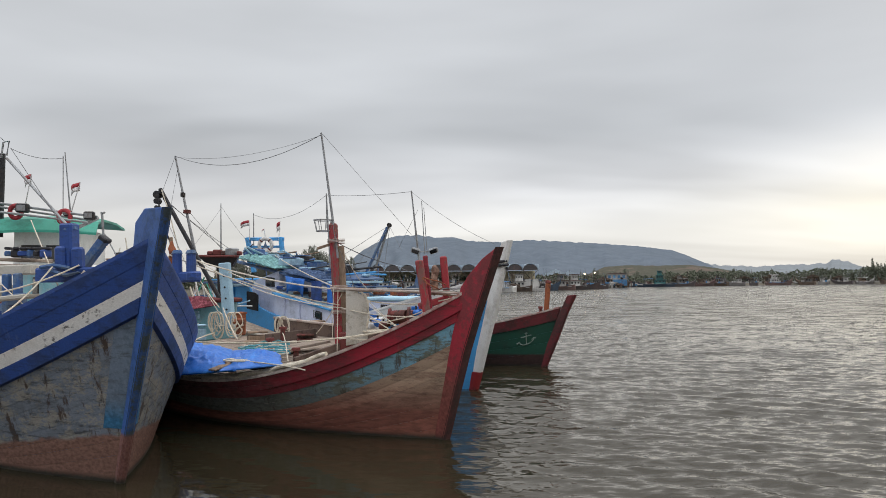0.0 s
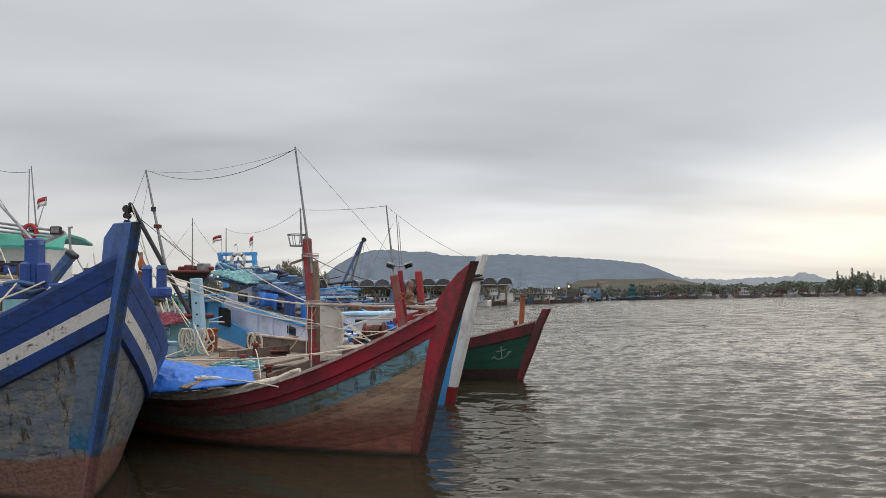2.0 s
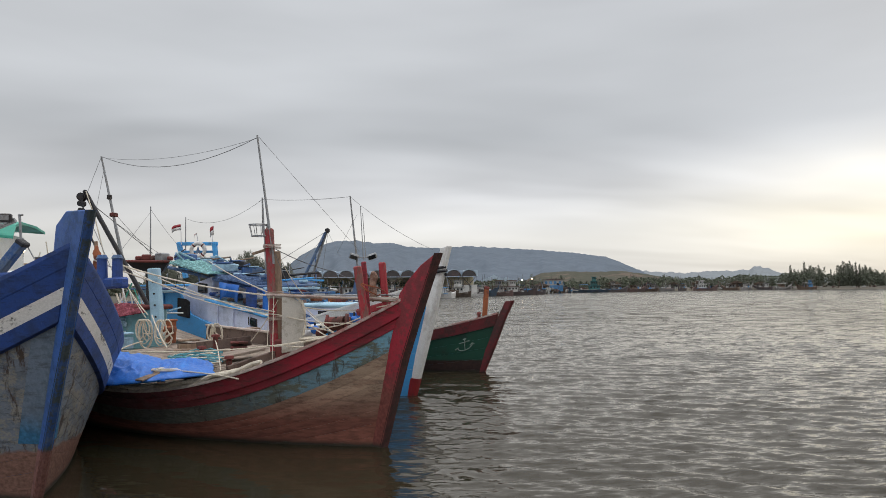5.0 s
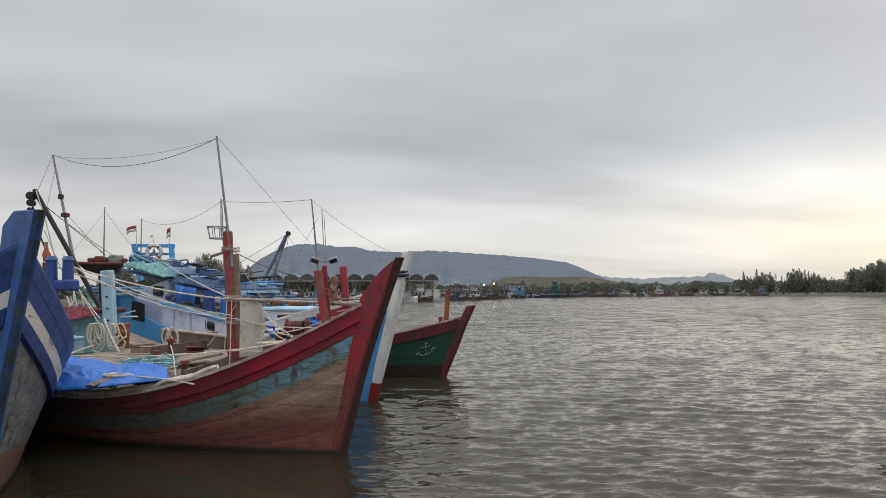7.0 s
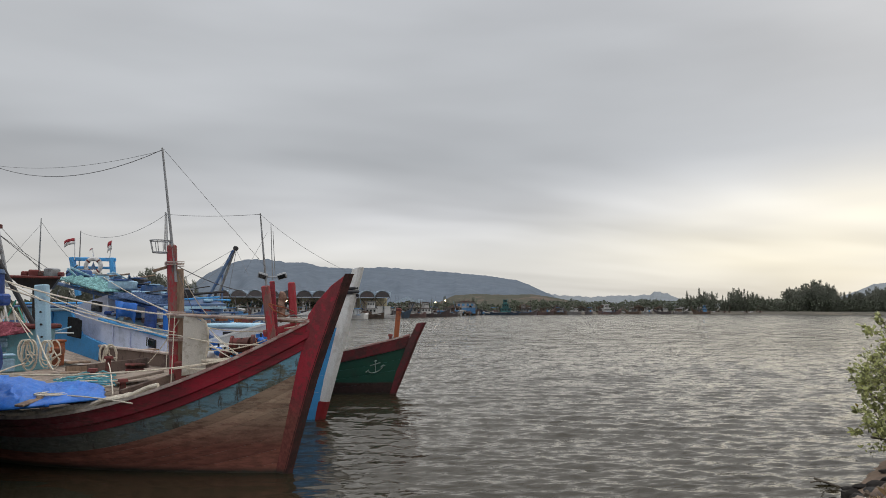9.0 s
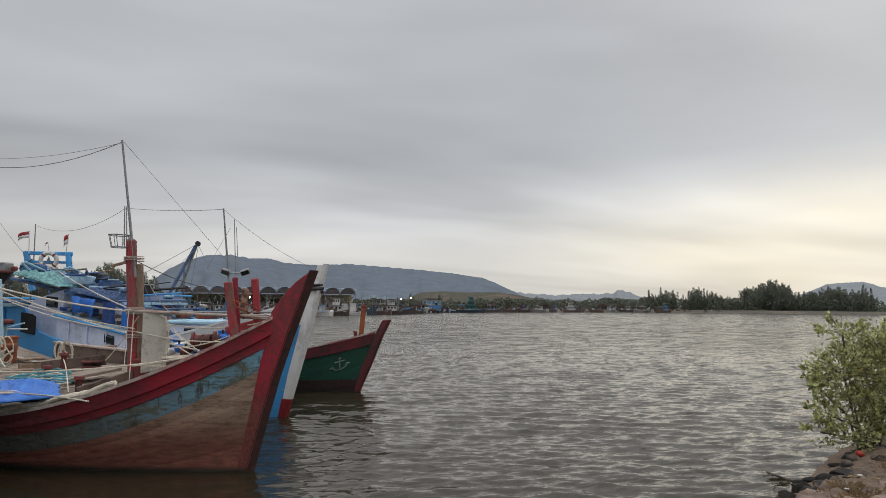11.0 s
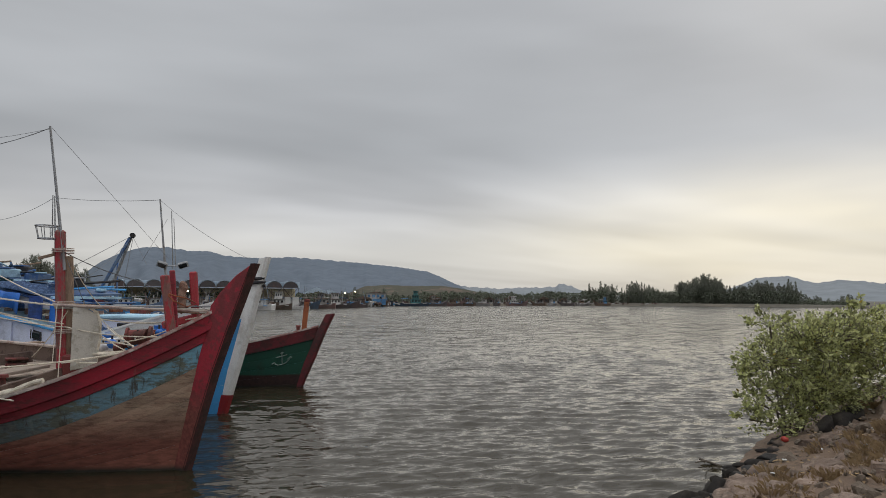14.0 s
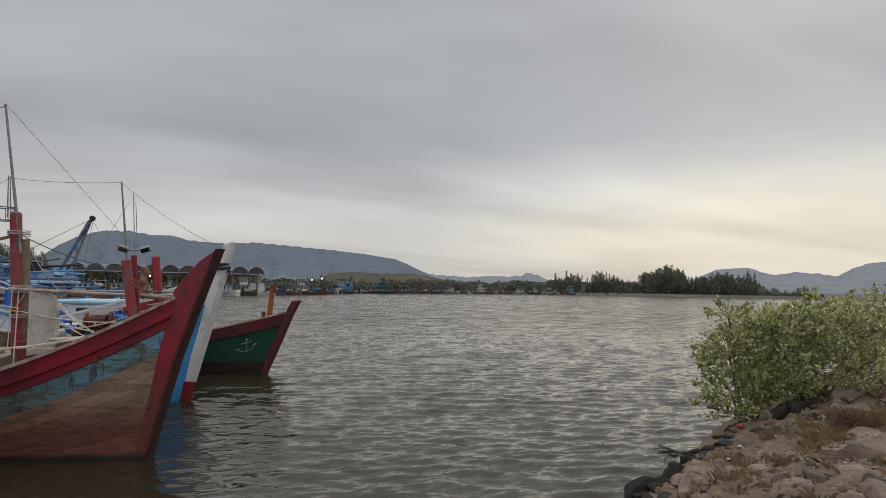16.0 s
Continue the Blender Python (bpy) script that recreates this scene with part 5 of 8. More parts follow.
# far superstructures of the packed boats behind
def packed_boat(at, rz, length, hull_mat, wall, roof, label, h=1.5, seed=0):
    """A moored trawler further back in the row: hull, house, awning posts, clutter."""
    rr = random.Random(seed)
    pp = dict(L=length, zk=-0.4, zb=2.4, zm=1.2, zt=1.7, dm=5, ps=2, rake=0.6, bw=1.6, bd=2.0, d0w=5.5, d0d=4.8, fl=0.8, pp=2.1)
    ob = thing("fishing_boat", at, rz, label, "boat", "moored boats")
    hull(ob, pp, [(0.3, hull_mat, 0.03), (0.55, "white", 0.03)], 3, hull_mat, roof, wall, 0.45)
    stem_post(ob, ((0.95, 3.0), (0.7, 2.4), (0.3, 1.2), (0.0, 0.0), (-0.1, -0.4)), ((-0.4, -0.4), (-0.3, 0.0), (0.0, 1.2), (0.4, 2.4), (0.62, 3.0)), 0.2, hull_mat, hull_mat)
    hx = -length * 0.62
    body = part("deckhouse", block(hx, 0, 1.0 + h / 2, length * 0.3, 2.2, h, 0, 0.03), wall, ob)
    part("roof", block(hx, 0, 1.0 + h + 0.06, length * 0.3 + 0.7, 2.9, 0.12, 0, 0.03), roof, body)
    for side in (-1, 1):
        for k in range(3):
            win = part("window", block(hx - 1 + k * 0.9, side * 1.105, 1.0 + h * 0.62, 0.5, 0.03, 0.42, 0, 0.005), "dark", body)
            part("pane", block(hx - 1 + k * 0.9, side * 1.12, 1.0 + h * 0.62, 0.42, 0.02, 0.34, 0, 0.0), "glass", win)
    for k in range(3):
        wv = part("window", block(hx + length * 0.15 + 0.005, -0.7 + 0.7 * k, 1.0 + h * 0.65, 0.03, 0.46, 0.4, 0, 0.005), "dark", body)
        part("pane", block(hx + length * 0.15 + 0.02, -0.7 + 0.7 * k, 1.0 + h * 0.65, 0.02, 0.38, 0.32, 0, 0.0), "glass", wv)
    for k in range(4):
        for side in (-1, 1):
            x = -length * 0.2 - k * 0.9
            part("awning_post", bar((x, side * 1.2, 0.8), (x, side * 1.2, 2.3), 0.04, n=6), roof, ob)
    part("awning", block(-length * 0.2 - 1.35, 0, 2.33, 3.2, 2.7, 0.07, 0, 0.02), roof, ob)
    for k in range(16):
        x0, y0 = -length * rr.uniform(0.12, 0.85), rr.uniform(-1.3, 1.3)
        z0 = rr.uniform(1.6, 2.5)
        up = rr.random() < 0.35
        part("loose_pole", bar((x0, y0, z0), (x0 + rr.uniform(-0.5, 0.5) * (1 if up else 3), y0 + rr.uniform(-0.4, 0.4), z0 + (rr.uniform(0.6, 2.2) if up else rr.uniform(0, 0.3))), rr.uniform(0.015, 0.04), n=5), rr.choice(("navy", "pale", "rawwood", "steel", "dark", "rope")), ob)
    for k in range(9):
        s = rr.uniform(0.2, 0.5)
        part("stowed_box", block(-length * 0.2 - rr.uniform(0, 2.6), rr.uniform(-1, 1), 2.37 + s * 0.3, s * 1.4, s, s * 0.6, rr.uniform(0, 90), 0.03), rr.choice(("navy", "sky", "pale", "white", "rustred", "steel", "tarp")), ob)
    return ob


packed_boat((-2.6, 24.5, 0), -42, 14, "navy", "sky", "navy", "blue wooden trawler with navy awning in the moored row", 1.3, 1)
packed_boat((-6.5, 29.5, 0), -42, 15, "sky", "pale", "navy", "sky blue trawler with navy roof in the moored row", 1.5, 2)
packed_boat((-11.5, 22.5, 0), -42, 13, "teal", "teal", "pale", "turquoise trawler with pale roof in the moored row", 1.2, 3)
packed_boat((-9.0, 36.0, 0), -42, 15, "navy", "white", "sky", "navy trawler with white deckhouse in the moored row", 1.7, 4)
packed_boat((-17.0, 27.0, 0), -42, 14, "rustred", "rustred", "dark", "rust red trawler with low deckhouse in the moored row", 0.8, 5)

# turquoise deck structure beside the blue bow
g_deck = thing("fish_hold_house", (-6.56, 15.60, 1.18), -42, "turquoise plank hold house with open ports and red deck", "deckhouse")
house(g_deck, (-6.62, 15.80, 1.10), 2.6, 1.0, 0.95, -42, "teal", "rustred", 0.1, (("side", 0.6, 0.55, 0.35, 0.4), ("side", 1.5, 0.55, 0.4, 0.4)), None)
for k in range(3):
    part("rub_board", beam(Vector((-6.58, 15.70, 1.72)) + Vector((0, 0, -0.25 * k)), Vector((-8.07, 16.80, 1.73)) + Vector((0, 0, -0.25 * k)), 0.05, 0.12, 0.01), ("pale", "teal", "pale")[k], g_deck, world=True)
pale_post = thing("samson_post", (-5.88, 16.00, 1.62), 0, "pale blue squared timber post with bolt holes", "post")
part("post", beam((-5.93, 16.00, 1.40), (-6.07, 16.00, 3.03), 0.24, 0.24, 0.02), "pale", pale_post, world=True)
for f in (0.2, 0.4, 0.6, 0.8):
    a = Vector((-5.93, 16.00, 1.6)).lerp(Vector((-6.06, 16.00, 2.97)), f) + Vector((0, -0.11, 0))
    part("bolt", bar(a, a + Vector((0, -0.03, 0)), 0.025, n=8), "dark", pale_post, world=True)
# another boat's bow, built as a flared platform on an added post
plat = thing("rust_boat_bow", (-7.50, 19.00, 2.89), 0, "dark flared bow of a rust red boat with stowed gear", "platform")
bm = bmesh.new()
top = [Vector((-8.20, 19.00, 3.33)), Vector((-6.80, 18.60, 3.29)), Vector((-7.56, 20.60, 3.42)), Vector((-8.80, 20.60, 3.44))]
low = [Vector((-7.95, 19.20, 3.05)), Vector((-7.12, 18.90, 2.99)), Vector((-7.57, 20.20, 3.06)), Vector((-8.30, 20.20, 3.10))]
vs = [[bm.verts.new(v) for v in q] for q in (low, top)]
for i in range(4):
    bm.faces.new((vs[0][i], vs[0][(i + 1) % 4], vs[1][(i + 1) % 4], vs[1][i]))
bm.faces.new(vs[0][::-1])
bm.faces.new(vs[1])
part("body", bm, "dark", plat, world=True)
part("rail", beam((-8.21, 18.95, 3.34), (-6.76, 18.55, 3.30), 0.08, 0.07, 0.02), "rustred", plat, world=True)
part("support", beam((-7.50, 19.20, 3.04), (-7.44, 19.20, 1.53), 0.3, 0.3, 0.03), "dark", plat, world=True)
for k, (mat, s) in enumerate((("rustred", 0.14), ("rustred", 0.20), ("darktimber", 0.16), ("steel", 0.26), ("rustred", 0.13))):
    a = Vector((-8.0, 19.40, 3.40)).lerp(Vector((-7.0, 19.20, 3.38)), k / 4)
    part("stowed_box", block(a.x, a.y, a.z + s * 0.3, s * 1.3, s, s * 0.9, 20 * k, 0.03), mat, plat, world=True)
orange = thing("deck_winch", (-5.35, 15.20, 1.48), 0, "small orange winch frame among rope coils", "winch")
part("frame", block(*Vector((-5.32, 15.20, 1.55)), 0.2, 0.18, 0.5, -42, 0.02), "orange", orange, world=True)
part("drum", bar((-5.42, 15.08, 1.62), (-5.16, 15.06, 1.63), 0.075, n=12), "orange", orange, world=True)
part("cap", block(*(Vector((-5.32, 15.20, 1.82))), 0.24, 0.22, 0.05, -42, 0.015), "orange", orange, world=True)

# nets, poles and gear heaped among the moored boats
heap("fishing_net", ((-7.35, 15.85, 2.02), (-6.55, 15.25, 1.92), (-6.15, 15.85, 2.00), (-6.95, 16.45, 2.06)), 0.22, 6.0, "rednet", "heaped maroon net on the turquoise hold house", "net", 50, 30, 2.0)
heap("fishing_net", ((-8.20, 21.7, 3.42), (-6.20, 19.9, 2.98), (-5.60, 20.6, 3.00), (-7.60, 22.4, 3.44)), 0.20, 7.0, "greennet", "faded green net bundled along the awning roof", "net", 60, 30, 5.0)
heap("fishing_net", ((-5.90, 19.7, 2.86), (-4.50, 18.5, 2.62), (-4.00, 19.1, 2.66), (-5.40, 20.3, 2.90)), 0.16, 7.0, "navynet", "dark blue net bundled along the awning roof", "net", 60, 30, 9.0)
heap("fishing_net", ((-3.40, 17.6, 1.66), (-2.60, 17.1, 1.62), (-2.30, 17.7, 1.68), (-3.10, 18.2, 1.70)), 0.24, 5.0, "navynet", "dark net piled beside the small cabin", "net", 40, 26, 12.0)
rr = random.Random(88)
for k in range(34):
    f = rr.random()
    a = Vector((-8.6, 18.4, 1.7)).lerp(Vector((-6.6, 17.4, 1.7)), f) + Vector((rr.uniform(-0.2, 0.2), rr.uniform(-0.5, 0.6), rr.uniform(-0.1, 0.3)))
    tilt_ = Vector((rr.uniform(-0.5, 0.5), rr.uniform(-0.2, 0.2), rr.uniform(0.35, 0.9))) if k % 3 else Vector((rr.uniform(0.5, 1.1) * rr.choice((-1, 1)), -0.3, rr.uniform(-0.05, 0.2)))
    single("gear_pole", bar(a, a + tilt_, rr.uniform(0.012, 0.026), n=6), rr.choice(("flagwhite", "rope", "roof_green", "pale", "steel", "rawwood", "white")), "thin painted pole stowed among the boats", "pole", "gear poles")
for k in range(26):
    f = rr.random()
    a = Vector((-3.3, 20.2, 1.8)).lerp(Vector((-1.3, 18.2, 1.75)), f) + Vector((rr.uniform(-0.3, 0.3), rr.uniform(-0.6, 0.8), rr.uniform(-0.1, 0.45)))
    sz = rr.uniform(0.08, 0.24)
    cr = thing("deck_crate", a, rr.uniform(0, 90), rr.choice(("small weathered crate stacked amidships", "faded plastic crate stacked amidships")), "crate", "deck crates")
    mt = rr.choice(("rustred", "white", "rawwood", "cap", "sky", "darktimber", "orange", "rope"))
    part("box", block(0, 0, 0, sz * 1.5, sz, sz * 0.8, 0, 0.015), mt, cr)
    part("lip", block(0, 0, sz * 0.4, sz * 1.6, sz * 1.1, sz * 0.12, 0, 0.008), mt, cr)

# small cabin on the foredeck behind the maroon boat
cab = thing("small_cabin", (-2.10, 17.20, 1.18), -42, "small blue and white cabin with dark windows", "cabin")
house(cab, (-1.35, 16.90, 1.17), 1.7, 1.1, 0.85, -30, "lilac", "pale", 0.06, (("side", 0.35, 0.52, 0.34, 0.36), ("side", 0.95, 0.52, 0.4, 0.36), ("front", 0.5, 0.5, 0.4, 0.34)), "sky")
for at, r, h, mat, lab in (((-2.28, 15.80, 1.15), 0.17, 0.55, "tarp", "bright blue plastic drum"), ((-1.14, 15.20, 1.62), 0.13, 0.3, "tarp", "blue plastic bucket upside down"), ((-1.26, 14.60, 1.45), 0.2, 0.4, "rustred", "rusty red steel drum")):
    dr = thing("drum", at, 0, lab + " standing on the deck", "drum", "drums")
    part("body", bar((0, 0, -0.1), (0, 0, h), r, r * 0.92, n=16), mat, dr)
    part("rim", bar((0, 0, h), (0, 0, h + 0.03), r * 0.98, n=16), mat, dr)

bundle = thing("orange_bundle", (-7.05, 15.20, 3.20), 0, "orange and yellow oilskin bundle hung on a post", "cloth")
bm = bmesh.new()
bmesh.ops.create_icosphere(bm, subdivisions=3, radius=1, matrix=Matrix.Translation((-7.03, 15.20, 3.29)) @ Matrix.Diagonal((0.1, 0.08, 0.26, 1)))
for v in bm.verts:
    v.co += v.normal * 0.07 * noise.noise(v.co * 6)
part("cloth", bm, "orange", bundle, world=True, smooth=True)
part("post", bar((-7.05, 15.25, 2.56), (-7.08, 15.25, 3.64), 0.04, n=7), "rawwood", bundle, world=True)
# plank lines and ports on the turquoise hold house
for k in range(6):
    part("plank_line", beam(Vector((-6.60, 15.75, 1.22)) + Vector((0, -0.02, 0.15 * k)), Vector((-8.08, 16.90, 1.24)) + Vector((0, -0.02, 0.15 * k)), 0.03, 0.05, 0.005), ("pale", "teal", "white", "teal", "pale", "rustred")[k], g_deck, world=True)

# ---------------------------------------------------------------- fittings of the blue-bowed boat
bitt_a = thing("mooring_bitts", (-6.15, 10.20, 2.56), 0, "deep blue timber mooring bitts with a crossbeam", "bitts")
part("post", beam((-6.13, 10.20, 2.56), (-6.16, 10.20, 3.51), 0.24, 0.22, 0.03), "a_blue", bitt_a, world=True)
part("post_cap", bar((-6.15, 10.20, 3.40), (-6.16, 10.20, 3.51), 0.13, 0.1, n=10), "navy", bitt_a, world=True)
for px in (108, 138):
    a, b = ((-6.20, 10.10, 2.76), (-6.22, 10.10, 3.14)) if px == 108 else ((-5.92, 10.10, 2.76), (-5.94, 10.10, 3.12))
    part("cheek", beam(a, b, 0.16, 0.18, 0.04), "a_blue", bitt_a, world=True)
part("crossbeam", beam((-6.71, 10.30, 2.68), (-5.43, 10.10, 2.68), 0.26, 0.24, 0.03), "a_blue", bitt_a, world=True)
part("lashing", tube([(-6.56, 10.10, 2.80), (-6.27, 10.00, 2.83), (-6.03, 10.00, 2.79), (-5.84, 10.00, 2.72), (-6.05, 10.00, 2.67), (-6.31, 10.00, 2.74)], 0.035), "navy", bitt_a, world=True)
cleat = thing("mooring_bitts", (-3.88, 9.60, 2.63), 0, "deep blue rounded bitts on the far bow rail", "bitts")
for x in (-4.53, -4.29):
    part("post", bar((x, 10.60, 2.60), (x - 0.01, 10.60, 3.02), 0.085, 0.075, n=14), "a_blue", cleat, world=True)
    part("post_head", bar((x - 0.01, 10.60, 3.02), (x - 0.01, 10.60, 3.08), 0.092, 0.06, n=14), "navy", cleat, world=True)
part("crossbeam", beam((-4.68, 10.70, 2.62), (-4.12, 10.50, 2.64), 0.18, 0.17, 0.03), "a_blue", cleat, world=True)
cathead = thing("cathead", (-6.26, 11.00, 2.95), 0, "grey-blue slanting cathead timber on the foredeck", "timber")
part("timber", beam((-6.44, 11.00, 2.82), (-6.05, 11.00, 3.32), 0.17, 0.15, 0.02), "navy", cathead, world=True)
part("tip", beam((-6.08, 11.00, 3.27), (-6.03, 11.00, 3.34), 0.19, 0.17, 0.02), "dark", cathead, world=True)
stick = thing("hook_pole", (-6.68, 12.00, 2.99), 0, "thin steel hook pole above the foredeck", "pole")
part("pole", bar((-6.71, 12.00, 3.31), (-6.76, 12.00, 3.90), 0.022, n=6), "steel", stick, world=True)
part("stay", bar((-6.69, 12.00, 3.47), (-6.47, 12.00, 3.09), 0.012, n=5), "steel", stick, world=True)
part("hook", bar((-6.78, 12.00, 3.88), (-6.70, 12.00, 3.89), 0.02, n=6), "steel", stick, world=True)
rackw = thing("timber_rack", (-7.17, 10.50, 2.29), 0, "grey weathered plank rack on navy posts", "rack")
for a, b, w, h, mat in (((-8.41, 11.00, 2.77), (-7.08, 10.80, 2.79), 0.4, 0.16, "concrete"), ((-7.55, 10.00, 2.27), (-6.61, 10.00, 2.35), 0.35, 0.07, "concrete"), ((-9.70, 12.50, 3.06), (-8.25, 12.50, 3.00), 0.5, 0.07, "deck"), ((-9.44, 12.20, 2.92), (-7.97, 12.20, 2.88), 0.3, 0.06, "deck")):
    part("plank", beam(a, b, w, h, 0.015), mat, rackw, world=True)
for a, b in (((-7.52, 10.60, 2.00), (-7.54, 10.60, 2.71)), ((-7.32, 10.60, 2.14), (-7.34, 10.60, 2.72))):
    part("post", beam(a, b, 0.12, 0.12, 0.02), "navy", rackw, world=True)
part("foot", beam((-7.31, 10.40, 2.27), (-7.05, 10.40, 2.29), 0.15, 0.2, 0.02), "navy", rackw, world=True)
for k, (a, b) in enumerate((((-6.86, 11.50, 2.87), (-6.37, 11.50, 2.56)), ((-6.73, 11.40, 2.83), (-6.08, 11.30, 2.48)), ((-6.60, 11.30, 2.86), (-6.13, 11.20, 2.66)), ((-6.91, 11.60, 2.96), (-6.47, 11.50, 2.64)))):
    single("bamboo_pole", bar(a, b, 0.03, n=7), ("cap", "rustred", "rope", "cap")[k], "pale pole lying across the foredeck", "pole", "deck poles")
for k in range(6):
    a = Vector((-8.79, 12.20, 3.00)).lerp(Vector((-7.88, 12.00, 2.98)), k / 5) + Vector((0, 0, 0.05))
    clamp = thing("deck_lamp", a, 15 * k, "small navy lamp housing on the plank rack", "lamp", "rack lamps")
    part("body", block(0, 0, 0.09, 0.12 + 0.03 * (k % 3), 0.13, 0.1 + 0.05 * (k % 2), 0, 0.02), ("navy", "dark", "a_blue")[k % 3], clamp)
    part("bracket", block(0, 0, 0.19, 0.1, 0.2, 0.05, 20, 0.01), "dark", clamp)

# ---------------------------------------------------------------- white wheelhouse with green roof
boat_e = thing("fishing_boat", (-9.2, 15.8, 0), -42, "large trawler with white wheelhouse and sea green roof", "boat", "moored boats")
P_E = dict(L=13, zk=-0.4, zb=2.5, zm=1.4, zt=1.8, dm=5, ps=2, rake=0.6, bw=1.6, bd=2.0, d0w=5.5, d0d=4.8, fl=0.8, pp=2.1)
hull(boat_e, P_E, [(0.3, "navy", 0.03), (0.55, "roof_green", 0.03)], 3, "navy", "roof_green", "white", 0.45)
house(boat_e, (-12.50, 17.00, 2.41), 3.4, 1.65, 1.75, -68, "white", None, 0, (("front", 0.45, 0.98, 0.42, 0.36), ("front", 1.05, 0.98, 0.42, 0.36), ("side", 1.0, 1.0, 0.5, 0.36)), None, "wheelhouse")
bm = bmesh.new()
m = Matrix.Translation((-12.50, 17.00, 2.51)) @ pose(0, 0, 0, 0, 0, -68)
prof = ((0.62, 1.40), (0.30, 1.72), (-0.4, 1.86), (-2.4, 1.92), (-3.9, 1.86))
rows = []
for x, z in prof:
    rows.append([bm.verts.new(m @ Vector((x, y, z + dz + 0.1 * math.cos((y - 0.83) * 0.9)))) for dz in (0,) for y in (-0.5, 0.15, 0.83, 1.5, 2.15)] + [bm.verts.new(m @ Vector((x, y, z - 0.07 + 0.1 * math.cos((y - 0.83) * 0.9)))) for y in (2.15, 1.5, 0.83, 0.15, -0.5)])
for r0, r1 in zip(rows, rows[1:]):
    for j in range(10):
        bm.faces.new((r0[j], r1[j], r1[(j + 1) % 10], r0[(j + 1) % 10]))
bm.faces.new(rows[0])
bm.faces.new(rows[-1][::-1])
part("roof", bm, "roof_green", boat_e, "curved sea green wheelhouse roof", world=True)
for a, b, r in (((-13.09, 16.60, 4.80), (-9.84, 16.60, 4.31), 0.035), ((-13.26, 16.80, 4.73), (-10.06, 16.80, 4.23), 0.03), ((-12.91, 16.40, 4.53), (-9.97, 16.40, 4.15), 0.03), ((-10.34, 16.60, 4.05), (-9.81, 16.60, 4.28), 0.05)):
    part("lamp_boom", bar(a, b, r, n=7), "steel", boat_e, "grey pipe boom carrying lamps", world=True)
for at, s in (((-11.87, 16.50, 4.57), 0.3), ((-9.99, 16.50, 4.34), 0.26), ((-10.73, 16.70, 4.43), 0.2)):
    lamp = part("work_lamp", block(*Vector(at), s, s * 0.6, s * 0.8, 15, 0.03), "dark", boat_e, "grey box work lamp", world=True)
    part("lens", block(*(Vector(at) + Vector((0.02, -s * 0.32, 0))), s * 0.7, 0.02, s * 0.5, 15, 0.0), "steel", lamp, world=True)
for k, at in enumerate(((-12.06, 16.50, 4.48), (-10.76, 16.60, 4.33))):
    bm = tube([Vector(at) + Vector((0.17 * math.cos(a), 0.0, 0.17 * math.sin(a))) for a in [i * math.tau / 18 for i in range(18)]], 0.06, n=7, closed=True)
    single("lifebuoy", bm, "flagred", "red ring lifebuoy hung on the lamp boom", "lifebuoy", smooth=True)
flag((-12.05, 16.80, 4.56), (-11.87, 16.80, 5.54), 0.22, 0.26, "small red and white flag on a leaning staff")
flag((-10.74, 16.80, 4.35), (-10.47, 16.80, 5.28), 0.28, 0.24, "faded red and white flag on a leaning staff")
emast = thing("mast", (-12.79, 16.90, 4.15), 0, "dark mast with a pipe cradle at its head", "mast")
part("post", bar((-12.85, 16.90, 3.84), (-12.81, 16.90, 6.14), 0.1, 0.08, n=10), "dark", emast, world=True)
part("cradle", tube([(-12.76, 16.80, 6.00), (-12.71, 16.80, 6.43), (-12.54, 16.80, 6.46), (-12.60, 16.80, 6.06)], 0.025), "steel", emast, world=True)
part("boom", bar((-12.60, 16.80, 5.99), (-9.89, 15.50, 3.98), 0.035, n=7), "steel", emast, world=True)
epole = thing("aerial_pole", (-10.95, 16.90, 4.27), 0, "two tall slim aerial poles side by side", "pole")
part("pole", bar((-11.00, 16.90, 4.0), (-11.04, 16.90, 6.04), 0.012, n=6), "steel", epole, world=True)
part("pole", bar((-10.77, 16.90, 4.24), (-10.99, 16.90, 6.13), 0.022, 0.012, n=6), "steel", epole, world=True)
house(boat_e, (-9.84, 14.60, 1.99), 2.4, 1.8, 0.9, -42, "teal", "white", 0.1, (("side", 0.7, 0.5, 0.5, 0.35),), None)
for k in range(9):
    a = Vector((-13.85, 24.00, 3.24)).lerp(Vector((-12.95, 24.00, 3.23)), (k % 5) / 4) + Vector((0, 0.5 * (k // 5), 0.25 * (k // 5)))
    cr = thing("fish_crate", a, 30 * k, "dark weathered crate stacked on a boat behind", "crate", "stacked crates")
    part("box", block(0, 0, 0.1, 0.55, 0.4, 0.26, 0, 0.03), ("dark", "rustred", "rawwood")[k % 3], cr)
    part("lip", block(0, 0, 0.24, 0.6, 0.44, 0.05, 0, 0.015), ("rawwood", "rustred", "dark")[k % 3], cr)
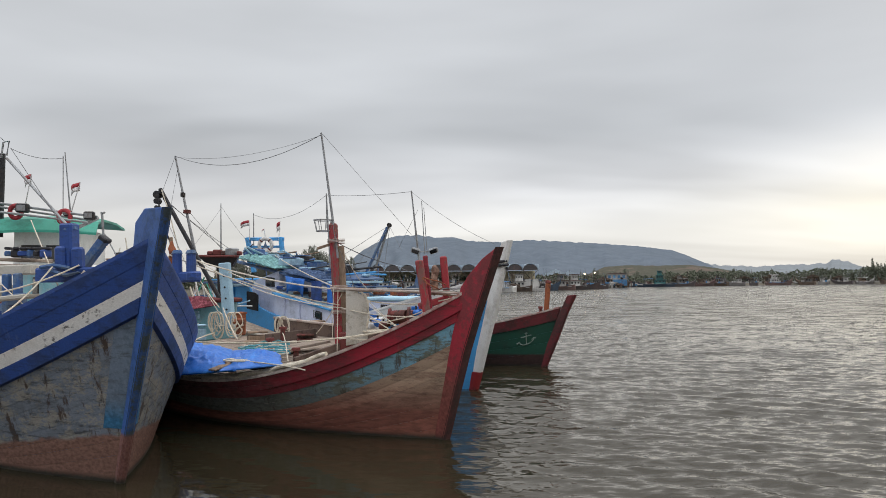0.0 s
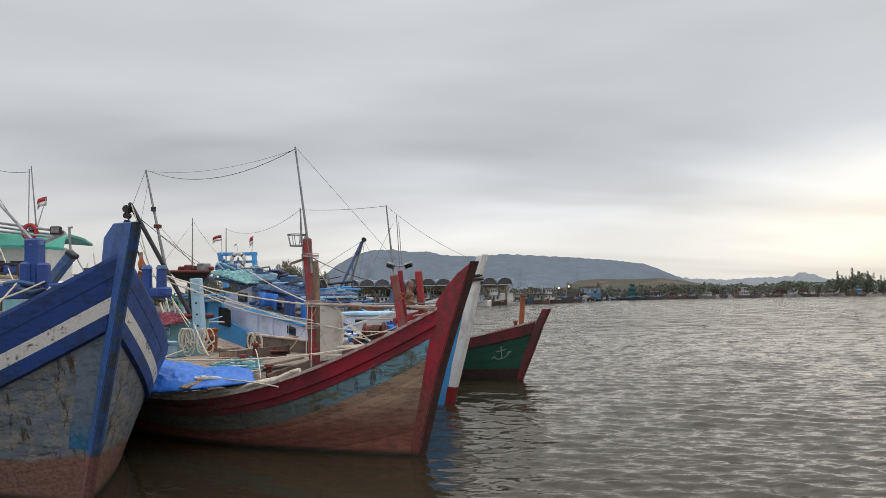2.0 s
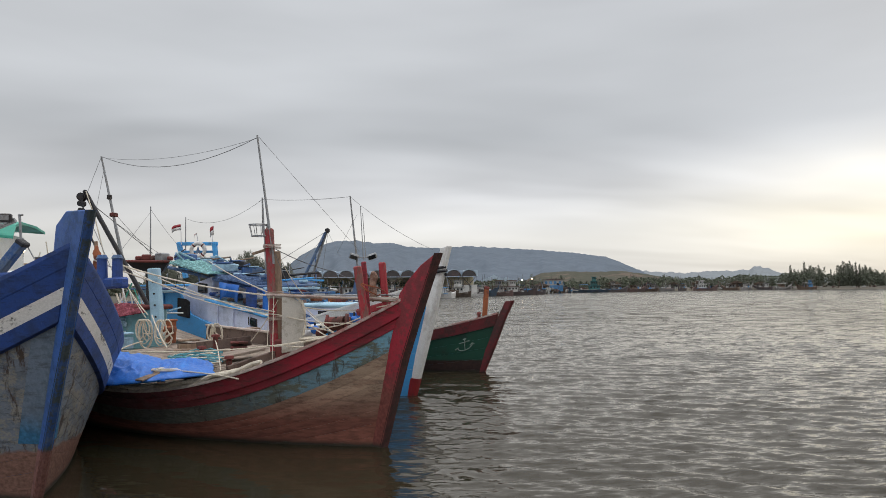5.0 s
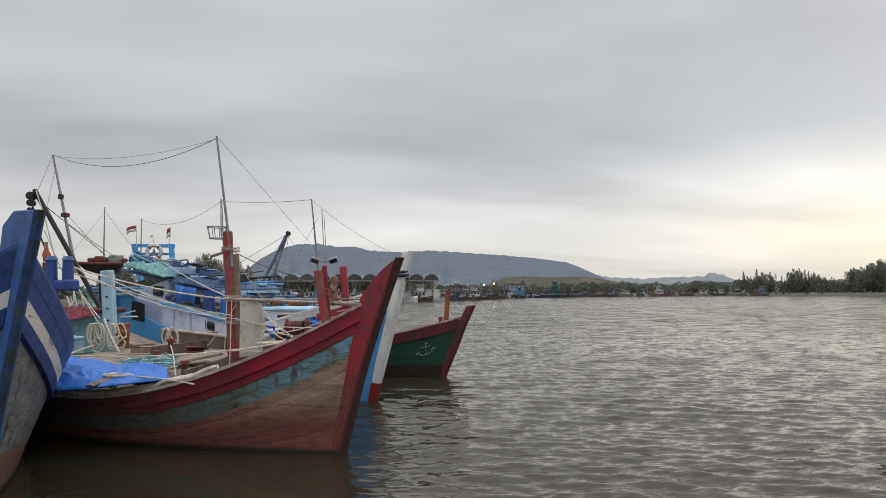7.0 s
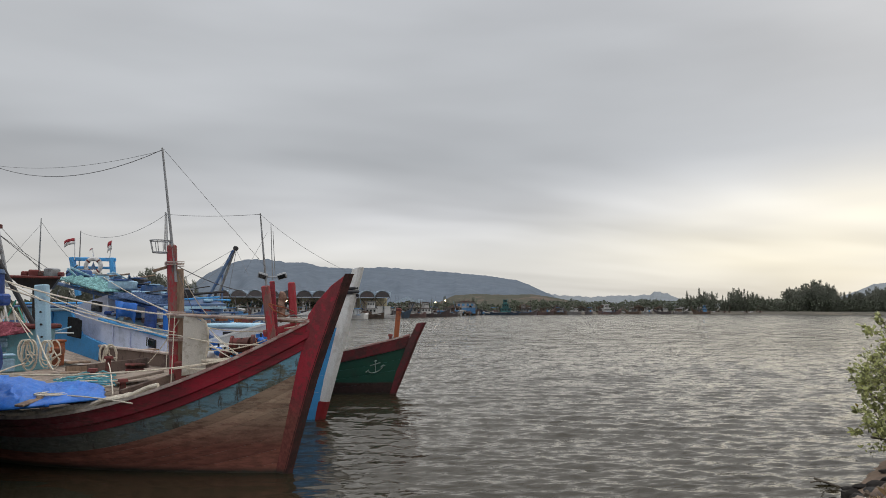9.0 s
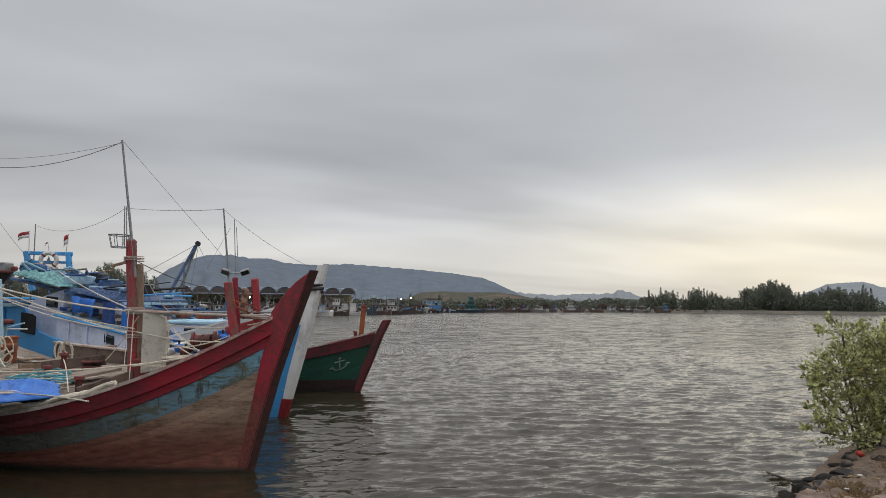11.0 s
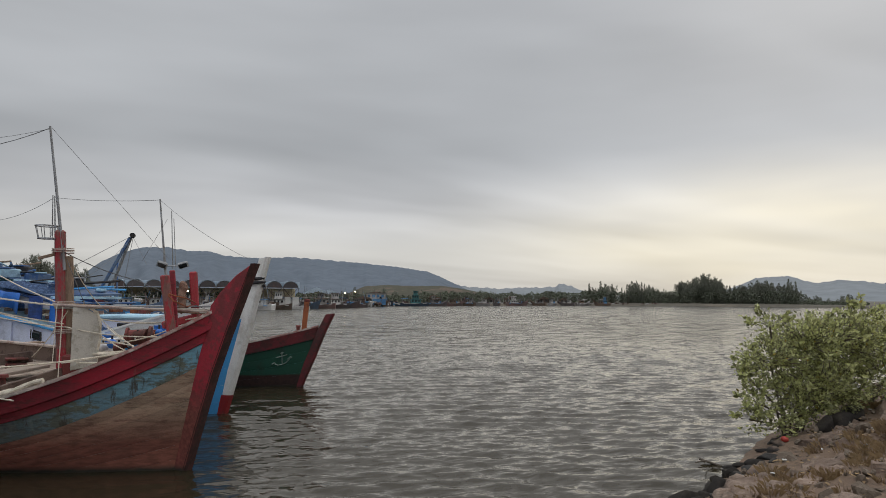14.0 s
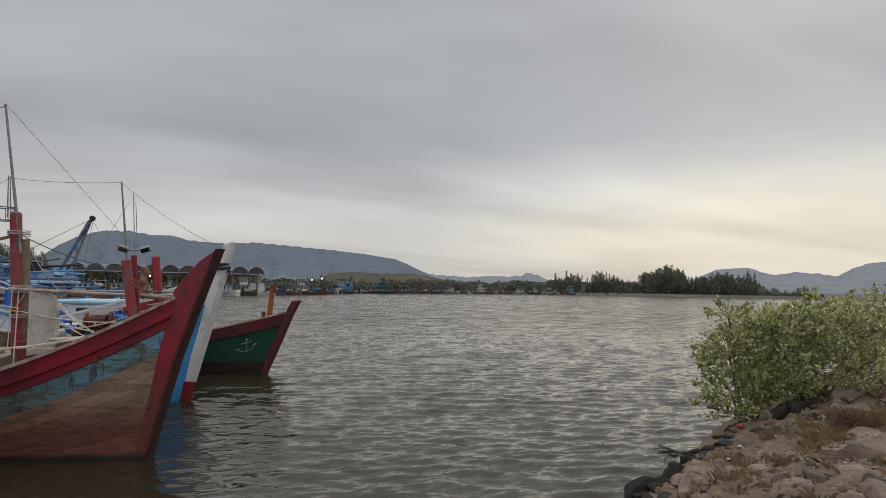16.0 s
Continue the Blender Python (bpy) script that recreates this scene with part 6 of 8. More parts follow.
# two lit lamps behind the wheelhouse
M["lit"] = material("lit_lamp_glass", (0.9, 0.85, 0.75), scale=3, bump=0)
M["lit"].node_tree.nodes["Principled BSDF"].inputs["Emission Color"].default_value = (1.0, 0.72, 0.42, 1)
M["lit"].node_tree.nodes["Principled BSDF"].inputs["Emission Strength"].default_value = 6.0
for at in ((-19.14, 30.00, 4.34), (-18.13, 30.00, 4.35)):
    lp = thing("pole_lamp", at, 0, "lit warm pole lamp behind the boats", "lamp", "lit lamps")
    bm = bmesh.new()
    bmesh.ops.create_uvsphere(bm, u_segments=10, v_segments=8, radius=0.09)
    part("globe", bm, "lit", lp)
    part("post", bar((0, 0, -0.09), (0, 0, -2.2), 0.03, n=6), "dark", lp)
    part("hood", bar((0, 0, 0.08), (0, 0, 0.14), 0.14, 0.03, n=10), "dark", lp)

# ---------------------------------------------------------------- fittings of the green boat
orange_post = thing("samson_post", (2.19, 20.60, 1.51), 0, "orange-brown worn timber post on the green boat", "post")
part("post", beam((2.19, 20.60, 1.42), (2.28, 20.60, 2.48), 0.16, 0.15, 0.02), "orange", orange_post, world=True)
part("top", beam((2.27, 20.60, 2.41), (2.29, 20.60, 2.52), 0.18, 0.17, 0.03), "rustred", orange_post, world=True)
for at in ((1.04, 20.90, 1.14), (2.02, 20.40, 1.57)):
    bo = thing("bollard", at, 0, "small red bollard on the green boat's rail", "bollard", "bollards")
    part("stem", bar((0, 0, -0.15), (0, 0, 0.1), 0.05, n=8), "rustred", bo)
    part("head", bar((0, 0, 0.1), (0, 0, 0.16), 0.08, 0.06, n=8), "rustred", bo)


def on_hull(boat, p, d, dz, side, out=0.012):
    """A place on a hull's outer side, dz metres under the gunwale, just proud of the planks."""
    return boat.matrix_basis @ hull_point(p, d, sheer_z(p, d) - dz, side, -out)


anchor = thing("painted_anchor", on_hull(boat_d, P_D, 1.5, 0.6, -1), 0, "white painted anchor emblem on the green hull", "emblem")
def emblem_line(pts, r=0.014):
    return tube([on_hull(boat_d, P_D, 0.62 + (d - 0.86) * 0.55, 0.68 + (z - 0.7) * 0.62, -1, 0.012) for d, z in pts], r, n=4)
part("shank", emblem_line([(0.90, 0.46), (0.88, 0.6), (0.84, 0.8), (0.80, 0.98)]), "emblem", anchor, world=True)
part("stock", emblem_line([(1.10, 0.58), (0.88, 0.58), (0.68, 0.56)]), "emblem", anchor, world=True)
part("arms", emblem_line([(1.16, 0.8), (1.08, 0.9), (0.96, 0.97), (0.80, 0.98), (0.64, 0.93), (0.54, 0.82), (0.52, 0.72)]), "emblem", anchor, world=True)
part("fluke", emblem_line([(1.24, 0.86), (1.14, 0.78), (1.08, 0.9)], 0.018), "emblem", anchor, world=True)
part("fluke", emblem_line([(0.44, 0.78), (0.53, 0.72), (0.62, 0.8)], 0.018), "emblem", anchor, world=True)
part("eye", emblem_line([(0.90, 0.46), (0.96, 0.43), (0.91, 0.39), (0.85, 0.42), (0.90, 0.46)], 0.014), "emblem", anchor, world=True)
tyre_at = Vector((0.69, 20.30, 0.93))
ty = single("tyre_fender", tube([tyre_at + Vector((0.2 * math.cos(a) * 0.84, -0.2 * math.cos(a) * 0.2, 0.2 * math.sin(a))) for a in [i * math.tau / 20 for i in range(20)]], 0.06, n=8, closed=True), "rubber", "black tyre fender hung on the green boat", "tyre", smooth=True)
rope_ring = single("rope_collar", tube([boat_c.matrix_basis @ Vector((0.80 + 0.20 * math.cos(a), 0.12 * math.sin(a), 2.80 + 0.008 * k)) for k, a in enumerate([i * 0.6 for i in range(22)])], 0.035), "dark", "dark rope collar round the white stem", "rope")

# ---------------------------------------------------------------- ropes and wires
ROPES = (
    ((-3.87, 9.90, 1.63), (-1.12, 12.00, 1.66), 0.10, 0.017), ((-6.32, 14.50, 3.13), (-2.50, 12.90, 2.39), 0.10, 0.024),
    ((-6.29, 15.00, 3.05), (-2.30, 12.80, 2.02), 0.2, 0.014), ((-4.67, 10.60, 3.00), (-2.36, 12.80, 2.08), 0.1, 0.016), ((-2.30, 12.80, 2.02), (-0.67, 12.20, 1.88), 0.06, 0.015),
    ((-2.38, 12.80, 2.39), (-2.35, 12.60, 1.14), 0.0, 0.012), ((-2.47, 12.80, 2.39), (-2.47, 12.70, 1.43), 0.0, 0.01), ((-2.30, 12.80, 2.30), (-3.01, 13.50, 1.47), 0.05, 0.012),
    ((-6.24, 8.90, 1.47), (-5.86, 9.90, 2.51), 0.1, 0.016), ((-6.85, 9.50, 2.40), (-5.84, 10.00, 2.83), 0.05, 0.02), ((-7.58, 10.50, 2.57), (-6.11, 9.50, 2.05), 0.03, 0.012),
    ((-9.72, 14.00, 3.98), (-6.13, 10.00, 2.38), 0.0, 0.014), ((-5.71, 14.90, 1.96), (-6.55, 15.40, 2.82), 0.05, 0.016), ((-5.75, 14.90, 1.89), (-6.97, 15.80, 3.40), 0.1, 0.012),
    ((-2.26, 12.40, 1.45), (0.34, 11.20, 2.25), 0.12, 0.016), ((-1.78, 13.00, 1.85), (-0.91, 12.00, 1.54), 0.05, 0.014), ((-1.91, 12.80, 2.30), (-0.76, 12.00, 1.51), 0.08, 0.012),
    ((-2.27, 12.90, 3.08), (-1.92, 14.00, 2.27), 0.1, 0.012), ((-2.95, 11.50, 1.14), (-3.73, 13.50, 1.48), -0.1, 0.014), ((-3.65, 11.20, 1.18), (-2.31, 10.40, 1.14), -0.02, 0.016),
)
for a, b, drop, r in ROPES:
    single("mooring_rope", tube(sag(a, b, drop), r * 0.72, n=6), "rope", "slack cream rope stretched between the boats", "rope", "mooring ropes")
WIRES = (
    ((-7.91, 17.00, 5.97), (-2.74, 12.95, 5.50), 0.42, 0.011), ((-7.91, 17.00, 5.94), (-2.75, 12.95, 5.48), 0.2, 0.006), ((-11.04, 16.90, 5.97), (-12.51, 16.80, 6.27), 0.12, 0.012),
    ((-4.55, 20.00, 5.23), (-1.35, 16.00, 4.73), 0.05, 0.009), ((-9.01, 25.50, 5.26), (-4.56, 20.00, 5.23), 0.4, 0.009), ((-1.35, 16.00, 4.73), (0.67, 14.80, 3.35), 0.1, 0.007),
    ((-2.73, 12.95, 5.50), (-1.12, 16.00, 3.40), 0.0, 0.006), ((-7.91, 17.00, 5.96), (-8.02, 16.50, 4.85), 0.0, 0.009), ((-7.84, 17.00, 5.60), (-7.84, 16.60, 4.34), 0.0, 0.007),
    ((-7.95, 16.50, 4.75), (-7.20, 18.50, 3.53), 0.0, 0.014), ((-7.91, 16.50, 4.70), (-7.22, 22.00, 2.93), 0.1, 0.011), ((-7.58, 17.00, 4.53), (-7.33, 19.00, 3.39), 0.0, 0.009),
    ((-7.41, 17.00, 3.46), (-9.71, 24.00, 5.34), 0.0, 0.009), ((-2.94, 22.00, 4.42), (-3.50, 18.00, 3.30), 0.0, 0.012), ((-2.94, 22.00, 4.38), (-3.26, 18.00, 2.99), 0.1, 0.009),
    ((-2.42, 12.90, 3.31), (-1.51, 14.50, 2.88), 0.05, 0.014), ((-1.51, 14.50, 2.88), (0.40, 11.30, 2.21), 0.02, 0.01), ((-2.90, 22.00, 4.38), (-3.00, 21.00, 2.42), 0.0, 0.012),
    ((-2.90, 22.00, 4.38), (-2.18, 20.00, 3.45), 0.0, 0.009), ((-1.18, 16.00, 4.30), (-1.83, 17.00, 3.39), 0.0, 0.006), ((-12.47, 16.80, 6.24), (-9.68, 15.00, 3.94), 0.0, 0.014),
    ((-12.68, 16.80, 6.46), (-12.80, 16.00, 6.97), 0.0, 0.012), ((-6.47, 14.00, 3.80), (-5.57, 13.00, 2.89), 0.0, 0.01), ((-2.42, 12.90, 3.53), (-2.48, 12.90, 3.19), 0.0, 0.01),
    ((-9.71, 24.00, 5.45), (-8.82, 24.50, 4.07), 0.05, 0.009), ((-2.36, 12.80, 3.19), (-2.02, 12.90, 2.30), 0.0, 0.01),
)
for a, b, drop, r in WIRES:
    single("rigging_wire", tube(sag(a, b, drop), r * 0.6, n=5), "wire", "thin dark rigging wire between masts", "wire", "rigging wires")

# rope laid along the blue bulwark
for side, d0, d1 in ((-1, 0.7, 3.4),):
    pts = []
    for i in range(34):
        d = d0 + (d1 - d0) * i / 33
        pts.append(boat_a.matrix_basis @ (hull_point(P_A, d, sheer_z(P_A, d), side, 0.04) + Vector((0, 0.02 * math.sin(i * 0.8), 0.065))))
    single("mooring_rope", tube(pts, 0.014, n=6), "rope", "thin pale rope laid along the blue bulwark", "rope", "mooring ropes")
MORE_ROPES = (
    ((-8.14, 24.50, 3.84), (-2.48, 12.90, 2.43), 0.08, 0.012), ((-6.03, 16.00, 2.83), (-1.16, 12.30, 1.72), 0.1, 0.012),
    ((-5.62, 14.90, 1.95), (-4.82, 13.80, 1.33), 0.05, 0.014),
    ((-5.77, 14.80, 1.38), (-5.92, 14.00, 1.26), -0.02, 0.016),     ((-1.95, 13.00, 2.18), (0.22, 12.00, 2.30), 0.14, 0.012), ((-2.02, 12.30, 1.46), (-0.70, 12.00, 1.59), 0.05, 0.014), ((-1.82, 12.90, 1.74), (-0.42, 12.30, 2.09), 0.1, 0.011),
    ((-2.22, 15.50, 1.91), (-0.83, 12.60, 1.44), 0.05, 0.011), ((-1.29, 12.40, 1.45), (-0.08, 12.00, 2.05), 0.06, 0.013),     ((-6.50, 9.20, 1.82), (-6.04, 9.40, 2.10), 0.04, 0.012),
    ((-6.27, 10.00, 2.83), (-6.34, 9.00, 2.08), 0.06, 0.013), ((-6.03, 9.90, 2.38), (-5.75, 10.00, 2.74), 0.03, 0.02),
)
for a, b, drop, r in MORE_ROPES:
    single("mooring_rope", tube(sag(a, b, drop), r, n=5), "rope", "thin slack cream rope among the boats", "rope", "mooring ropes")
# rope heap on the foredeck by the board
for k in range(5):
    c = Vector((-1.34, 12.70, 1.54)) + Vector((0.16 * k - 0.3, 0.05 * k, 0.0))
    single("rope_coil", coil(c, 0.2 + 0.03 * k, 3, 0.018, "rope", 1, k), "rope", "heaped cream rope on the foredeck", "rope", "rope coils")
# floats, tubs and boxes on the decks
rr = random.Random(41)
for at, s, mat in (((-4.69, 14.60, 1.31), 0.3, "rawwood"), ((-3.40, 14.00, 1.31), 0.26, "rustred"), ((-4.35, 13.40, 1.23), 0.22, "rawwood"), ((-2.38, 15.00, 1.66), 0.34, "pale"), ((-1.93, 14.80, 1.60), 0.26, "white"), ((-2.92, 15.60, 1.71), 0.3, "sky"), ((-3.90, 16.60, 1.44), 0.26, "rawwood"), ((-6.30, 15.00, 1.43), 0.3, "pale")):
    tb = thing("deck_box", at, rr.uniform(0, 90), "weathered painted box standing on the deck", "box", "deck boxes")
    part("body", block(0, 0, -0.1, s * 1.3, s, s * 0.9, 0, 0.02), mat, tb)
    part("lid", block(0, 0, s * 0.36, s * 1.36, s * 1.06, 0.04, 0, 0.01), mat, tb)
for k in range(7):
    at = Vector((-1.99, 14.00, 1.53)).lerp(Vector((-0.93, 13.40, 1.82)), k / 6) + Vector((0, rr.uniform(-0.2, 0.2), rr.uniform(-0.05, 0.1)))
    bm = bmesh.new()
    bmesh.ops.create_uvsphere(bm, u_segments=12, v_segments=8, radius=rr.uniform(0.07, 0.12))
    fl = thing("net_float", at, 0, "round plastic net float on the foredeck", "float", "net floats")
    part("ball", bm, ("flagwhite", "tarp", "rustred", "pale", "flagwhite", "orange", "tarp")[k], fl, smooth=True)
    part("eye", bar((0, 0, 0.06), (0, 0, 0.15), 0.02, n=6), "dark", fl)

for k, az in enumerate((5.26, 7.33, 8.19, -5.5)):
    at = polar(az, far_r(az) - 1, (3.3, 4.2, 4.7, 4.0)[k])
    lp = thing("quay_lamp", at, 0, "lit lamp on a pole along the quay", "lamp", "quay lamps")
    bm = bmesh.new()
    bmesh.ops.create_uvsphere(bm, u_segments=10, v_segments=8, radius=0.2)
    part("globe", bm, "lit", lp)
    part("post", bar((0, 0, -0.2), (0, 0, -4.8), 0.08, n=6), "dark", lp)

# ---------------------------------------------------------------- rocky bank
def boulder(name, at, size, rz, mat, seed, label, group):
    """A worn stone, flattened underneath."""
    bm = bmesh.new()
    bmesh.ops.create_icosphere(bm, subdivisions=3, radius=1)
    off = Vector((seed * 3.1, seed * 1.7, seed))
    pr = random.Random(int(seed * 1000))
    planes = [(Vector((pr.gauss(0, 1), pr.gauss(0, 1), pr.gauss(0, 0.8))).normalized(), pr.uniform(0.45, 0.72)) for _ in range(10)]
    for v in bm.verts:
        n = v.co.normalized()
        k = 1 + 0.30 * noise.noise(n * 1.1 + off) + 0.12 * noise.noise(n * 2.7 + off)
        k += 0.05 * noise.noise(n * 6.5 + off) + 0.10 * (0.4 - abs(noise.noise(n * 3.3 + off * 2)))
        c = n * k
        # facets: planes cut across the stone
        for pl, lim in planes:
            over = c.dot(pl) - lim
            if over > 0:
                c -= pl * over * 0.97
        c *= 1 + 0.035 * noise.noise(n * 9 + off) + 0.02 * noise.noise(n * 19 + off)
        v.co = Vector((c.x * size[0], c.y * size[1], c.z * size[2]))
    bm.transform(pose(*at, 0, 0, rz))
    return single(name, bm, mat, label, "rock", group, smooth=True)


def slab(at, size, rz, seed):
    """A big weathered slab bedded in the slope: smooth rounded back, a broken edge and shallow runnels along its length."""
    bm = bmesh.new()
    bmesh.ops.create_icosphere(bm, subdivisions=5, radius=1)
    off = Vector((seed * 2.3, seed * 1.1, seed * 0.7))
    pr = random.Random(int(seed * 100))
    planes = [(Vector((pr.gauss(0, 1), pr.gauss(0, 1), pr.gauss(0, 0.75))).normalized(), pr.uniform(0.48, 0.8)) for _ in range(11)]
    for v in bm.verts:
        n = v.co.normalized()
        c = Vector((math.copysign(abs(n.x) ** 0.8, n.x), math.copysign(abs(n.y) ** 0.75, n.y), math.copysign(abs(n.z) ** 0.7, n.z)))
        c *= 1 + 0.20 * noise.noise(n * 1.2 + off)
        for pl, lim in planes:
            over = c.dot(pl) - lim
            if over > 0:
                c -= pl * over * 0.96
        run = noise.noise(Vector((c.x * 1.1, c.y * 4.2, seed)))
        c.z += 0.22 * run - 0.10 * abs(noise.noise(Vector((c.x * 3, c.y * 6, seed + 5)))) + 0.05 * noise.noise(n * 12 + off)
        w = Vector((c.x * size[0], c.y * size[1], c.z * size[2]))
        w.z += 0.07 * noise.noise(Vector((w.x * 1.6, w.y * 4.5, seed))) + 0.028 * noise.noise(w * 7 + off) + 0.012 * noise.noise(w * 17 + off) - 0.05 * max(0.0, 0.18 - abs(noise.noise(Vector((w.x * 0.9, w.y * 2.2, seed + 9))))) / 0.18
        v.co = w
    bm.transform(pose(*at, -9, -2, rz))
    return single("rock_slab", bm, "rock", "large smooth brown rock slab bedded in the bank", "rock", "bank slabs", smooth=True)


rr = random.Random(23)
placed = []
for k in range(1400):
    u = rr.random()
    q = 0.55 + 4.4 * rr.random()
    x, y = 4.2 + 11.0 * u + q * 0.62, 6.15 + 6.4 * u - q * 0.78
    qq = shore_distance(x, y)
    if qq < 0.7 or math.hypot(x - 0.8, y - 0.3) < 3.6 or len(placed) >= 80:
        continue
    s = rr.choice((rr.uniform(0.28, 0.5), rr.uniform(0.45, 0.8), rr.uniform(0.7, 1.1)))
    s = min(s, qq * 0.7)
    if any(math.hypot((x - a) * 0.7, (y - b) * 0.9) < (s + c) * 0.55 for a, b, c in placed):
        continue
    placed.append((x, y, s))
    slab((x, y, bank_z(x, y) - 0.02), (s * rr.uniform(1.3, 1.9), s * rr.uniform(0.6, 0.85), s * rr.uniform(0.22, 0.36)), 36 + rr.gauss(0, 16), 1.0 + k * 0.013)
wet = []
for k in range(700):
    u = rr.random()
    x, y = 4.0 + 9.0 * u + rr.uniform(-0.3, 0.5), 6.1 + 5.4 * u + rr.uniform(-0.6, 0.2)
    qq = shore_distance(x, y)
    if not -0.05 < qq < 0.62 or len(wet) > 54:
        continue
    s = rr.uniform(0.10, 0.24)
    if any(math.hypot(x - a, y - b) < (s + c) * 0.62 for a, b, c in wet):
        continue
    wet.append((x, y, s))
    boulder("boulder", (x, y, bank_z(x, y) - s * 0.1), (s * rr.uniform(1.1, 1.7), s * rr.uniform(0.7, 1.0), s * rr.uniform(0.35, 0.6)), 36 + rr.gauss(0, 30),
            "wetrock" if qq < 0.4 else "rock", k * 0.37, "dark wet boulder at the waterline" if qq < 0.4 else "brown stone above the waterline", "bank boulders")
# near-black stones stand in for the dark hollow under the bush
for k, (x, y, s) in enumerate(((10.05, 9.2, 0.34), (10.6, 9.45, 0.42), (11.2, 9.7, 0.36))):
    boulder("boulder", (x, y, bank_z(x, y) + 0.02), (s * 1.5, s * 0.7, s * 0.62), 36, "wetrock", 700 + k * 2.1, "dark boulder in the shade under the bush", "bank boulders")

for k, (at, size) in enumerate((((5.89, 7.38, 0.02), (0.42, 0.26, 0.22)), ((6.54, 7.49, 0.05), (0.34, 0.24, 0.2)), ((7.35, 8.20, 0.06), (0.2, 0.16, 0.17)), ((7.96, 8.43, 0.06), (0.3, 0.2, 0.16)), ((8.95, 9.06, 0.06), (0.34, 0.2, 0.14)))):
    boulder("boulder", at, size, 25 + 13 * k, "wetrock", 400 + k * 1.3, "dark wet boulder at the waterline", "bank boulders")

# dry grass tufts and weeds on the bank
def grass_tuft(bm, at, h, n, rr):
    for k in range(n):
        a = rr.random() * math.tau
        lean = rr.uniform(0.1, 0.75)
        hh = h * rr.uniform(0.5, 1.1)
        w = rr.uniform(0.0012, 0.0028)
        d = Vector((math.cos(a), math.sin(a), 0))
        s = Vector((-d.y, d.x, 0)) * w
        b = Vector(at) + d * rr.uniform(0, 0.13)
        m_ = b + d * lean * hh * 0.4 + Vector((0, 0, hh * 0.6))
        t = b + d * lean * hh + Vector((0, 0, hh * (0.95 - 0.4 * lean)))
        v = [bm.verts.new(p) for p in (b - s, b + s, m_ + s * 0.7, t, m_ - s * 0.7)]
        bm.faces.new(v)


rr = random.Random(8)
bm = bmesh.new()
for k in range(1000):
    u = rr.random()
    q = 0.5 + 4.6 * rr.random()
    x, y = 4.6 + 11.5 * u + q * 0.62, 6.45 + 6.7 * u - q * 0.78
    if shore_distance(x, y) < 0.5 or math.hypot(x - 0.8, y - 0.3) < 3:
        continue
    if noise.noise(Vector((x * 0.8, y * 0.8, 9))) < -0.05:
        continue
    grass_tuft(bm, (x, y, bank_z(x, y) - 0.02), rr.uniform(0.05, 0.2), rr.randint(20, 64), rr)
for k in range(60):
    a, q = rr.random() * math.tau, 0.30 * rr.random() ** 0.5
    x, y = 9.75 + q * math.cos(a), 7.55 + q * math.sin(a)
    grass_tuft(bm, (x, y, bank_z(x, y)), 0.30 * (1.15 - q), 12, rr)
single("dry_grass", bm, "drygrass", "dry straw-coloured grass tufts over the bank", "grass", kind="stuff")
# loose stones, clods and fallen leaves
rr = random.Random(31)
bm = bmesh.new()
M["clods"] = material("loose_stones_and_clods", (0.13, 0.10, 0.075), (0.19, 0.155, 0.12), (0.06, 0.046, 0.036), 5, 0.5, 0.9, bump=0.5)
for k in range(620):
    u = rr.random()
    q = 0.05 + 4.8 * rr.random() ** 1.2
    x, y = 4.6 + 11.5 * u + q * 0.62 + rr.uniform(-0.3, 0.3), 6.45 + 6.7 * u - q * 0.78 + rr.uniform(-0.3, 0.3)
    if shore_distance(x, y) < 0.03 or math.hypot(x - 0.8, y - 0.3) < 2.6:
        continue
    s = rr.uniform(0.015, 0.07) if rr.random() < 0.85 else rr.uniform(0.07, 0.13)
    m = pose(x, y, bank_z(x, y) + s * 0.2, rr.uniform(0, 360), rr.uniform(0, 360), rr.uniform(0, 360)) @ Matrix.Diagonal((s * rr.uniform(0.8, 1.6), s, s * rr.uniform(0.5, 0.9), 1))
    r = bmesh.ops.create_icosphere(bm, subdivisions=1, radius=1, matrix=m)
    for v in r["verts"]:
        v.co += Vector((rr.uniform(-1, 1), rr.uniform(-1, 1), rr.uniform(-1, 1))) * s * 0.16
single("loose_stones", bm, "clods", "loose stones and clods strewn over the bank", "stones", kind="stuff")
bm = bmesh.new()
for k in range(2200):
    u = rr.random()
    q = 0.2 + 4.5 * rr.random()
    x, y = 4.6 + 11.5 * u + q * 0.62, 6.45 + 6.7 * u - q * 0.78
    if shore_distance(x, y) < 0.2 or math.hypot(x - 0.8, y - 0.3) < 2.6:
        continue
    c = Vector((x, y, bank_z(x, y) + rr.uniform(0.0, 0.05)))
    a = rr.random() * math.tau
    d = Vector((math.cos(a), math.sin(a), rr.uniform(-0.3, 0.4))) * rr.uniform(0.03, 0.07)
    e = Vector((-math.sin(a), math.cos(a), rr.uniform(-0.3, 0.3))) * rr.uniform(0.01, 0.03)
    bm.faces.new([bm.verts.new(c + w) for w in (-d, e, d, -e)])
shrub = thing("dry_shrub", (9.35, 7.25, bank_z(9.35, 7.25)), 0, "small dead brown shrub on the bank", "shrub")
tb = bmesh.new()
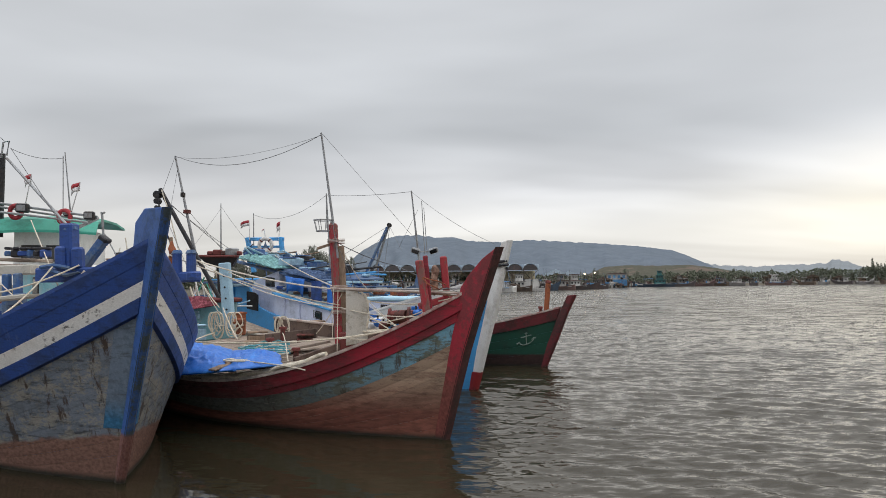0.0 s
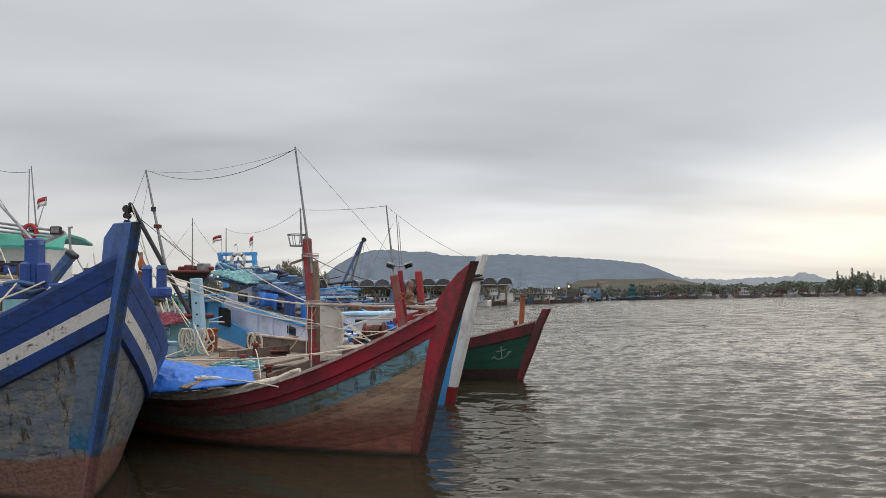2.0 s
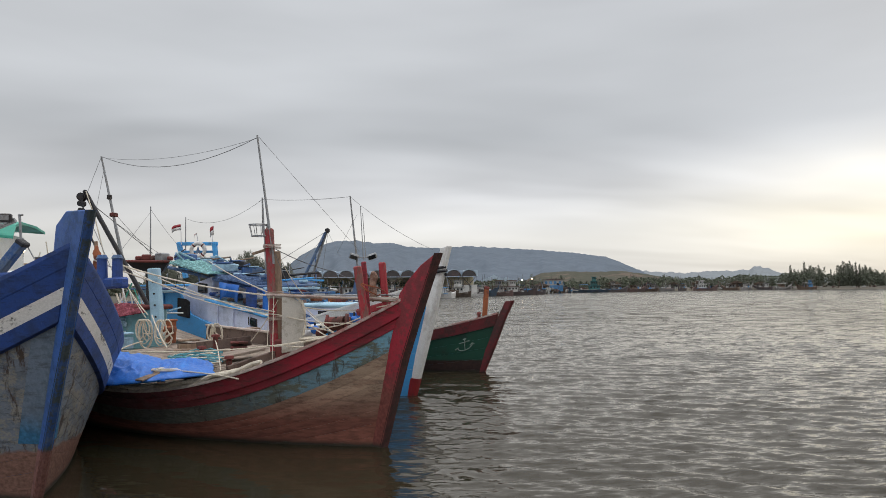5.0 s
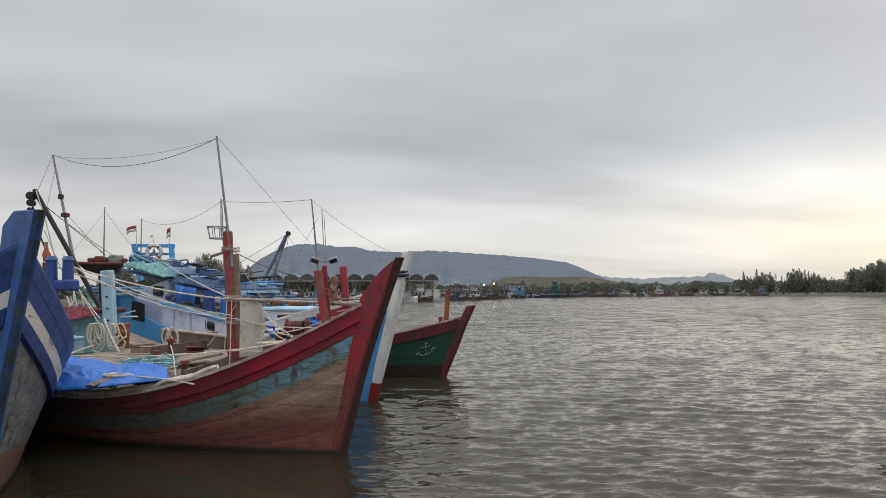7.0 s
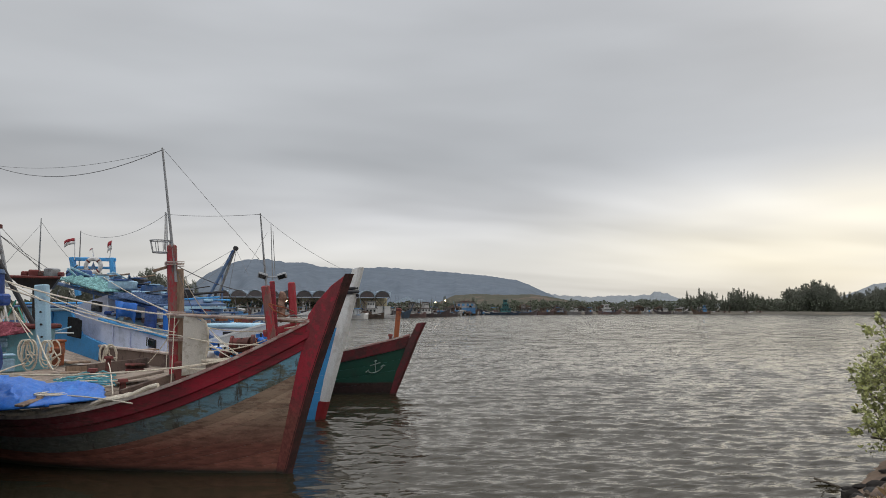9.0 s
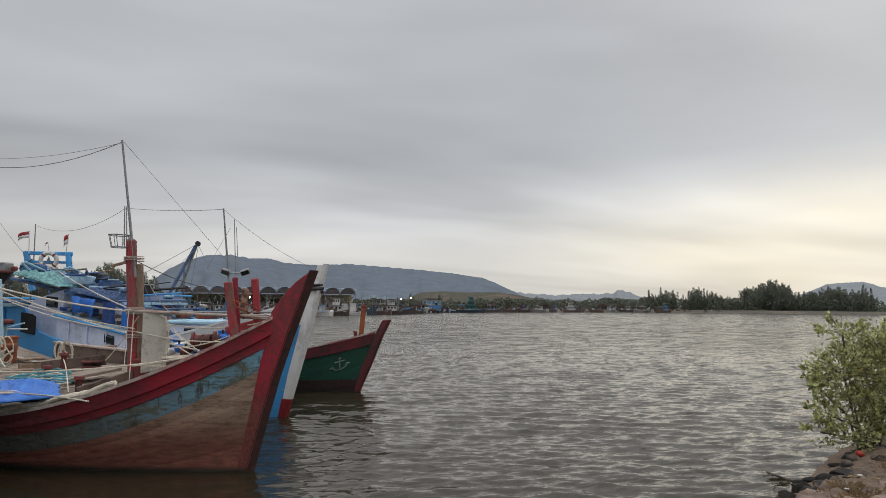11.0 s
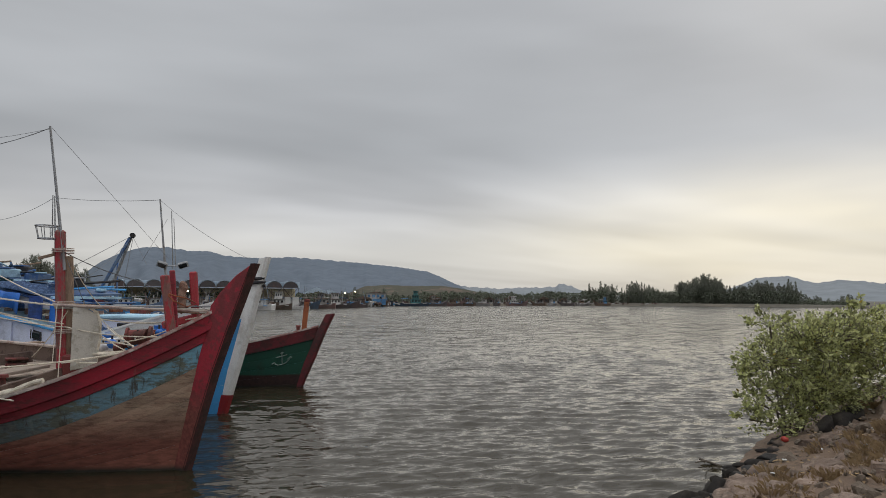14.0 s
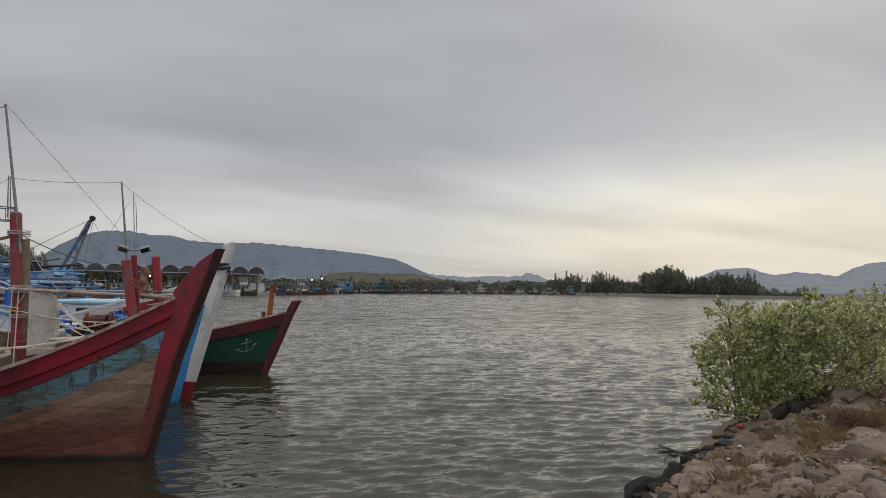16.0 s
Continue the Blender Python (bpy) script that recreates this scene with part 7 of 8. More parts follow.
for k in range(220):
    d = Vector((rr.gauss(0, 1), rr.gauss(0, 1), abs(rr.gauss(0, 1)) + 0.2)).normalized()
    mid = d * 0.16 + Vector((rr.gauss(0, 0.03), rr.gauss(0, 0.03), 0.02))
    tube([d * 0.02, mid, mid + (d + Vector((rr.gauss(0, 0.5), rr.gauss(0, 0.5), rr.gauss(0, 0.4)))) * rr.uniform(0.05, 0.12)], 0.0035, n=3, bm=tb)
part("twigs", tb, "drybrush", shrub)
lb = bmesh.new()
for k in range(520):
    d = Vector((rr.gauss(0, 1), rr.gauss(0, 1), abs(rr.gauss(0, 1)))).normalized() * rr.uniform(0.12, 0.27)
    a, e = Vector((rr.gauss(0, 1), rr.gauss(0, 1), rr.gauss(0, 1))).normalized() * 0.022, Vector((rr.gauss(0, 1), rr.gauss(0, 1), rr.gauss(0, 1))).normalized() * 0.010
    lb.faces.new([lb.verts.new(d + w) for w in (-a, e, a, -e)])
part("dead_leaves", lb, "drybrush", shrub)
single("fallen_leaves", bm, "drygrass", "dry fallen leaves and straw over the bank", "leaf litter", kind="stuff")
M["bits"] = material("pale_litter", (0.5, 0.5, 0.47), scale=6, bump=0.2)
for k in range(16):
    u = rr.random()
    q = 0.25 + 2.4 * rr.random()
    x, y = 5.6 + 5.5 * u + q * 0.62, 7.1 + 3.2 * u - q * 0.78
    b = block(x, y, bank_z(x, y) + 0.06, rr.uniform(0.03, 0.08), rr.uniform(0.02, 0.05), 0.015, rr.uniform(0, 180), 0.008, rr.uniform(-20, 20), rr.uniform(-20, 20))
    single("litter_scrap", b, "bits", "pale scrap of litter lying on the bank", "litter", "litter scraps")
red_at = (9.13, 9.11, 0.30)
redrag = bmesh.new()
bmesh.ops.create_icosphere(redrag, subdivisions=2, radius=1, matrix=Matrix.Translation(red_at) @ Matrix.Diagonal((0.065, 0.045, 0.045, 1)))
for v in redrag.verts:
    v.co += v.normal * 0.03 * noise.noise(v.co * 9)
M["redplastic"] = material("red_plastic", (0.36, 0.04, 0.03), scale=4, rough=0.5)
single("plastic_scrap", redrag, "redplastic", "crumpled red plastic scrap at the waterline", "litter", smooth=True)

# ---------------------------------------------------------------- mangrove bush
M["leaf"] = material("mangrove_leaves", (0.27, 0.28, 0.12), (0.38, 0.385, 0.20), (0.145, 0.158, 0.068), 1.1, 0.5, 0.30, bump=0, spec=0.7)
nt = M["leaf"].node_tree
_geo = nt.nodes.new("ShaderNodeNewGeometry")
_hsv = nt.nodes.new("ShaderNodeHueSaturation")
_mr = nt.nodes.new("ShaderNodeMapRange")
for i, v in enumerate((0, 1, 0.45, 2.5)):
    _mr.inputs[i + 1].default_value = v
nt.links.new(_geo.outputs["Random Per Island"], _mr.inputs[0])
nt.links.new(_mr.outputs[0], _hsv.inputs["Value"])
_bs = nt.nodes["Principled BSDF"]
_src = _bs.inputs["Base Color"].links[0].from_socket
nt.links.new(_src, _hsv.inputs["Color"])
nt.links.new(_hsv.outputs[0], _bs.inputs["Base Color"])


def see_through(mat, amount):
    """Lets light through thin leaves."""
    tree_ = mat.node_tree
    surf = tree_.nodes["Principled BSDF"]
    glow_ = tree_.nodes.new("ShaderNodeBsdfTranslucent")
    tree_.links.new(surf.inputs["Base Color"].links[0].from_socket, glow_.inputs["Color"])
    both = tree_.nodes.new("ShaderNodeMixShader")
    both.inputs[0].default_value = amount
    tree_.links.new(surf.outputs[0], both.inputs[1])
    tree_.links.new(glow_.outputs[0], both.inputs[2])
    tree_.links.new(both.outputs[0], tree_.nodes["Material Output"].inputs["Surface"])


see_through(M["leaf"], 0.5)
M["yellowleaf"] = material("yellowing_leaf", (0.36, 0.27, 0.035), scale=3, bump=0)
M["twig"] = material("grey_brown_twig", (0.10, 0.08, 0.06), scale=6, bump=0.2)


def leaf(bm, at, direction, length, rr):
    """One pointed oval leaf, slightly folded."""
    d = direction.normalized()
    side = d.cross(Vector((rr.uniform(-1, 1), rr.uniform(-1, 1), rr.uniform(-0.3, 1)))).normalized()
    up = side.cross(d)
    w = length * rr.uniform(0.22, 0.30)
    p = [at, at + d * length * 0.35 + side * w + up * w * 0.3, at + d * length * 0.75 + side * w * 0.75 + up * w * 0.25, at + d * length,
         at + d * length * 0.75 - side * w * 0.75 + up * w * 0.25, at + d * length * 0.35 - side * w + up * w * 0.3]
    v = [bm.verts.new(q) for q in p]
    bm.faces.new((v[0], v[1], v[2], v[3]))
    bm.faces.new((v[0], v[3], v[4], v[5]))


def bush(root, blobs, label, leaves, seed):
    """A bush: limbs from the root into leafy lobes (centre, radii), leaves in rosettes at the twig ends."""
    rr = random.Random(seed)
    ob = thing("mangrove_bush", root, 0, label, "bush", "bushes")
    tw, lf, yl = bmesh.new(), bmesh.new(), bmesh.new()
    root = Vector(root)
    total = sum(b[1][0] * b[1][1] * b[1][2] for b in blobs) ** 1.0
    for c, rad in blobs:
        c = Vector(c)
        tube([root + Vector((rr.uniform(-0.2, 0.2), rr.uniform(-0.2, 0.2), 0)), root.lerp(c, 0.5) + Vector((rr.uniform(-0.15, 0.15), rr.uniform(-0.15, 0.15), 0.1)), c], 0.017, n=5, bm=tw)
        count = int(leaves * rad[0] * rad[1] * rad[2] / total)
        for k in range(count // 9):
            n = Vector((rr.gauss(0, 1), rr.gauss(0, 1), rr.gauss(0, 1))).normalized()
            f = rr.random() ** 0.42 * (1 + 0.35 * noise.noise(n * 2.3 + c))
            tip = c + Vector((n.x * rad[0], n.y * rad[1], n.z * rad[2])) * f
            tip.z = max(tip.z, root.z + 0.05)
            if rr.random() < 0.4:
                cyl(tw, c.lerp(tip, 0.45), tip, 0.008, 0.004, n=4)
            outw = (tip - c).normalized() + Vector((0, 0, 0.35))
            for j in range(9):
                dirn = outw + Vector((rr.gauss(0, 0.75), rr.gauss(0, 0.75), rr.gauss(0, 0.6)))
                at = tip + Vector((rr.gauss(0, 0.045), rr.gauss(0, 0.045), rr.gauss(0, 0.045)))
                leaf(yl if rr.random() < 0.012 else lf, at, dirn, rr.uniform(0.04, 0.08), rr)
        # long shoots stand out of the lobe, leaves in pairs along them
        for k in range(int(7 + 6 * rad[0])):
            n = Vector((rr.gauss(0, 1), rr.gauss(0, 1), abs(rr.gauss(0.3, 0.8)))).normalized()
            a0 = c + Vector((n.x * rad[0], n.y * rad[1], n.z * rad[2])) * 0.7
            d = (n + Vector((rr.gauss(0, 0.3), rr.gauss(0, 0.3), 0.6))).normalized()
            ln = rr.uniform(0.15, 0.34) * (0.5 + rad[0])
            if a0.z < root.z + 0.15:
                continue
            cyl(tw, a0, a0 + d * ln, 0.007, 0.003, n=4)
            for j in range(16):
                f = 0.3 + 0.7 * rr.random()
                leaf(lf, a0 + d * ln * f, d * 0.6 + Vector((rr.gauss(0, 0.7), rr.gauss(0, 0.7), rr.gauss(0, 0.5))), rr.uniform(0.06, 0.11), rr)
    part("branchwork", tw, "twig", ob, world=True)
    part("foliage", lf, "leaf", ob, world=True)
    part("yellow_foliage", yl, "yellowleaf", ob, "scattered yellow leaves", world=True)
    return ob


bush((10.3, 10.2, 0.0), (((9.6, 9.9, 1.45), (0.65, 0.6, 0.45)), ((10.4, 9.9, 1.75), (0.75, 0.7, 0.5)), ((11.2, 10.1, 1.75), (0.85, 0.8, 0.6)), ((10.0, 9.7, 0.85), (0.65, 0.5, 0.5)),
                        ((10.9, 9.9, 0.95), (0.7, 0.6, 0.5)), ((8.99, 9.60, 0.83), (0.22, 0.3, 0.28)), ((9.27, 9.40, 0.42), (0.35, 0.3, 0.22)), ((9.53, 9.80, 2.10), (0.3, 0.3, 0.2)), ((11.54, 9.80, 2.23), (0.35, 0.3, 0.25)), ((10.12, 9.70, 0.55), (0.4, 0.3, 0.28)), ((11.09, 9.80, 0.73), (0.45, 0.35, 0.3)), ((10.38, 9.50, 1.20), (0.5, 0.35, 0.35)), ((8.80, 9.52, 0.55), (0.2, 0.2, 0.22)), ((8.85, 9.55, 1.22), (0.2, 0.2, 0.16))), "leafy green mangrove bush growing at the water's edge", 14500, 3)
bush((12.2, 10.3, 0.5), (((11.7, 10.2, 1.6), (0.8, 0.7, 0.7)), ((12.6, 10.1, 1.7), (0.9, 0.8, 0.75)), ((13.5, 10.2, 1.7), (0.9, 0.8, 0.8)), ((12.2, 9.6, 1.1), (0.8, 0.5, 0.5)), ((14.6, 10.6, 1.8), (1.0, 0.8, 0.9)), ((11.97, 9.70, 1.03), (0.5, 0.4, 0.35)), ((12.80, 9.60, 1.24), (0.5, 0.4, 0.35))),
     "dense green mangrove bush on the bank", 11500, 4)

# floating twig
tw = thing("floating_branch", (7.67, 9.07, 0.02), 0, "thin bare branch floating in the water", "branch")
part("stem", tube([(7.73, 8.88, 0.00), (7.59, 8.97, 0.05), (7.44, 9.05, 0.10)], 0.018, n=6), "twig", tw, world=True)
part("twig", tube([(7.59, 8.97, 0.05), (7.19, 8.63, 0.18), (6.92, 8.43, 0.22)], 0.01, n=5), "twig", tw, world=True)
part("twig", tube([(7.57, 9.08, 0.05), (7.52, 9.12, 0.00)], 0.01, n=5), "twig", tw, world=True)

# ---------------------------------------------------------------- far bank: trees
# leaf colour lifted towards grey so that distance haze is painted in
M["farleaf"] = material("hazed_casuarina_foliage", (0.19, 0.20, 0.162), (0.22, 0.225, 0.185), (0.155, 0.165, 0.132), 0.3, 0.5, 0.9, bump=0, random_shade=0.2, spec=0.1)
see_through(M["farleaf"], 0.5)
M["bark"] = material("dark_bark", (0.06, 0.05, 0.04), scale=1, bump=0)


def casuarina_mesh(seed, broad):
    """Feathery crown: drooping sprays round a tapered trunk, unit height."""
    rr = random.Random(seed)
    bm = bmesh.new()
    leaders = [(0.0, 0.0, 1.0)] + [(broad * rr.uniform(-0.8, 0.8), broad * rr.uniform(-0.8, 0.8), rr.uniform(0.5, 0.95)) for _ in range(6)]
    for k in range(2600):
        ox, oy, hl = leaders[k % 7]
        f = rr.random() ** 0.9
        z = (0.06 + 0.94 * f) * hl
        reach = broad * (0.55 * (1 - f) ** 0.7 + 0.05) * (0.8 + 0.6 * noise.noise(Vector((f * 5, seed, k % 7))))
        a = rr.random() * math.tau
        r = reach * rr.random() ** 0.5
        p = Vector((ox * (0.3 + 0.7 * f) + r * math.cos(a), oy * (0.3 + 0.7 * f) + r * math.sin(a), z))
        d = Vector((math.cos(a) + rr.gauss(0, 0.5), math.sin(a) + rr.gauss(0, 0.5), rr.uniform(0.9, 3.2))).normalized()
        s = d.cross(Vector((rr.gauss(0, 1), rr.gauss(0, 1), rr.gauss(0, 1)))).normalized()
        ln, w = rr.uniform(0.035, 0.085), rr.uniform(0.003, 0.008)
        v = [bm.verts.new(q) for q in (p - s * w, p + s * w, p + d * ln * 0.7 + s * w * 0.6, p + d * ln, p + d * ln * 0.7 - s * w * 0.6)]
        bm.faces.new(v)
    me = bpy.data.meshes.new("crown")
    bm.to_mesh(me)
    bm.free()
    me.materials.append(M["farleaf"])
    tb = bar((0, 0, -0.05), (0, 0, 0.9), 0.018, 0.004, n=6)
    for j in range(7):
        a = j * 2.4
        cyl(tb, (0, 0, 0.2 + j * 0.09), (0.1 * math.cos(a) * broad * 4, 0.1 * math.sin(a) * broad * 4, 0.32 + j * 0.09), 0.007, 0.002, n=4)
    tm = bpy.data.meshes.new("trunk")
    tb.to_mesh(tm)
    tb.free()
    tm.materials.append(M["bark"])
    return me, tm


CROWNS = [casuarina_mesh(31 + k, b) for k, b in enumerate((0.22, 0.34, 0.46, 0.6))]


def tree(az, r, h, kind, label="tall feathery casuarina tree on the far bank"):
    crown, trunk = CROWNS[kind]
    at = polar(az, r, 0.9)
    ob = thing("casuarina_tree", at, rr.uniform(0, 360), label, "tree", "far bank trees")
    for nm, me, sc in (("crown", crown, h), ("trunk", trunk, h)):
        c = new(nm, me)
        c.parent = ob
        c.scale = (h, h, h)
    return ob


rr = random.Random(77)
# groups: (from, to, count, height low, high, kinds)
for a0, a1, n, h0, h1, kinds in ((27.8, 30.6, 15, 7.0, 11.0, (0, 0, 1)), (31.1, 33.6, 14, 7.4, 11.2, (0, 0, 1)), (33.6, 35.6, 10, 5.0, 8.2, (1, 2)), (35.7, 39.1, 30, 9.8, 14.2, (1, 1, 2, 0)), (39.1, 41.0, 12, 6.2, 9.0, (1, 2)),
                                 (41.0, 42.8, 12, 8.5, 12.0, (1, 1, 2)), (43.0, 44.5, 8, 8.0, 11.6, (0, 1, 1)), (44.5, 46.5, 7, 2.8, 4.5, (2, 3)), (47.0, 48.3, 5, 3.0, 5.0, (2, 3)), (24.0, 27.8, 14, 4.0, 7.0, (1, 2, 2)), (14.0, 24.0, 34, 3.0, 6.2, (1, 2, 3, 3)),
                                 (7.0, 14.0, 12, 3.0, 6.0, (2, 3)), (-18.0, -12.6, 20, 7.5, 11.0, (2, 3, 3)), (-24, -16, 18, 5, 9, (1, 2, 3))):
    for k in range(n):
        az = a0 + (a1 - a0) * (k + rr.random()) / n
        edge = 0.75 + 0.25 * math.sin(math.pi * (k + 0.5) / n)
        tree(az, far_r(az) + rr.uniform(14, 34), rr.uniform(h0, h1) * edge, rr.choice(kinds))

# scrub belt behind the boats: small clumps
bm = bmesh.new()
for k in range(60000):
    az = rr.uniform(-30, 49.0)
    h = 3.1 + 1.5 * noise.noise(Vector((az * 0.9, 2, 0))) + 0.9 * noise.noise(Vector((az * 4, 7, 0)))
    if 14 < az < 45:
        h += 1.4 + 1.1 * min(1.0, max(0.0, (az - 22) / 6))
    if az > 43:
        h *= max(0.35, 1 - (az - 43) / 8)
    p = polar(az, far_r(az) + rr.uniform(10, 40), 0.8 + h * rr.random() ** 0.8)
    s = rr.uniform(0.15, 0.45)
    d1 = Vector((rr.gauss(0, 1), rr.gauss(0, 1), rr.gauss(0, 0.7))).normalized() * s
    d2 = d1.cross(Vector((rr.gauss(0, 1), rr.gauss(0, 1), rr.gauss(0, 1)))).normalized() * s * 0.8
    v = [bm.verts.new(p + q) for q in (-d1, d2 * 0.8, d1, -d2)]
    bm.faces.new(v)
M["farscrub"] = material("far_bank_scrub", (0.12, 0.135, 0.098), (0.155, 0.165, 0.125), (0.085, 0.098, 0.072), 0.12, 0.5, 0.95, bump=0, spec=0.05)
single("scrub_belt", bm, "farscrub", "dark green scrub and low trees along the far bank", "scrub", kind="stuff")

# ---------------------------------------------------------------- far bank: boats, huts and the fish market
M["fardark"] = material("dark_far_hull", (0.085, 0.075, 0.075), (0.12, 0.085, 0.08), (0.05, 0.05, 0.05), 0.3, 0.5, 0.8, bump=0, random_shade=0.3)
M["farred"] = material("rust_far_hull", (0.16, 0.10, 0.09), (0.12, 0.085, 0.078), (0.08, 0.07, 0.066), 0.3, 0.5, 0.8, bump=0, random_shade=0.3)
M["farteal"] = material("teal_far_hull", (0.05, 0.15, 0.15), (0.05, 0.10, 0.11), (0.04, 0.06, 0.07), 0.3, 0.5, 0.8, bump=0, random_shade=0.2)
M["farwhite"] = material("white_far_paint", (0.48, 0.47, 0.45), (0.35, 0.34, 0.33), (0.22, 0.2, 0.19), 0.3, 0.5, 0.8, bump=0, random_shade=0.25)
M["farnavy"] = material("navy_far_hull", (0.05, 0.075, 0.11), (0.06, 0.07, 0.085), (0.04, 0.045, 0.055), 0.3, 0.5, 0.8, bump=0, random_shade=0.2)
M["fargrey"] = material("grey_far_boards", (0.24, 0.23, 0.22), (0.17, 0.155, 0.145), (0.10, 0.09, 0.085), 0.3, 0.5, 0.8, bump=0, random_shade=0.3)
M["farblue"] = material("blue_far_paint", (0.10, 0.26, 0.48), (0.08, 0.2, 0.38), (0.06, 0.12, 0.2), 0.3, 0.5, 0.8, bump=0, random_shade=0.2)
M["farbrown"] = material("brown_far_timber", (0.14, 0.10, 0.075), (0.09, 0.07, 0.055), (0.05, 0.04, 0.035), 0.3, 0.5, 0.9, bump=0, random_shade=0.3)


def far_boat(az, r, length, heading, hull_mat, wall, roof, label, tiers=1, seed=0):
    """A boat across the harbour: flared hull, deckhouse tiers with windows, masts."""
    q = random.Random(seed)
    ob = thing("far_boat", polar(az, r, 0), heading, label, "boat", "far boats")
    bm = bmesh.new()
    rows = []
    b = length * 0.14
    for i in range(15):
        s = i / 14
        x = length * (0.5 - s)
        w = b * (1 - max(0.0, 1 - s / 0.35) ** 2) * (1 - 0.25 * max(0, s - 0.7) / 0.3)
        z = 0.95 + 1.45 * max(0.0, 1 - s / 0.4) ** 2 + 0.5 * max(0.0, (s - 0.6) / 0.4) ** 2
        fx = 0.9 * max(0.0, 1 - s / 0.2)
        rows.append([bm.verts.new(v) for v in ((x, -w * 0.75, -0.3), (x + fx, -w, z), (x + fx, -w * 0.9, z), (x, 0, z - 0.6), (x + fx, w * 0.9, z), (x + fx, w, z), (x, w * 0.75, -0.3))])
    for r0, r1 in zip(rows, rows[1:]):
        for j in range(6):
            bm.faces.new((r0[j], r1[j], r1[j + 1], r0[j + 1]))
    bm.faces.new(rows[-1])
    part("hull", bm, hull_mat, ob)
    z = 1.0
    ln, wd = length * (0.2 + 0.1 * q.random()), b * 1.2
    cx = -length * 0.16
    for t in range(tiers):
        h = 1.25 + 0.3 * q.random()
        body = part("deckhouse", block(cx, 0, z + h / 2, ln, wd, h, 0, 0.05), wall, ob)
        part("roof", block(cx, 0, z + h + 0.06, ln + 0.8, wd + 0.6, 0.14, 0, 0.03), roof, body)
        for side in (-1, 1):
            for k in range(3):
                part("window", block(cx - ln * 0.32 + k * ln * 0.32, side * (wd / 2 + 0.01), z + h * 0.62, ln * 0.16, 0.04, 0.5, 0, 0.0), "glass", body)
        z += h + 0.12
        ln, wd = ln * 0.62, wd * 0.8
    for x, hh in ((length * 0.2, q.uniform(3.0, 5.0)), (-length * 0.3, q.uniform(3.5, 5.5))):
        part("mast", bar((x, 0, 0.8), (x + q.uniform(-0.4, 0.4), 0, 1 + hh), 0.07, 0.03, n=6), "fardark", ob)
    part("boom", bar((length * 0.2, 0, 2.4), (length * 0.02, 0.3, 4.0), 0.05, n=5), "farbrown", ob)
    part("stem", bar((length * 0.5 + 0.5, 0, 1.6), (length * 0.5 + 1.1, 0, 3.5), 0.14, 0.1, n=6), hull_mat, ob)
    part("awning", block(length * 0.1, 0, 2.75, length * 0.2, b * 1.5, 0.1, 0, 0.03, 0, 3), q.choice(("farblue", "fargrey", "farbrown", "farwhite")), ob)
    for x in (0.02, 0.18):
        for side in (-1, 1):
            part("awning_post", bar((length * x, side * b * 0.65, 1.0), (length * x, side * b * 0.65, 2.72), 0.05, n=5), "fargrey", ob)
    part("rubbing_band", block(-length * 0.08, 0, 0.95, length * 0.7, b * 1.72, 0.16, 0, 0.03), q.choice(("farred", "farwhite", "fargrey", "farblue")), ob)
    for k in range(5):
        s = q.uniform(0.4, 0.9)
        part("deck_gear", block(q.uniform(0.0, 0.35) * length, q.uniform(-0.6, 0.6), 1.1 + s * 0.4, s * 1.5, s, s * 0.9, q.uniform(0, 90), 0.05), q.choice(("farred", "farwhite", "farblue", "farbrown", "fardark")), ob)
    return ob


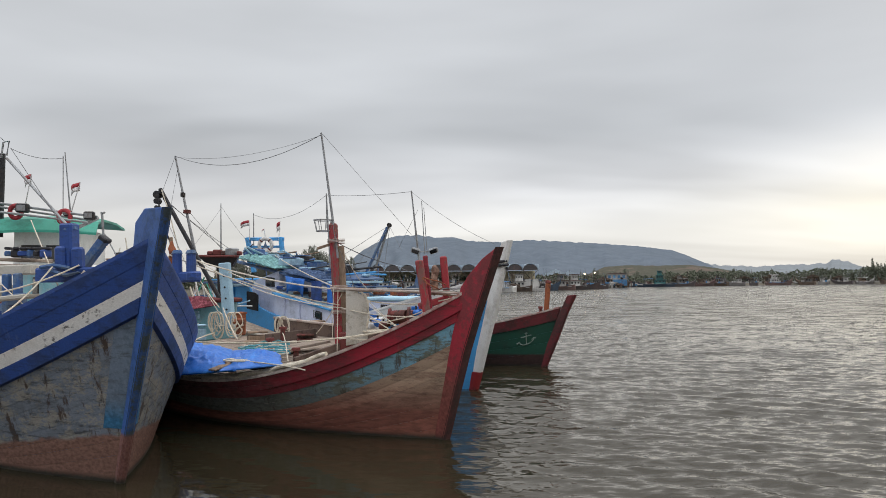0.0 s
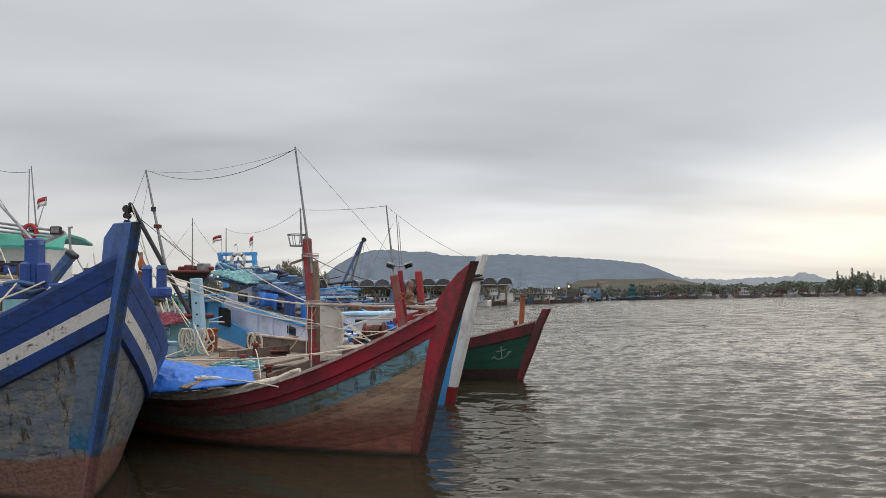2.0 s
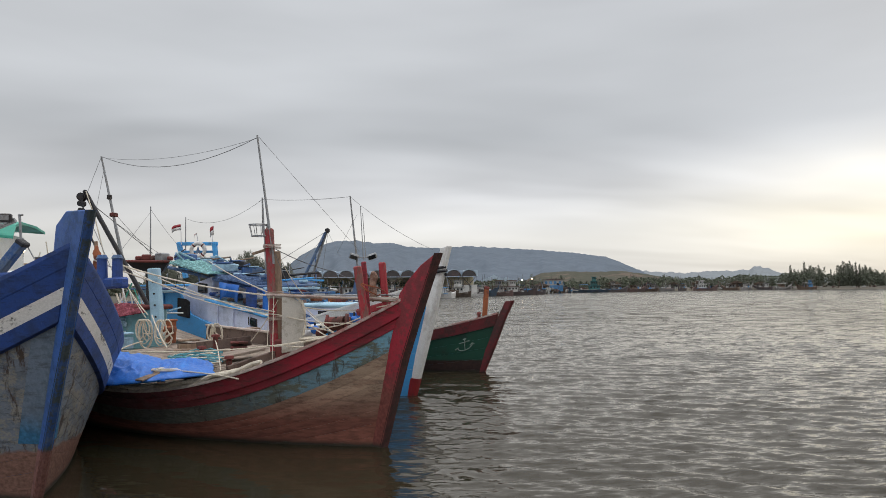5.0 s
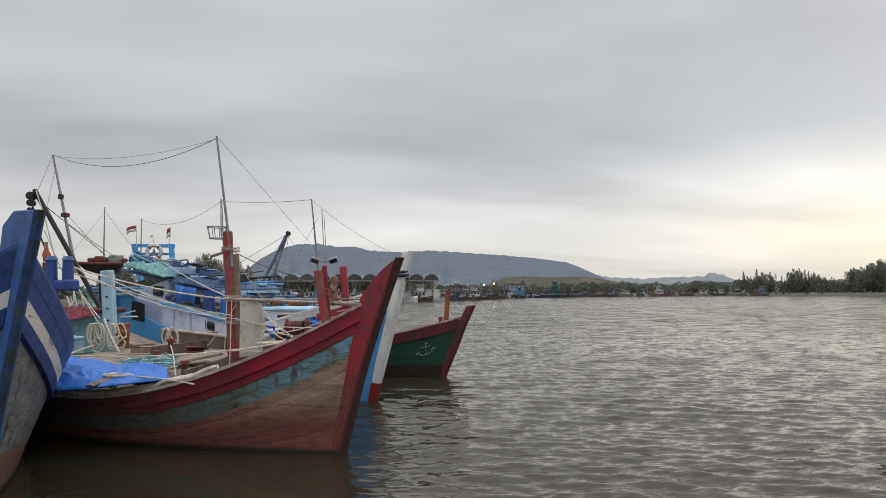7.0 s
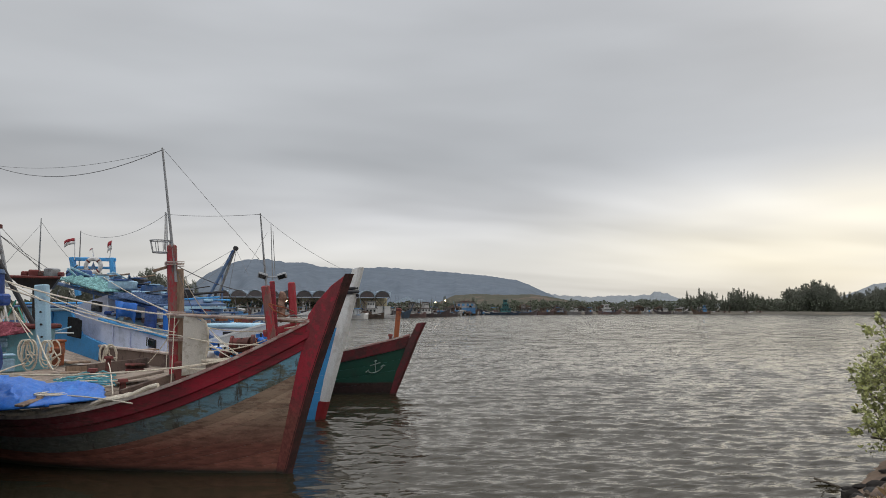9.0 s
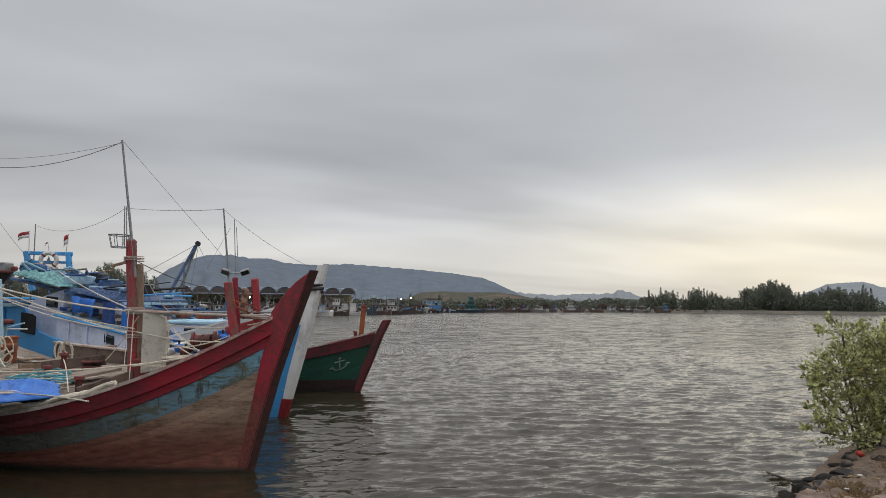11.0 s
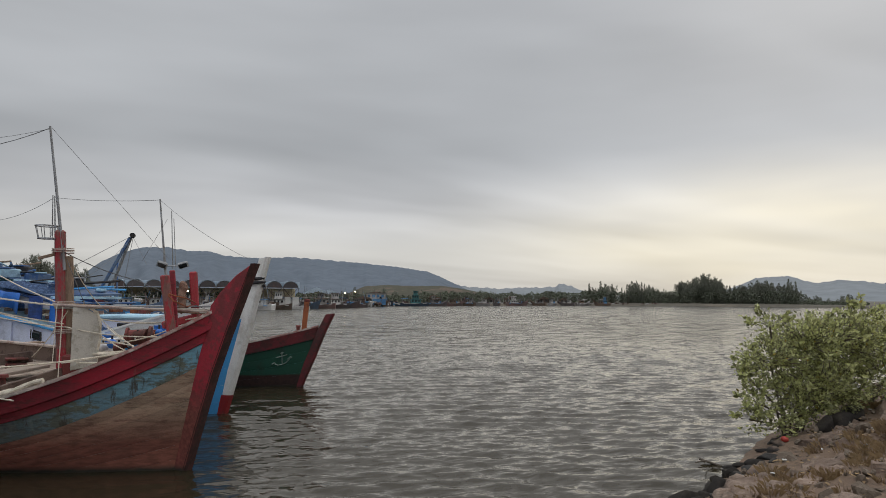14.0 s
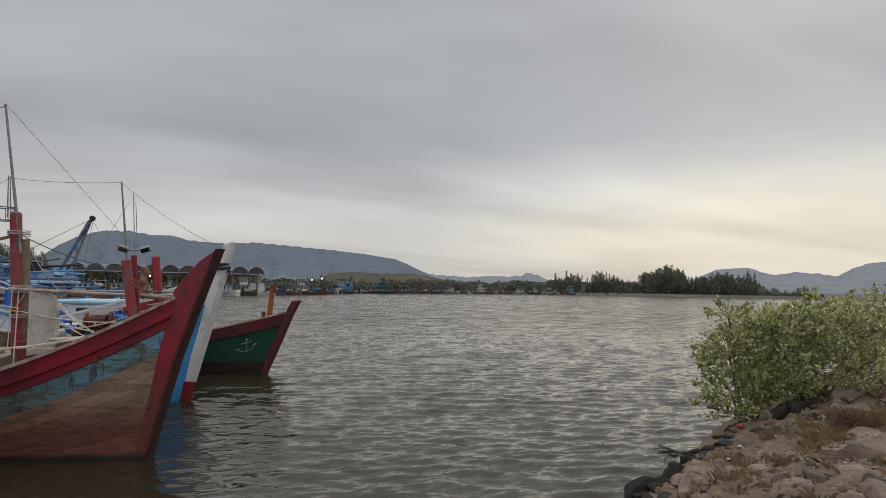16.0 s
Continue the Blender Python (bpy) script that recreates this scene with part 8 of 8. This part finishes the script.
FARBOATS = ((12.9, -6, 14, 200, "farnavy", "farteal", "farteal", "turquoise fishing boat with three decks along the far bank", 3), (15.3, -5, 8, 20, "fardark", "fargrey", "farbrown", "dark fishing boat with grey house along the far bank", 2),
            (22.3, -4, 9, 30, "farred", "farwhite", "farwhite", "rust red fishing boat with white house on the far bank", 2), (19.3, -3, 6, 200, "fargrey", "farwhite", "farbrown", "grey fishing boat along the far bank", 1),
            (24.2, -3, 7, 165, "farbrown", "fargrey", "farbrown", "brown fishing boat drawn up on the far bank", 1), (26.6, -3, 7, 150, "fardark", "farwhite", "fargrey", "dark fishing boat along the far bank", 1),
            (28.0, -3, 8, 30, "fargrey", "farbrown", "farwhite", "grey fishing boat along the far bank", 1), (29.6, -3, 7, 200, "farbrown", "farblue", "farwhite", "fishing boat with blue house along the far bank", 2),
            (16.9, -4, 7, 40, "farred", "farbrown", "farbrown", "rust red fishing boat along the far bank", 1), (18.1, -3, 6, 160, "farbrown", "fargrey", "fardark", "brown fishing boat along the far bank", 1),
            (20.6, -3, 6, 60, "fardark", "fargrey", "farbrown", "dark fishing boat bow on to the far bank", 1), (25.4, -3, 6, 70, "fargrey", "farwhite", "fargrey", "grey fishing boat bow on to the far bank", 1),
            (1.2, -5, 9, 170, "farbrown", "farwhite", "fargrey", "brown boat with white house at the quay", 2), (2.6, -7, 8, 190, "fardark", "farwhite", "farbrown", "dark tug with white house at the quay", 1),
            (4.7, -6, 11, 190, "farred", "fargrey", "farbrown", "rusty red fishing boat at the quay", 2), (5.9, -9, 11, 175, "fardark", "farwhite", "farred", "dark fishing boat with white house at the quay", 2), (6.9, -6, 10, 10, "fardark", "farteal", "fargrey", "dark fishing boat with turquoise house at the quay", 1),
            (8.0, -7, 9, 190, "fardark", "fargrey", "fardark", "dark fishing boat at the quay", 1), (3.6, -10, 8, 15, "farnavy", "farwhite", "farblue", "small navy fishing boat at the quay", 1), (-0.6, -8, 11, 160, "farwhite", "farwhite", "farblue", "white boat at the fish market quay", 1),
            (-3.6, -12, 12, 190, "farwhite", "farwhite", "farbrown", "white fishing boat at the fish market quay", 1), (-6.2, -12, 11, 170, "farred", "farwhite", "farred", "red and white fishing boat at the quay", 1),
            (-8.6, -14, 12, 190, "farbrown", "farwhite", "farbrown", "brown fishing boat at the fish market quay", 1), (-11.2, -14, 12, 180, "farblue", "farwhite", "farblue", "blue fishing boat at the quay", 1))
for k, (az, dr, ln, hd, hm, wm, rm, lab, tiers) in enumerate(FARBOATS):
    far_boat(az, far_r(az) + dr, ln, hd - az + rr.uniform(-22, 22), hm, wm, rm, lab, tiers, k + 50)


def hut(az, dr, w, d, h, wall, roof, label, rz=0.0, pitch=0.22):
    """A small waterside building with a pitched roof, door and windows."""
    ob = thing("waterside_hut", polar(az, far_r(az) + dr, 0.6), -az + rz, label, "building", "waterside huts")
    part("wall", block(0, 0, h / 2, w, d, h, 0, 0.02), wall, ob)
    bm = bmesh.new()
    pts = [(-w / 2 - 0.4, h), (0, h + w * pitch), (w / 2 + 0.4, h)]
    f = [bm.verts.new((x, -d / 2 - 0.4, z)) for x, z in pts]
    g = [bm.verts.new((x, d / 2 + 0.4, z)) for x, z in pts]
    for i in range(2):
        bm.faces.new((f[i], f[i + 1], g[i + 1], g[i]))
    bm.faces.new(f)
    bm.faces.new(g[::-1])
    bm.faces.new((f[0], g[0], g[2], f[2]))
    part("roof", bm, roof, ob)
    part("door", block(-w * 0.15, -d / 2 - 0.02, 1.0, 0.9, 0.05, 2.0, 0, 0.01), "fardark", ob)
    part("window", block(w * 0.25, -d / 2 - 0.02, h * 0.6, 0.9, 0.05, 0.8, 0, 0.01), "glass", ob)
    for x in (-w / 2 + 0.2, w / 2 - 0.2):
        part("stilt", bar((x, -d / 2 + 0.2, -1.4), (x, -d / 2 + 0.2, 0.1), 0.1, n=6), "farbrown", ob)
    return ob


bh = hut(10.0, 0.5, 6.4, 5.0, 3.9, "farwhite", "farred", "blue and white waterside hut with a low red roof", 0.0, 0.05)
part("lower_cladding", block(0.0, -0.05, 1.0, 6.5, 5.1, 2.0, 0, 0.02), "farblue", bh)
for k in range(4):
    part("window", block(-2.3 + 1.5 * k, -2.55, 2.9, 0.8, 0.06, 0.9, 0, 0.0), "farblue", bh)
for k in range(9):
    az = 8.4 + k * 2.3 + rr.uniform(-0.6, 0.6)
    if abs(az - 10.2) < 0.9:
        continue
    hut(az, rr.uniform(9, 16), rr.uniform(3.5, 6), 4.5, rr.uniform(1.6, 2.4), rr.choice(("farbrown", "farbrown", "fardark", "farbrown")), rr.choice(("farbrown", "fardark", "fardark", "farbrown")), "weathered waterside hut on the far bank")

# fish market: a row of barrel vaults on trusses along the quay
M["vault"] = material("pale_blue_vault_sheet", (0.42, 0.50, 0.58), (0.34, 0.42, 0.5), (0.25, 0.3, 0.35), 0.3, 0.5, 0.6, bump=0)
M["cream"] = material("cream_yellow_wall", (0.55, 0.47, 0.30), (0.46, 0.40, 0.27), (0.32, 0.28, 0.2), 0.3, 0.5, 0.8, bump=0)
market = thing("fish_market_hall", polar(-4, 158, 0.8), 4, "long open market hall with a row of dark vaulted bays", "building")
NB = 11
BW = 3.72
for k in range(NB):
    x0 = -20.5 + k * BW
    bm = bmesh.new()
    rows = []
    for i in range(11):
        a = math.pi * i / 10
        x, z = x0 + BW / 2 - BW * 0.49 * math.cos(a), 4.3 + 1.5 * math.sin(a)
        rows.append([bm.verts.new((x, y, z + dz)) for y, dz in ((0, 0), (9, 0), (9, 0.1), (0, 0.1))])
    for r0, r1 in zip(rows, rows[1:]):
        for j in range(4):
            bm.faces.new((r0[j], r1[j], r1[(j + 1) % 4], r0[(j + 1) % 4]))
    part("vault", bm, "vault", market)
    # flat dark half-disc painted for the shade in the open vault end
    bm = bmesh.new()
    vs = [bm.verts.new((x0 + BW / 2 - BW * 0.47 * math.cos(math.pi * i / 10), -0.06, 4.25 + 1.4 * math.sin(math.pi * i / 10))) for i in range(11)]
    bm.faces.new(vs)
    part("gable", bm, "fardark", market)
    part("strut", bar((x0 + 0.05, 0, 4.3), (x0 + BW / 2, 0, 2.2), 0.07, n=5), "fardark", market)
    part("strut", bar((x0 + BW - 0.05, 0, 4.3), (x0 + BW / 2, 0, 2.2), 0.07, n=5), "fardark", market)
    part("column", bar((x0 + BW / 2, 0, -0.5), (x0 + BW / 2, 0, 2.3), 0.14, n=8), "farwhite", market)
part("fascia", block(0.3, 0.9, 4.95, NB * BW, 0.2, 1.3, 0, 0.02), "vault", market)
part("back_wall", block(0.3, 9.2, 1.9, NB * BW, 0.3, 4.6, 0, 0.02), "cream", market)
part("apron", block(0.3, 1.0, -0.6, NB * BW + 4, 8.0, 1.0, 0, 0.02), "farwhite", market)
for k in range(22):
    st = thing("market_stall", market.matrix_basis @ Vector((-20 + k * 1.9 + rr.uniform(-0.4, 0.4), rr.uniform(-2, 4), -0.1)), rr.uniform(-10, 15), "small market stall with stacked crates", "stall", "market stalls")
    hh = rr.uniform(1.0, 2.2)
    part("counter", block(0, 0, hh / 2, rr.uniform(0.8, 1.6), 0.8, hh, 0, 0.03), rr.choice(("farwhite", "farred", "farbrown", "farblue", "fardark", "farwhite")), st)
    part("top", block(0, 0, hh + 0.05, 1.7, 1.0, 0.1, 0, 0.02), rr.choice(("farwhite", "farblue", "farred")), st)
hut(4.9, 30, 9, 6, 3.4, "farwhite", "vault", "pale building with a blue roof behind the quay")
hut(6.0, 40, 8, 6, 3.2, "farwhite", "vault", "pale building with a blue roof behind the quay")

# gear heaped along the quay and in the boats moored under the far bank
rr = random.Random(77)
for mat, lab, n in (("farwhite", "pale crates, drums and wheelhouse tops heaped along the quay", 230), ("farbrown", "brown timber and nets heaped along the quay", 170), ("farblue", "blue drums and tarpaulins along the quay", 45), ("farred", "rusty gear and red floats along the quay", 90)):
    bm = bmesh.new()
    for k in range(n):
        az = rr.uniform(-16, 12) if rr.random() < 0.62 or mat == "farblue" else rr.uniform(17, 34)
        s = rr.uniform(0.3, 0.9) if az < 14 else rr.uniform(0.25, 0.55)
        p = polar(az, far_r(az) + (rr.uniform(-7.5, -2.0) if az < 14 else rr.uniform(0.5, 6.0)), 0)
        up = rr.uniform(0.0, 1.0) ** 2 * (1.3 if az < 14 else 0.5)
        box(bm, Matrix.Translation(p + Vector((0, 0, 0.6 + up + s * 0.3))) @ pose(0, 0, 0, rr.uniform(-12, 12), rr.uniform(-12, 12), rr.uniform(0, 180)), (s * rr.uniform(0.8, 2.6), s, s * rr.uniform(0.4, 1.0)), 0.0)
        if up > 0.3:
            box(bm, Matrix.Translation(p + Vector((0, 0, 0.3 + up / 2))), (s * 0.7, s * 0.7, up + 0.6), 0.0)
        if rr.random() < 0.3:
            cyl(bm, p + Vector((0, 0, 0.2)), p + Vector((rr.uniform(-1.2, 1.2), 0, rr.uniform(2.5, 5.2))), 0.06, 0.03, n=5)
    single("quay_gear", bm, mat, lab, "gear", kind="stuff")
